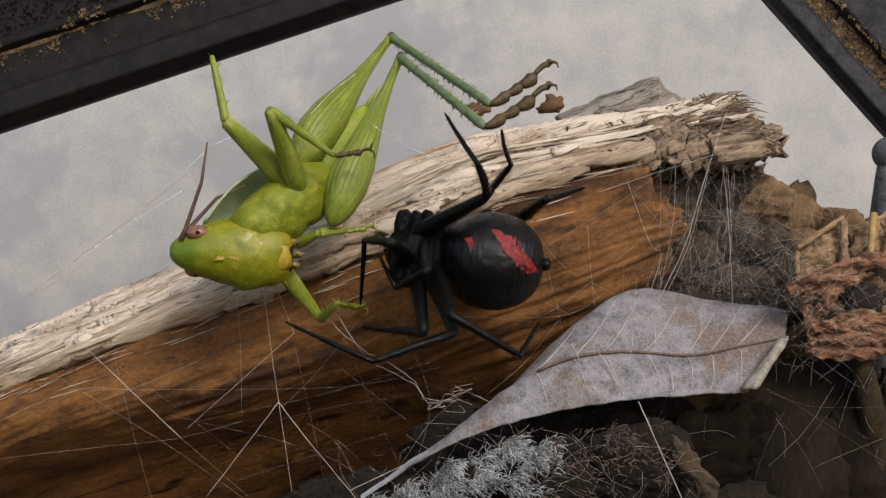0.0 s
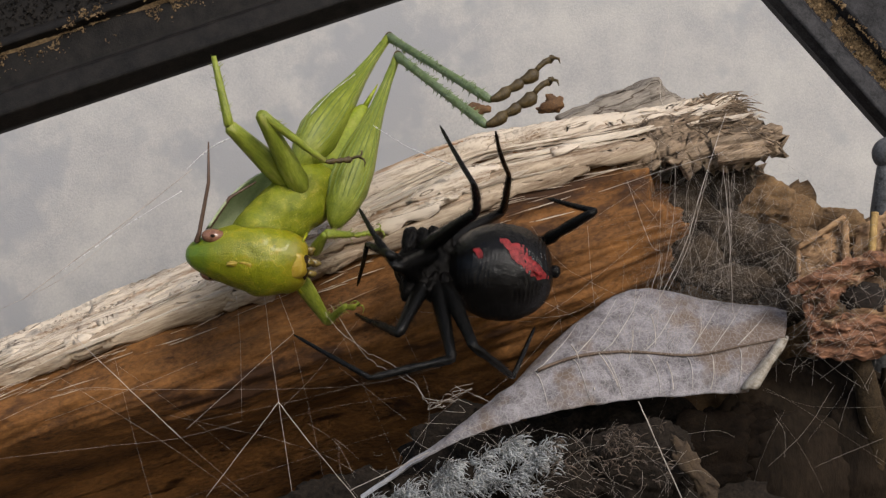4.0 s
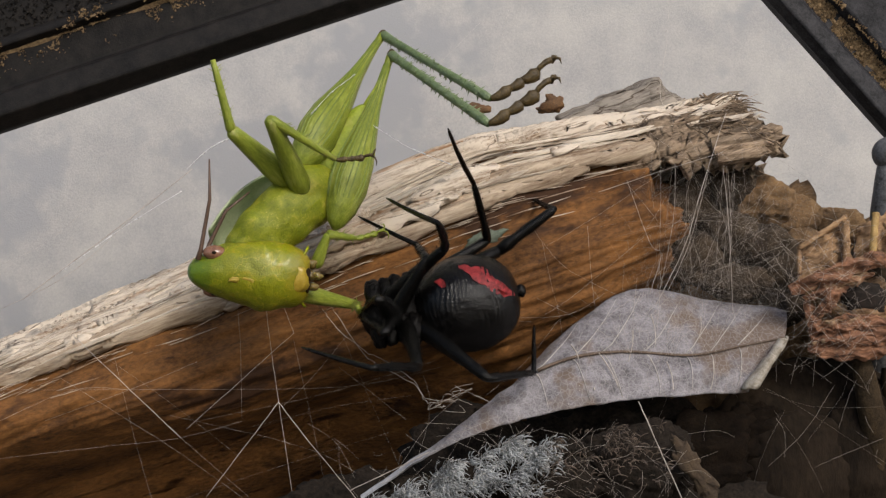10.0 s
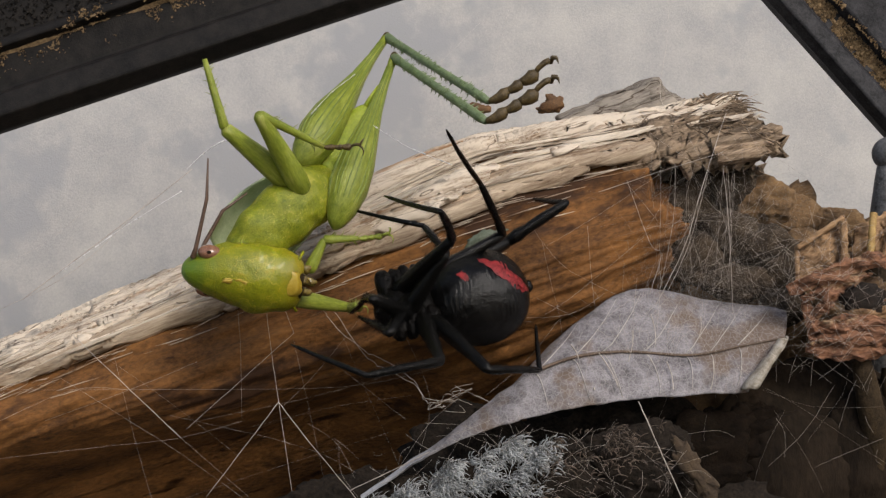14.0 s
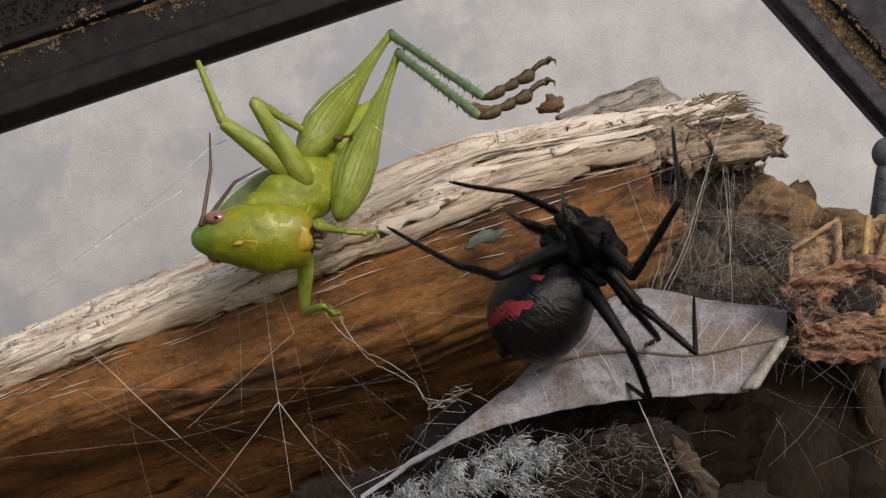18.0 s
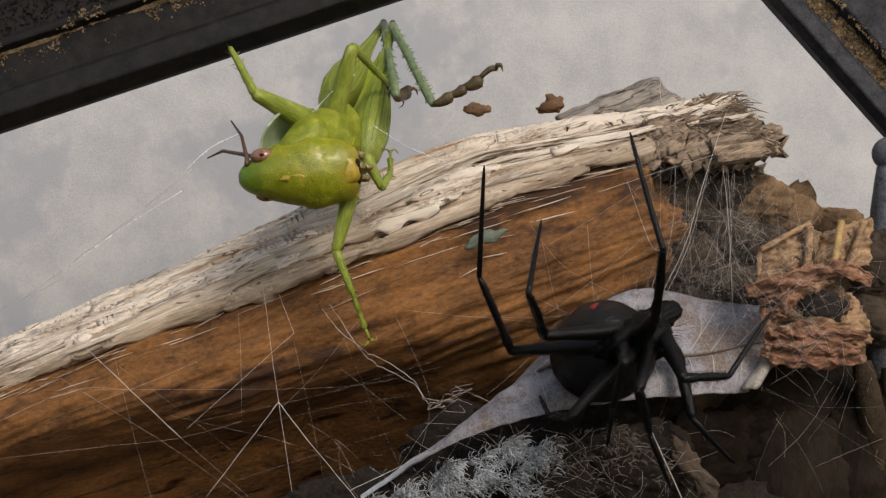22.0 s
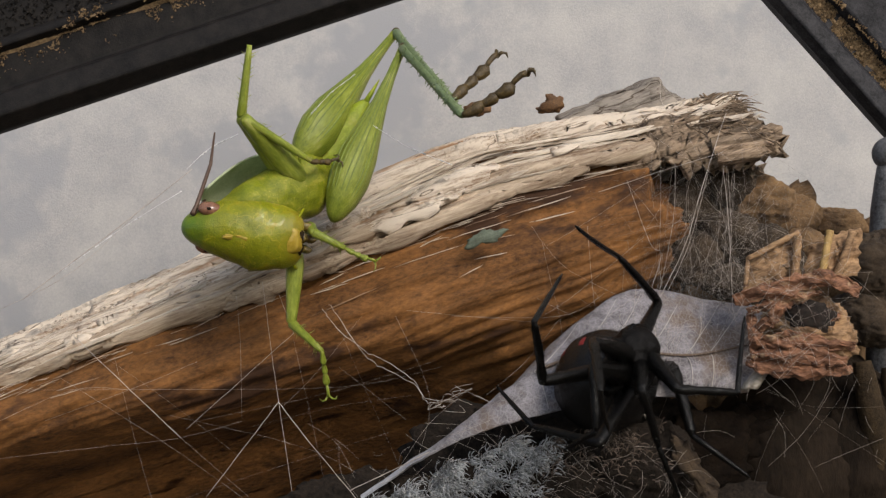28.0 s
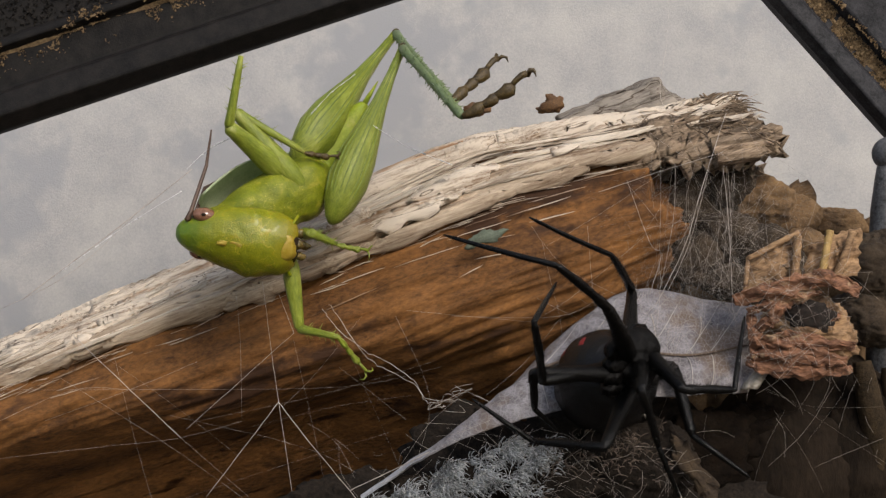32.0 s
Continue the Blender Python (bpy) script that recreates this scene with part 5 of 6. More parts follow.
spider_at(22, head=(1135, 600, -1), belly=(1068, 622, -3), mark=(-.2, -.85, .5), b=(1160, 560, 1173, 440, 1115, 235), a=(905, 622, 848, 490, 857, 293), c=(1195, 620, 1225, 740, 1300, 820), d=(1210, 670, 1290, 666, 1365, 552),
          e=(1130, 690, 1150, 770, 1190, 870), f=(962, 594, 935, 520, 958, 390), g=(1010, 740, 975, 740, 955, 700), h=(1105, 640, 1085, 720, 1075, 790))
spider_at(22.5, head=(1085, 550, -1), belly=(1045, 635, -3), mark=(-.6, -.75, .2), a=(880, 590, 750, 490, 660, 360), b=(1145, 505, 1170, 380, 1100, 190), c=(1175, 630, 1225, 710, 1280, 780),
          d=(1200, 640, 1270, 650, 1340, 545), e=(1120, 700, 1160, 800, 1200, 880), f=(930, 610, 912, 520, 975, 430), g=(1000, 770, 960, 765, 930, 695), h=(1130, 510, 1132, 420, 1085, 320))
spider_at(23, head=(1105, 570, -1), belly=(1095, 650, -3), mark=(-.6, -.75, 0), a=(1100, 430, 1000, 310, 845, 200), b=(1112, 440, 1060, 345, 980, 290), c=(1180, 640, 1230, 705, 1300, 770),
          d=(1205, 655, 1300, 682, 1335, 540), e=(1130, 720, 1160, 800, 1200, 880), f=(920, 640, 915, 550, 985, 450), g=(990, 760, 945, 710, 925, 670), h=(1010, 750, 1000, 690, 1002, 620))
spider_at(24, head=(1110, 622, -1), belly=(1060, 672, -2.2), mark=(-.75, -.6, -.25), a=(1120, 520, 1065, 465, 1000, 385), b=(1060, 575, 1045, 540, 1000, 500), f=(930, 655, 925, 560, 980, 480),
          d=(1200, 678, 1285, 685, 1320, 480), g=(1030, 782, 888, 772, 815, 702), h=(1050, 645, 1052, 780, 990, 790), e=(1135, 690, 1165, 790, 1205, 885), c=(1190, 650, 1225, 770, 1345, 858))
spider_at(25.5, head=(1122, 640, -1), belly=(1072, 674, -2.2), a=(1106, 522, 1045, 455, 940, 388), b=(1046, 605, 1060, 690, 1075, 762), f=(935, 660, 930, 580, 985, 485), d=(1195, 692, 1286, 703, 1318, 562), g=(1030, 795, 862, 790, 792, 750), h=(1046, 650, 1048, 785, 985, 795))
spider_at(28, head=(1122, 640, -1), belly=(1072, 674, -2.2), a=(1165, 535, 1095, 455, 1018, 400), b=(1050, 605, 1062, 690, 1078, 762), d=(1200, 690, 1305, 695, 1318, 560), f=(960, 675, 945, 570, 995, 485),
          g=(1060, 785, 943, 755, 878, 682), h=(1050, 650, 1056, 785, 1000, 795))
spider_at(29, head=(1122, 640, -1), belly=(1072, 674, -2.2), a=(1140, 530, 1090, 440, 1020, 375), b=(1060, 590, 1062, 660, 1070, 730), h=(1000, 655, 985, 745, 990, 780))
spider_at(29.5, head=(1122, 640, -1), belly=(1072, 674, -2.2), a=(1120, 480, 1020, 370, 860, 245), b=(1128, 450, 1075, 385, 1005, 345), d=(1210, 690, 1290, 690, 1320, 560), f=(965, 675, 945, 570, 1000, 490),
          g=(1040, 798, 920, 777, 840, 712), h=(935, 658, 940, 715, 982, 762))
spider_at(30, head=(1122, 640, -1), belly=(1072, 674, -2.2), a=(1120, 562, 1116, 470, 1000, 330), b=(1098, 563, 1060, 535, 1019, 505), f=(942, 678, 935, 591, 996, 488), g=(1040, 800, 893, 778, 818, 729), h=(921, 658, 927, 706, 979, 758), d=(1215, 690, 1300, 690, 1320, 575))
spider_at(31, a=(1122, 545, 1112, 470, 985, 350), b=(1100, 560, 1045, 525, 990, 490))
spider_at(32, head=(1122, 640, -1), belly=(1072, 674, -2.2), mark=(-.75, -.6, -.25), a=(1118, 515, 1082, 452, 937, 385), b=(1075, 545, 985, 470, 785, 416), c=(1190, 650, 1225, 770, 1345, 858),
          d=(1210, 690, 1300, 690, 1318, 560), e=(1135, 690, 1165, 790, 1205, 885), f=(960, 675, 945, 570, 985, 500), g=(1070, 792, 943, 781, 817, 693), h=(943, 660, 946, 724, 989, 764))


# the chest bends up from the line of the abdomen once the spider hangs belly out
spider_at(0, nod=(0, -1, 0.3, 0))
spider_at(22, nod=(0, -1, 0.3, 0))
spider_at(23.4, nod=(0.05, -1, 0.3, 1))
spider_at(32, nod=(0.05, -1, 0.3, 1))

bug_at(0, head=(303, 445, 520, 452, 1), neck=(445, 410), waist=(555, 325), tail=(675, 135), back=(-.6, -.35, -.7), hind_a=(692, 66, 868, 185, 978, 112), hind_b=(708, 102, 858, 225, 977, 152),
       fore=(400, 215, 375, 100), mid=(478, 195, 590, 275, 660, 265), near=(565, 412, 612, 408, 662, 402), low=(568, 565, 600, 535, 645, 545), ant=(370, 240, 470, 300))
bug_at(2, head=(312, 450, 535, 447, 1), hind_a=(692, 66, 868, 185, 978, 112), mid=(478, 210, 582, 285, 660, 275), fore=(402, 220, 378, 100), low=(570, 568, 605, 540, 650, 540))
bug_at(3.5, head=(332, 448, 553, 460, 1), hind_a=(690, 66, 868, 178, 982, 105), hind_b=(705, 100, 860, 222, 980, 145), fore=(405, 222, 378, 100), mid=(460, 200, 572, 285, 640, 280),
       low=(575, 572, 610, 540, 635, 540), ant=(370, 240, 470, 305))
bug_at(6, head=(333, 462, 552, 498, 1), neck=(455, 420), waist=(560, 330), tail=(670, 130), hind_a=(678, 62, 868, 175, 983, 105), hind_b=(692, 97, 862, 222, 983, 140), fore=(410, 235, 378, 100),
       mid=(475, 212, 600, 290, 660, 270), near=(580, 415, 630, 420, 680, 410), low=(612, 545, 622, 550, 632, 556), ant=(372, 255, 470, 300))
bug_at(8, head=(338, 476, 557, 494, 1), fore=(408, 232, 375, 100), mid=(472, 208, 590, 285, 662, 270), near=(580, 415, 630, 422, 682, 408), low=(625, 540, 632, 545, 640, 552), ant=(373, 258, 470, 300))
bug_at(11, head=(334, 480, 557, 490, 1), hind_a=(677, 62, 868, 175, 986, 105), hind_b=(692, 97, 865, 218, 985, 140), fore=(410, 232, 375, 100), mid=(480, 212, 595, 280, 668, 278), near=(580, 415, 630, 422, 682, 408),
       low=(630, 540, 634, 545, 640, 550), ant=(373, 258, 470, 300))
bug_at(13, hind_a=(686, 72, 866, 170, 985, 92), hind_b=(700, 108, 862, 205, 984, 130), fore=(398, 230, 352, 110), mid=(450, 200, 560, 245, 640, 250), near=(580, 412, 635, 422, 693, 412), low=(625, 530, 632, 535, 640, 540))
bug_at(14, head=(325, 476, 545, 500, 1), neck=(455, 420), waist=(560, 330), tail=(672, 132), hind_a=(684, 66, 865, 180, 985, 105), hind_b=(697, 102, 860, 215, 985, 140), fore=(398, 228, 362, 105), mid=(458, 203, 572, 260, 650, 258),
       near=(580, 412, 635, 422, 692, 415), low=(620, 545, 630, 540, 640, 545), ant=(372, 255, 470, 300))
bug_at(14.5, head=(314, 462, 540, 482, 1), hind_a=(690, 68, 860, 175, 980, 98), hind_b=(705, 102, 855, 210, 978, 130), fore=(385, 215, 352, 105), mid=(448, 190, 550, 238, 620, 232), near=(560, 408, 620, 412, 682, 405),
       low=(540, 500, 560, 510, 580, 500), ant=(370, 245, 400, 330))
bug_at(16.5, head=(340, 432, 560, 420, 1), neck=(455, 400), waist=(560, 320), tail=(680, 128), hind_a=(693, 63, 850, 180, 972, 105), hind_b=(708, 98, 845, 206, 966, 142), fore=(388, 215, 342, 110), mid=(436, 170, 550, 240, 620, 245),
       near=(560, 398, 610, 415, 674, 422), low=(530, 542, 562, 560, 590, 590), ant=(370, 235, 470, 290))
bug_at(17.5, head=(342, 420, 562, 415, 1), mid=(436, 172, 555, 245, 622, 245), fore=(385, 215, 345, 110), low=(535, 555, 570, 540, 590, 555))
bug_at(18.5, head=(342, 425, 562, 425, 1), hind_a=(690, 60, 858, 172, 978, 108), hind_b=(703, 95, 850, 208, 976, 145), fore=(400, 210, 360, 105), mid=(455, 175, 560, 240, 640, 240), near=(560, 400, 610, 408, 664, 410),
       low=(545, 550, 580, 545, 610, 570), ant=(372, 235, 470, 290))
bug_at(19, head=(343, 418, 570, 432, 1), neck=(460, 395), waist=(570, 315), tail=(685, 130), hind_a=(685, 56, 832, 175, 925, 82), hind_b=(702, 96, 830, 212, 953, 135), fore=(427, 205, 388, 95), mid=(455, 172, 562, 230, 632, 210),
       near=(575, 402, 605, 410, 650, 408), low=(570, 555, 595, 560, 612, 585), ant=(380, 235, 475, 280))
bug_at(19.5, head=(325, 425, 545, 430, 1))
bug_at(20, head=(295, 462, 512, 440, 1), neck=(425, 405), waist=(530, 325), tail=(655, 150), hind_a=(680, 58, 915, 180, 1040, 112), hind_b=(698, 95, 890, 205, 1015, 155), fore=(375, 235, 335, 110), mid=(465, 195, 540, 210, 600, 225),
       near=(545, 400, 580, 395, 622, 385), low=(590, 558, 600, 562, 610, 566), ant=(360, 255, 440, 300))
bug_at(20.2, head=(300, 462, 516, 440, 1), neck=(425, 410), waist=(530, 330), tail=(655, 150), hind_a=(685, 58, 935, 160, 1045, 75), hind_b=(698, 98, 905, 195, 1025, 160), fore=(390, 230, 370, 95), mid=(362, 270, 350, 262, 345, 255),
       near=(548, 412, 590, 410, 640, 404), low=(600, 556, 612, 540, 622, 530), ant=(355, 280, 410, 330))
bug_at(20.4, head=(122, 440, 310, 455, 1), neck=(290, 410), waist=(400, 355), tail=(560, 240), hind_a=(710, 82, 1075, 95, 1160, 5), hind_b=(716, 115, 1040, 130, 1158, 108), fore=(330, 240, 295, 215), mid=(300, 260, 290, 220, 285, 200),
       near=(420, 390, 460, 400, 510, 395), low=(430, 555, 450, 560, 470, 556), ant=(250, 270, 350, 250))
bug_at(20.6, head=(172, 535, 365, 575, 1), neck=(330, 490), waist=(430, 430), tail=(600, 280), hind_a=(715, 118, 1110, 52, 1192, 5), hind_b=(725, 152, 1100, 90, 1222, 55), fore=(302, 320, 290, 165), mid=(215, 355, 70, 305, 50, 310),
       near=(410, 520, 440, 525, 470, 512), low=(395, 600, 440, 650, 470, 692), ant=(290, 360, 340, 285))
bug_at(20.8, head=(272, 480, 482, 492, 1), neck=(400, 430), waist=(515, 350), tail=(655, 160), hind_a=(688, 58, 930, 165, 1030, 78), hind_b=(700, 98, 915, 200, 1045, 158), fore=(368, 245, 362, 100), mid=(352, 255, 330, 210, 302, 195),
       near=(530, 420, 560, 460, 582, 482), low=(456, 605, 490, 642, 505, 692), ant=(345, 290, 490, 265))
bug_at(21, head=(292, 445, 502, 458, 1), neck=(415, 395), waist=(525, 325), tail=(655, 150), hind_a=(688, 50, 878, 178, 975, 88), hind_b=(700, 92, 885, 195, 1018, 155), fore=(385, 215, 368, 115), mid=(445, 270, 480, 290, 500, 300),
       near=(540, 420, 565, 440, 595, 450), low=(485, 592, 520, 635, 540, 685), ant=(365, 235, 400, 320))
bug_at(21.5, head=(430, 302, 655, 284, 1), neck=(545, 260), waist=(605, 235), tail=(672, 70), back=(.1, -.2, -1), hind_a=(678, 42, 700, 165, 720, 180), hind_b=(692, 45, 760, 175, 882, 122), fore=(455, 145, 400, 85), mid=(625, 75, 690, 130, 700, 160),
       near=(690, 310, 705, 280, 690, 250), low=(590, 475, 650, 520, 680, 590), ant=(412, 212, 375, 280))
bug_at(22.5, head=(422, 336, 655, 316, 1), hind_a=(680, 44, 702, 180, 735, 140), hind_b=(698, 46, 775, 195, 900, 115), fore=(447, 195, 415, 85), mid=(622, 90, 682, 170, 712, 195), near=(655, 370, 675, 330, 690, 290),
       low=(575, 490, 600, 570, 607, 632), ant=(405, 218, 365, 280))
bug_at(23, head=(424, 344, 648, 324, 1), neck=(545, 265), waist=(610, 240), tail=(680, 75), back=(.1, -.2, -1), hind_a=(684, 48, 695, 195, 740, 150), hind_b=(700, 50, 780, 190, 903, 115), fore=(452, 208, 446, 75), mid=(590, 85, 660, 140, 695, 195),
       near=(640, 385, 668, 330, 690, 295), low=(552, 480, 572, 600, 556, 662), ant=(403, 222, 365, 285))
bug_at(24, head=(381, 365, 602, 378, 1), neck=(500, 330), waist=(585, 275), tail=(690, 95), back=(-.5, -.4, -.75), hind_a=(705, 62, 772, 172, 810, 190), hind_b=(712, 88, 815, 212, 935, 120), fore=(432, 222, 446, 75), mid=(490, 148, 600, 210, 640, 220),
       near=(612, 402, 640, 415, 692, 432), low=(512, 525, 568, 610, 562, 715), ant=(392, 225, 362, 260))
bug_at(25.5, head=(337, 388, 555, 428, 1), neck=(450, 370), waist=(560, 310), tail=(682, 105), back=(-.6, -.35, -.7), hind_a=(702, 60, 796, 176, 875, 118), hind_b=(714, 86, 822, 208, 945, 125), fore=(427, 232, 446, 75), mid=(460, 195, 550, 265, 600, 275),
       near=(565, 402, 615, 420, 682, 450), low=(515, 570, 570, 620, 580, 712), ant=(382, 232, 400, 320))
bug_at(28, head=(325, 400, 545, 425, 1), neck=(440, 372), waist=(558, 318), tail=(682, 110), hind_a=(700, 58, 798, 176, 886, 95), hind_b=(712, 86, 818, 204, 948, 125), fore=(427, 207, 442, 78), mid=(432, 210, 550, 285, 600, 285),
       near=(555, 412, 612, 440, 680, 472), low=(515, 582, 570, 622, 582, 706), ant=(380, 235, 400, 320))
bug_at(29.5, head=(330, 405, 555, 440, 1), fore=(430, 217, 446, 78), mid=(435, 212, 552, 290, 600, 290), near=(565, 425, 610, 440, 655, 430), low=(540, 597, 625, 597, 662, 662), ant=(376, 225, 395, 315))
bug_at(32, head=(315, 410, 537, 437, 1), neck=(435, 380), waist=(555, 322), tail=(680, 112), hind_a=(700, 60, 798, 178, 886, 102), hind_b=(712, 86, 818, 206, 948, 126), fore=(405, 225, 430, 80), mid=(415, 195, 540, 270, 600, 280),
       near=(548, 412, 595, 432, 655, 446), low=(530, 582, 600, 597, 650, 662), ant=(374, 230, 390, 318))



def way(m):
    return Vector((m[0], -m[2], -m[1])).normalized()


LEGS = "abcdefgh"
# side of the body, place along it in mm, and whether femur, tibia and tarsus lead away from (1) or towards (-1) the viewer
LEG_PLAN = {"a": (1, 0.5, 1, -1, -1), "b": (1, 1.2, -1, -1, 1), "c": (1, -1.1, 1, -1, 1), "h": (1, -0.4, -1, 1, 1),
            "d": (-1, 1.2, -1, 1, 1), "e": (-1, 0.5, -1, 1, 1), "f": (-1, -0.4, -1, -1, 1), "g": (-1, -1.1, -1, 1, 1)}
LEG_SIZE = {}


def measure_legs():
    """Segment lengths that suit all the poses."""
    for k in LEGS:
        spans = [[], [], []]
        for t, v in SPIDER[k]:
            h = glide(SPIDER["head"], t)
            pts = [(h[0], h[1])] + [(v[i], v[i + 1]) for i in (0, 2, 4)]
            for i in range(3):
                spans[i].append(math.hypot(pts[i + 1][0] - pts[i][0], pts[i + 1][1] - pts[i][1]))
        LEG_SIZE[k] = [min(max(np.percentile(s, 88), lo) + 4, hi) * UNIT for s, lo, hi in zip(spans, (80, 70, 80), (210, 180, 190))]


ROOTS, PARTS = {}, {"spider": {}, "bug": {}}


def blob(name, length, profile, material, rings=0, seed=0, n=40, m=28, rough=0.0, keel=0.0):
    """A rounded body along +x: profile holds (share, half width, half height) in mm; rings: shallow grooves across it."""
    xs = [p[0] for p in profile]

    def f(a, b):
        s = 0.5 - 0.5 * math.cos(math.pi * a)
        wy = float(np.interp(s, xs, [p[1] for p in profile]))
        wz = float(np.interp(s, xs, [p[2] for p in profile]))
        k = 1 - (0.05 * max(0.0, math.cos(2 * math.pi * rings * s)) ** 6 if rings else 0)
        w = 2 * math.pi * b
        p = Vector((s * length, math.cos(w) * wy * 0.001 * k, math.sin(w) * wz * 0.001 * k))
        if rough:
            p += Vector((0, p.y, p.z)) * rough * fbm(p + Vector((seed, 0, 0)), 0.0012, 3)
        if keel:
            p += Vector((0, p.y, p.z)) * keel * math.sin(p.x * 16000 + 5 * fbm(p, 0.002, 3)) * max(0.0, fbm(p + Vector((3, 0, 0)), 0.003, 2) + 0.3)
        return p
    return sheet(name, n, m, f, material, wrap_v=True, caps=True)


def round_profile(rows):
    """Fills a profile in with smooth steps."""
    pts = smooth_path([Vector(r) for r in rows], 6)
    return [(p.x, max(p.y, 0.02), max(p.z, 0.02)) for p in pts]


def build_spider():
    measure_legs()
    root = thing("spider", at(860, 460), "glossy black widow spider with red marks, hanging in its web", "spider")
    ROOTS["spider"] = root
    P = PARTS["spider"]
    r = 4.45
    prof = [(0.5 - 0.5 * math.cos(math.pi * k / 16), r * math.sin(math.pi * k / 16) ** 0.85 * (0.94 + 0.1 * k / 16) + 0.02, r * 0.97 * math.sin(math.pi * k / 16) ** 0.85 + 0.02) for k in range(17)]
    P["abdomen"] = part("abdomen", blob("abdomen", 0.0096, prof, M_ABDO, 0, 1, 150, 120, 0.014, 0.017), root, "round glossy black abdomen")

    def patch(name, x0, x1, w0, w1, turn):
        """A red patch lying just proud of the abdomen."""
        def f(a, b):
            s = x0 + (x1 - x0) * a
            wd = (w0 + (w1 - w0) * a) * math.sin(math.pi * min(max(a, 0.03), 0.97)) ** 0.5 * (1 + 0.6 * fbm(Vector((a * 3, b * 2, x0 * 9)), 0.4, 4))
            ang = math.pi / 2 + radians(turn) * (a - 0.3) + (b - 0.5) * wd
            wy = float(np.interp(s, [p[0] for p in prof], [p[1] for p in prof]))
            wz = float(np.interp(s, [p[0] for p in prof], [p[2] for p in prof]))
            e = 0.03 + 0.03 * math.sin(math.pi * b) * math.sin(math.pi * a)
            return Vector((s * 0.0096, math.cos(ang) * (wy + e) * 0.001, math.sin(ang) * (wz + e) * 0.001))
        me = sheet(name, 18, 10, f, M_RED)
        ob = part("red_mark", me, P["abdomen"], "bright red mark")
    patch("mark", 0.46, 0.93, 0.42, 0.42, 46)
    patch("mark2", 0.22, 0.31, 0.10, 0.34, 10)
    # fine short hair over the abdomen
    rng = random.Random(4)
    verts, faces = [], []
    for i in range(1800):
        s, w = rng.uniform(0.06, 0.97), rng.uniform(0, 2 * math.pi)
        wy = float(np.interp(s, [p[0] for p in prof], [p[1] for p in prof]))
        wz = float(np.interp(s, [p[0] for p in prof], [p[2] for p in prof]))
        d = Vector((0, math.cos(w), math.sin(w)))
        p = Vector((s * 0.0096, math.cos(w) * wy * 0.001, math.sin(w) * wz * 0.001))
        sd = d.cross(Vector((1, 0, 0))) * 0.00001
        o = len(verts)
        verts += [p + sd, p - sd, p + d * 0.00034 + Vector((0.00034, 0, 0))]
        faces.append((o, o + 1, o + 2))
    part("hair", link_mesh("hair", verts, faces, M_BLACK), P["abdomen"], kind="stuff")
    sp = part("spinnerets", lump("spinnerets", Vector((0.0097, 0, 0.0006)), 0.0006, 0.0006, 0.0006, M_BLACK, 0.2, 0.0006, 2, 14, 12), P["abdomen"])
    chead = [(0, 0.5, 0.5), (0.12, 1.9, 1.5), (0.4, 2.5, 1.9), (0.68, 2.2, 1.9), (0.88, 1.5, 1.5), (0.97, 0.8, 0.8), (1, 0.08, 0.08)]
    P["cephalothorax"] = part("cephalothorax", blob("cephalothorax", 0.0056, round_profile(chead), M_HAIRY, 0, 2, 64, 56, 0.16), root, "black head and chest")
    for i in range(8):
        sd, x = (1 if i < 4 else -1), 0.0010 + 0.00105 * (i % 4)
        part("leg_base", lump("leg_base", Vector((x, sd * 0.0021, 0.0008)), 0.00085, 0.0017, 0.0010, M_HAIRY, 0.22, 0.0008, i, 24, 20, 0.2), P["cephalothorax"])
    verts, faces = [], []
    for i in range(420):
        x, w = rng.uniform(0.0004, 0.0052), rng.uniform(0, 2 * math.pi)
        d = Vector((rng.uniform(-0.3, 0.5), math.cos(w), math.sin(w)))
        p = Vector((x, math.cos(w) * 0.0019, math.sin(w) * 0.0015))
        sd = d.cross(Vector((1, 0, 0))).normalized() * 0.000022
        o = len(verts)
        verts += [p + sd, p - sd, p + d * rng.uniform(0.0006, 0.0013)]
        faces.append((o, o + 1, o + 2))
    part("hair", link_mesh("hair", verts, faces, M_HAIRY), P["cephalothorax"], kind="stuff")
    for y in (-1, 1):
        part("jaw", lump("jaw", Vector((0.0050, y * 0.00035, 0.0005)), 0.0007, 0.0003, 0.0004, M_BLACK, 0.1, 0.0006, 3, 12, 10), P["cephalothorax"])
        part("feeler", limb("feeler", 0.0011, [(0, .12), (.5, .16), (.9, .2), (1, .08)], M_BLACK, 7, 6, 0.0002, 0.3), P["cephalothorax"]).matrix_basis = pose(0.004, y * 0.0008, 0.0004, 0, -30, y * 25)
    for i, k in enumerate(LEGS):
        L = LEG_SIZE[k]
        fat = 1.75 if k == "c" else 1.32
        P[k + "0"] = part("femur", limb("femur", L[0], [(s, r * fat) for s, r in ((-0.03, .3), (0, .62), (.06, .72), (.14, .62), (.4, .55), (.8, .38), (.96, .35), (1.02, .2))], M_BLACK, 12, 420, 0.00036, 0.03, i, 1.0, 0.000013), root)
        P[k + "1"] = part("tibia", limb("tibia", L[1], [(s, r * fat * (1 if k == "c" else 0.86)) for s, r in ((-.03, .18), (0, .31), (.16, .37), (.3, .27), (.55, .31), (.92, .24), (1.01, .16))], M_BLACK, 12, 340, 0.00030, 0.02, i + 10, 1.0, 0.000012), root)
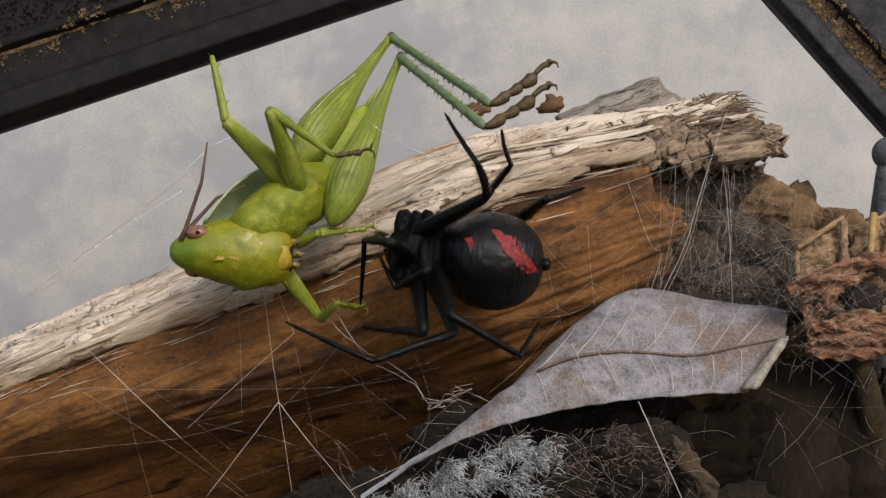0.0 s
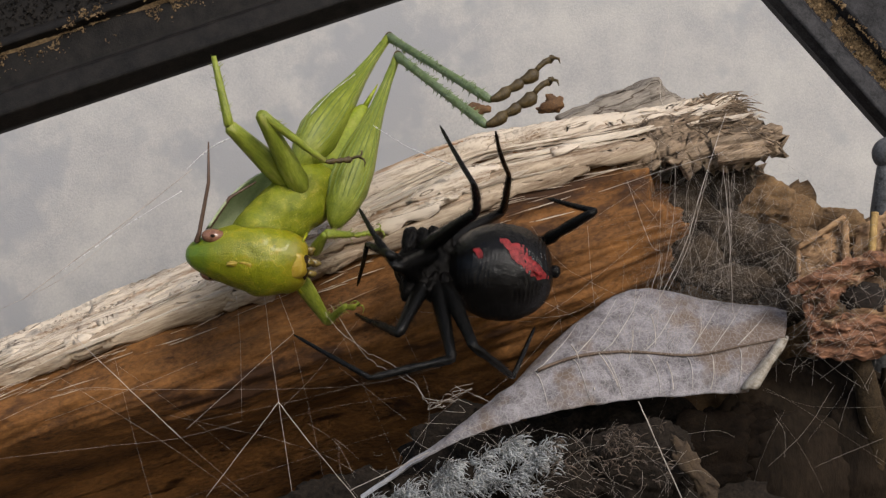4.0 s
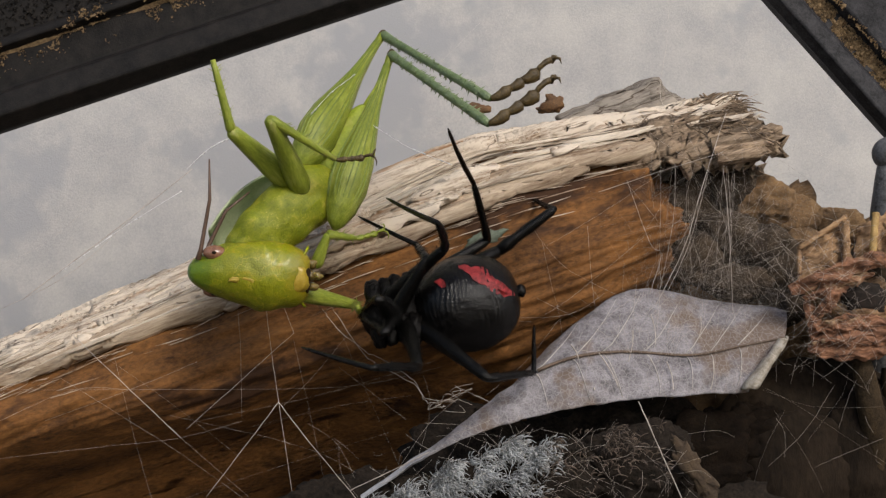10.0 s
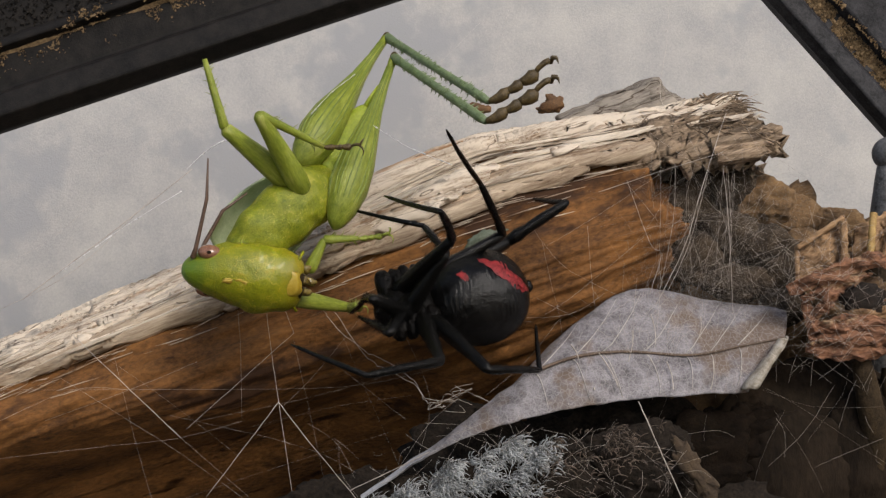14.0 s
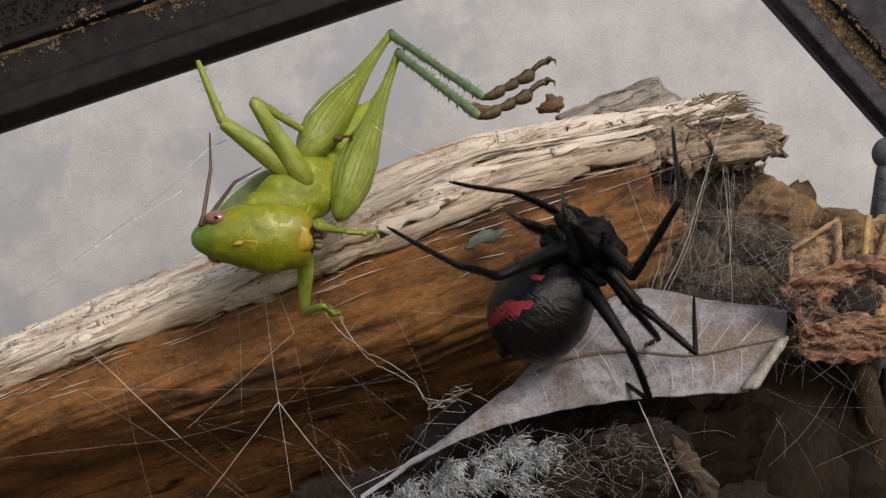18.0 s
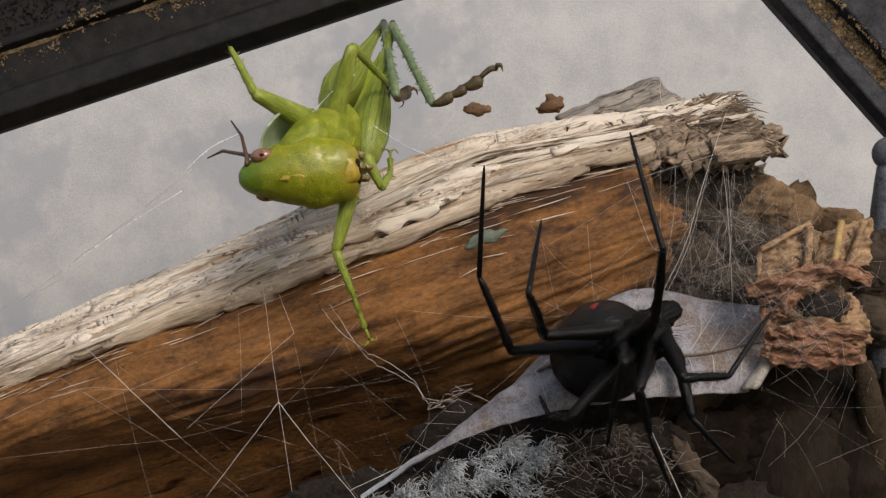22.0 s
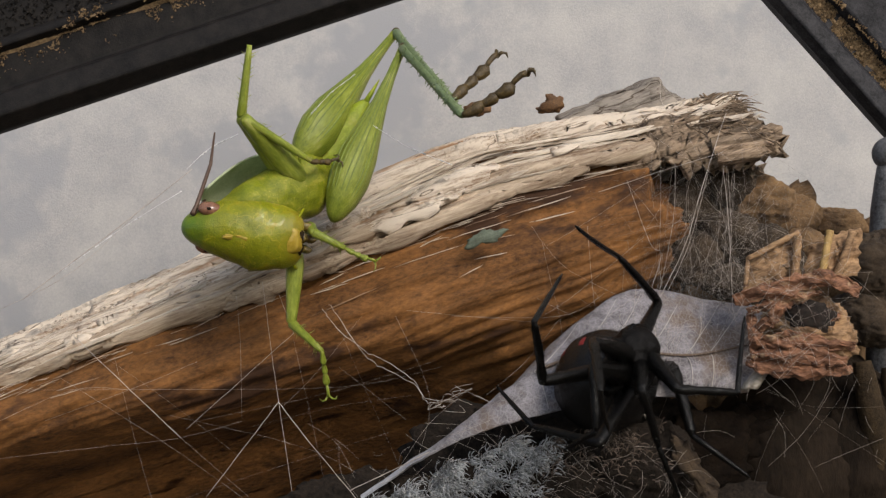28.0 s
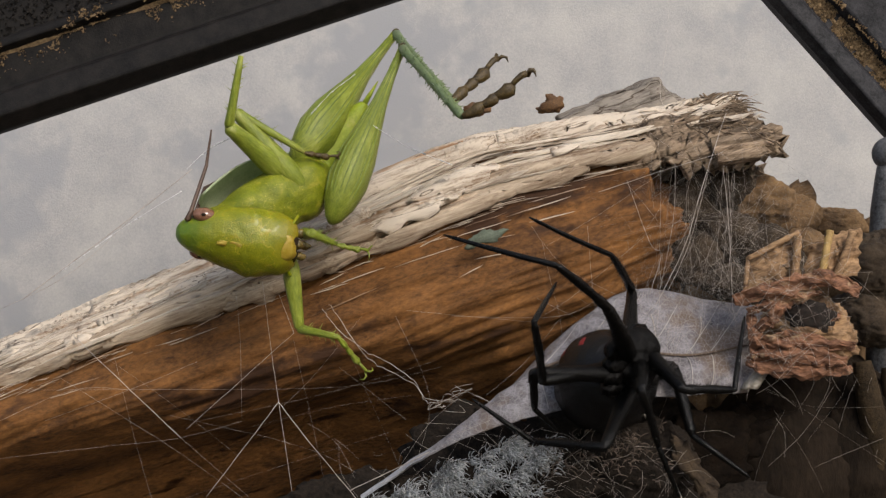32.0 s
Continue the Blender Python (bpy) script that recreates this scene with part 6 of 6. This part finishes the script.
        P[k + "2"] = part("tarsus", limb("tarsus", L[2], [(s, r * fat * 0.8) for s, r in ((-.02, .12), (0, .22), (.3, .21), (.6, .19), (.63, .17), (.9, .14), (1, .06))], M_BLACK, 10, 160, 0.00020, -0.02, i + 20, 1.0, 0.000011), root)


def spider_poses(t):
    """World poses of the spider's parts at t seconds."""
    g = {k: glide(v, t) for k, v in SPIDER.items()}
    centre = at(g["belly"][0], g["belly"][1], g["belly"][2])
    up = way(g["mark"])
    headc = reach(centre, g["head"][0], g["head"][1], 0.0066, g["head"][2])
    axis = (centre - headc).normalized()
    out = {}
    base = centre - axis * 0.0048
    out["abdomen"] = bone(base, base + axis, up)
    nod = g["nod"]
    front = (way(nod[:3]) * nod[3] - axis * (1 - nod[3])).normalized()
    cm = bone(headc - front * 0.0026, headc + front, up)
    out["cephalothorax"] = cm
    for k in LEGS:
        side, along, s0, s1, s2 = LEG_PLAN[k]
        hip = cm @ Vector((0.0022 + along * 0.001, side * 0.0013 * (-1), 0.0002))
        knee = reach(hip, g[k][0], g[k][1], LEG_SIZE[k][0], s0)
        ankle = reach(knee, g[k][2], g[k][3], LEG_SIZE[k][1], s1)
        toe = reach(ankle, g[k][4], g[k][5], LEG_SIZE[k][2], s2)
        v = Vector((0.05, -1, 0.3))
        out[k + "0"], out[k + "1"], out[k + "2"] = bone(hip, knee, v), bone(knee, ankle, v), bone(ankle, toe, v)
    root = out["abdomen"].copy()
    root.translation = centre
    return root, out


LIMB_SIZE = {"femur_a": 370, "femur_b": 370, "shin_a": 400, "shin_b": 400, "foot_a": 135, "foot_b": 135,
             "fore0": 150, "fore1": 124, "mid0": 165, "mid1": 140, "mid2": 70, "near0": 60, "near1": 62, "near2": 62, "low0": 120, "low1": 90, "low2": 95}


def build_bug():
    root = thing("katydid", at(560, 320), "yellow-green cone-headed katydid hanging head down in silk", "insect")
    ROOTS["bug"] = root
    P = PARTS["bug"]
    skull = [(1.0, 0, 0.1, 1.15), (2.4, 0.1, 0.1, 1.85), (4.0, 0.2, 0, 2.4), (5.8, 0.1, 0, 2.75), (7.5, 0, 0, 2.65), (6.4, 1.6, 0.9, 1.2), (6.6, -1.7, 0.8, 1.2), (8.9, 0.9, 0.4, 1.6), (8.9, -0.9, 0.4, 1.6)]
    P["head"] = part("head", merged("head", skull, M_HEAD, 90, 76, 2.0, 0.022, 0.9), root, "translucent yellow-green cone-shaped head")
    for y in (-1, 1):
        e = part("eye", lump("eye", Vector((0.0022, 0.0020 if y > 0 else -0.0015, 0.0009 if y > 0 else 0.0004)), 0.00105, 0.00068, 0.00082, M_EYE, 0.03, 0.001, 1, 18, 16), P["head"], "brown oval eye")
        part("pupil", lump("pupil", Vector((0, 0, 0)), 0.00024, 0.00016, 0.00024, M_DARKJAW, 0.05, 0.001, 1, 10, 10), e, "dark pupil spot").location = Vector((0.0022, 0.0022 if y > 0 else -0.0017, 0.00155 if y > 0 else 0.00105))
        part("jaw_tip", lump("jaw_tip", Vector((0.0103, y * 0.0005, 0.0012)), 0.0003, 0.0006, 0.0006, M_DARKJAW, 0.4, 0.0006, 5 + y, 16, 14), P["head"], "dark jaw tip")
        part("palp", limb("palp", 0.0017, [(0, .14), (.3, .17), (.5, .12), (.8, .14), (1, .06)], M_YELLOWGREEN, 7, 0, 0, 0.25), P["head"]).matrix_basis = pose(0.0096, y * 0.0016, 0.0008, 0, 35, y * 60)
    part("upper_lip", lump("upper_lip", Vector((0.0092, 0.0001, 0.0017)), 0.0013, 0.0014, 0.0007, M_JAW, 0.25, 0.001, 4, 28, 24), P["head"], "orange-yellow upper lip")
    for i, (x, y, z, r) in enumerate(((0.0104, 0.0003, 0.0008, 0.0006), (0.0107, -0.0008, 0.0003, 0.0005), (0.0106, 0.0012, 0.0002, 0.0005), (0.0112, 0.0001, 0.0000, 0.00045))):
        part("mouthpart", lump("mouthpart", Vector((x, y, z)), r * 1.3, r * 0.8, r * 0.8, M_MOUTH, 0.4, 0.0006, i, 16, 14), P["head"], "brownish glassy mouthpart")
    part("face_stripe", lump("face_stripe", Vector((0.0050, 0.0002, 0.00275)), 0.0016, 0.00026, 0.00022, M_JAW, 0.9, 0.0006, 9, 30, 20), P["head"], "golden stripe across the face")
    part("brow", lump("brow", Vector((0.0008, 0, 0.0002)), 0.0009, 0.0008, 0.0008, M_HEAD, 0.1, 0.001, 2, 18, 16), P["head"], "bright green head tip")
    trunk = [(-1.2, 0, 0.3, 1.5), (0.6, 0, 0.1, 2.1), (2.6, 0, 0, 2.35), (4.6, 0, 0, 2.45), (6.6, 0, 0.1, 2.4), (8.2, 0, 0.2, 1.8), (0.9, 1.2, -0.6, 1.2), (0.8, -1.2, -0.6, 1.2),
             (3.5, 1.1, -0.7, 1.4), (3.7, -1.2, -0.7, 1.4), (6.4, 1.2, -0.6, 1.5), (6.8, -1.4, -0.6, 1.5)]
    P["chest"] = part("chest", merged("chest", trunk, M_CHEST, 120, 96, 1.9, 0.026, 0.9), root, "mottled yellow-green chest")

    def shield(a, b):
        w = math.pi * (0.16 + 0.68 * b)
        x = -0.0022 + 0.0094 * a
        rr = 0.0031 + 0.0009 * math.sin(math.pi * a)
        return Vector((x, math.cos(w) * rr * 1.02, math.sin(w) * rr * 1.02))
    pn = part("back_shield", sheet("back_shield", 26, 30, shield, M_WING), P["chest"], "pale green saddle-shaped back shield")
    pn.modifiers.new("thick", "SOLIDIFY").thickness = 0.0002
    body = round_profile([(0, 1.8, 1.8), (0.12, 2.4, 2.3), (0.4, 2.4, 2.3), (0.7, 1.7, 1.6), (0.92, 0.9, 0.8), (1, 0.4, 0.4)])
    P["body"] = part("abdomen", blob("abdomen", 0.0100, body, M_GREEN, 8, 3, 64, 36, 0.02), root, "ringed light green abdomen")

    def pad(side):
        def f(a, b):
            w = math.pi * (0.5 + side * (0.04 + 0.34 * b))
            rr = 0.0026 - 0.0003 * a
            taper = math.sin(math.pi * min(1, 0.12 + 0.88 * a)) ** 0.6
            w = math.pi / 2 + (w - math.pi / 2) * (0.3 + 0.7 * taper)
            return Vector((-0.001 + 0.0088 * a, math.cos(w) * rr, math.sin(w) * rr))
        return f
    for y in (-1, 1):
        wp = part("wing_pad", sheet("wing_pad", 22, 12, pad(y), M_WING), P["body"], "short pale green wing pad")
        wp.modifiers.new("thick", "SOLIDIFY").thickness = 0.0001
    part("tail_spike", limb("tail_spike", 0.003, [(0, .3), (.5, .22), (1, .04)], M_GREEN, 8), P["body"]).matrix_basis = pose(0.0094, 0, 0)
    S = {k: v * UNIT for k, v in LIMB_SIZE.items()}
    for i, k in enumerate("ab"):
        P["femur_" + k] = part("hind_femur", limb("hind_femur", S["femur_" + k], [(-.03, .4), (0, 1.0), (.08, 1.8), (.2, 2.3), (.34, 2.15), (.5, 1.5), (.66, .88), (.82, .55), (.93, .46), (.98, .5), (1.01, .3)], M_LIMB, 16, 0, 0, 0, i, 0.8), root, "long green jumping thigh, thick at its base")
        lines = []
        for w in (-1.1, -0.45, 0.2, 0.9, 2.6):
            pts = []
            for s, r in ((.05, 1.45), (.12, 1.95), (.2, 2.3), (.34, 2.15), (.5, 1.5), (.66, .88), (.82, .55), (.93, .46)):
                pts.append(Vector((s * S["femur_" + k], math.cos(w + 1.57) * r * 0.0008, math.sin(w + 1.57) * r * 0.001)))
            lines.append(tube("l", pts, [0.00005, 0.00006, 0.00007, 0.00007, 0.00006, 0.00006, 0.00005, 0.00004], None, 5))
            lines.append(tube("l", [Vector((q.x, -q.y, q.z)) for q in pts], [0.00005, 0.00006, 0.00007, 0.00007, 0.00006, 0.00006, 0.00005, 0.00004], None, 5))
        part("ridge", joined("ridge", lines, M_RIDGE), P["femur_" + k], "darker green ridges along the thigh", "stuff")
        part("knee_cap", lump("knee_cap", Vector((S["femur_" + k], 0, 0)), 0.0006, 0.0004, 0.0005, M_FOOT, 0.1, 0.001, i, 12, 10), P["femur_" + k], "brownish knee")
        P["shin_" + k] = part("hind_tibia", limb("hind_tibia", S["shin_" + k], [(-.01, .36), (.02, .52), (.1, .42), (.5, .37), (.95, .42), (1, .3)], M_SHIN, 10, 130, 0.00040, 0, i + 5, 1.0, 0.00008), root, "pale green spiny shin")
        P["foot_" + k] = build_foot("hind_foot", S["foot_" + k], M_FOOT, root, 1.42)
    for k, mtl in (("fore", M_LIMB), ("mid", M_LIMB), ("near", M_LIMB), ("low", M_LIMB)):
        wd = {"near": 0.6, "low": 0.82, "fore": 1.12, "mid": 1.05}.get(k, 0.84)
        P[k + "0"] = part(k + "_femur", limb(k, S[k + "0"], [(s, r * wd) for s, r in ((-.1, .5), (-.03, .85), (.1, 1.0), (.3, .95), (.6, .78), (.9, .6), (.98, .56), (1.02, .3))], mtl, 12, 3, 0.0004, 0, 3), root)
        P[k + "1"] = part(k + "_tibia", limb(k, S[k + "1"], [(-.02, .3), (.03, .46), (.2, .40), (.8, .30), (1, .22)], mtl, 9, 26, 0.0006, 0, 4, 1.0, 0.00005), root)
        if k + "2" in S:
            P[k + "2"] = build_foot(k + "_foot", S[k + "2"], M_FOOT if k == "mid" else M_LIMB, root, 0.75)
    for k, ln in (("ant1", 175), ("ant2", 130)):
        P[k] = part("antenna", limb("antenna", ln * UNIT, [(-.01, .16), (0, .28), (.1, .2), (.6, .16), (1, .07)], M_ANT, 7, 0, 0, 0.05 if k == "ant1" else 0.12), root, "thin brown antenna")


def build_foot(name, length, material, root, fat):
    """A jointed foot with rounded lobes and a pair of claws, as one part with its claws under it."""
    pieces = []
    for a, b, r in ((0, .3, .34), (.25, .5, .32), (.46, .72, .40)):
        pts = [Vector((length * (a + (b - a) * s), 0, -0.0002 * math.sin(math.pi * s))) for s in (0, .25, .5, .75, 1)]
        pieces.append(tube("f", pts, [0.001 * r * fat * q for q in (.5, .8, 1, 1.15, .5)], None, 9))
    pts = [Vector((length * s, 0, 0.0003 * math.sin(math.pi * (s - .7) / .3))) for s in (.66, .76, .86, .93)]
    pieces.append(tube("f", pts, [0.001 * r * fat for r in (.14, .17, .19, .2)], None, 8))
    foot = part(name, joined(name, pieces, material), root)
    for y in (-1, 1):
        c = [Vector((length * .92, 0, 0)), Vector((length * .98, y * 0.0003, 0.0003)), Vector((length * 1.02, y * 0.0006, 0.0001)), Vector((length * 1.0, y * 0.0008, -0.0003))]
        part("claw", joined("claw", [tube("c", c, [0.00014 * fat, 0.00012 * fat, 0.00009 * fat, 0.00003], None, 6)], material), foot)
    return foot


HIPS = {"fore": (-46, -8, -2.6), "mid": (-22, 4, -3.0), "near": (4, -22, 1.2), "low": (-22, 30, 1.4)}


def bug_poses(t):
    """World poses of the insect's parts at t seconds."""
    g = {k: glide(v, t) for k, v in BUG.items()}
    S = {k: v * UNIT for k, v in LIMB_SIZE.items()}
    out = {}
    back = way(g["back"])
    neck = at(g["neck"][0], g["neck"][1], 1.0)
    waist = reach(neck, g["waist"][0], g["waist"][1], 0.0075, 1)
    tail = reach(waist, g["tail"][0], g["tail"][1], 0.0118, 1)
    tail = waist.lerp(tail, 0.86)
    d = (waist - neck).normalized()
    out["chest"] = bone(neck - d * 0.0005, waist, back)
    d2 = (tail - waist).normalized()
    out["body"] = bone(waist - d2 * 0.0012 + Vector((0, 0.0026, 0)), tail + Vector((0, 0.0030, 0)), back)
    v = at(g["head"][0], g["head"][1], -0.3)
    mouth = reach(v, g["head"][2], g["head"][3], 0.0108, 1 if g["head"][4] > 0 else -1)
    out["head"] = bone(v, mouth, Vector((0, -1, -0.25)))
    for k, off in (("a", Vector((-0.0014, -0.0016, 0.0019))), ("b", Vector((0.0020, -0.0022, -0.0034)))):
        q = g["hind_" + k]
        hip = waist + off
        knee = reach(hip, q[0], q[1], S["femur_" + k], 1)
        ankle = reach(knee, q[2], q[3], S["shin_" + k], -1)
        toe = reach(ankle, q[4], q[5], S["foot_" + k], 1)
        up = Vector((0.2, -0.3, 1))
        out["femur_" + k], out["shin_" + k], out["foot_" + k] = bone(hip, knee, up), bone(knee, ankle, up), bone(ankle, toe, up)
    for k, h, sides in (("fore", 0.30, (-1, 1)), ("mid", 0.55, (-1, 1, 1)), ("near", 0.25, (-1, 1, 1)), ("low", 0.1, (1, -1, 1))):
        q = g[k]
        du, dv, dy = HIPS[k]
        p = (mouth if k in ("near", "low") else waist) + Vector((du * UNIT, dy * 0.001, -dv * UNIT))
        for i, sd in enumerate(sides):
            nxt = reach(p, q[2 * i], q[2 * i + 1], S[k + str(i)], sd)
            out[k + str(i)] = bone(p, nxt, Vector((0.1, -1, 0.4)))
            p = nxt
    hm = out["head"]
    q = g["ant"]
    root1 = hm @ Vector((0.0008, 0.0014, 0.0010))
    root2 = hm @ Vector((0.0014, 0.0016, -0.0008))
    out["ant1"] = bone(root1, reach(root1, q[0], q[1], 175 * UNIT, 1), Vector((1, 0, 0.3)))
    out["ant2"] = bone(root2, reach(root2, q[2], q[3], 130 * UNIT, 1), Vector((-1, 0, 1)))
    root = out["chest"].copy()
    root.translation = waist
    return root, out


build_spider()
build_bug()

POD_ROWS = [(0, 0, 0, 0), (5.5, 3, -1, 0), (12, 4, 0, 0), (14, 0, 0, 0), (16.5, -7, 2, 0), (18, -12, 4, 1), (19.5, -26, 8, 2), (20.2, -38, 14, 3),
            (21, -62, 10, 4), (22, -70, 10, 5), (23, -78, 14, 5), (24, -86, 20, 6), (25.5, -92, 24, 6), (28, -92, 26, 6), (32, -92, 26, 6)]


def motions():
    times = sorted({round(k * 0.25, 2) for k in range(129)} | {round(19.8 + 0.1 * k, 2) for k in range(22)})
    for key, poses in (("spider", spider_poses), ("bug", bug_poses)):
        roots, rows = [], {k: [] for k in PARTS[key]}
        for t in times:
            root, out = poses(t)
            roots.append((t, root))
            inv = root.inverted()
            for k in rows:
                rows[k].append((t, inv @ out[k]))
        walk(ROOTS[key], roots)
        for k in rows:
            walk(PARTS[key][k], rows[k])
    k = (REACH + 0.003) / REACH
    o = POD.location.copy()
    walk(POD, [(t, Matrix.Translation(o + Vector(((du + 0.16 * min(0, du)) * UNIT * k, 0.00003 * min(0, du), -dv * UNIT * k))) @ pose(0, 0, 0, 0, r, 0)) for t, du, dv, r in POD_ROWS])


motions()
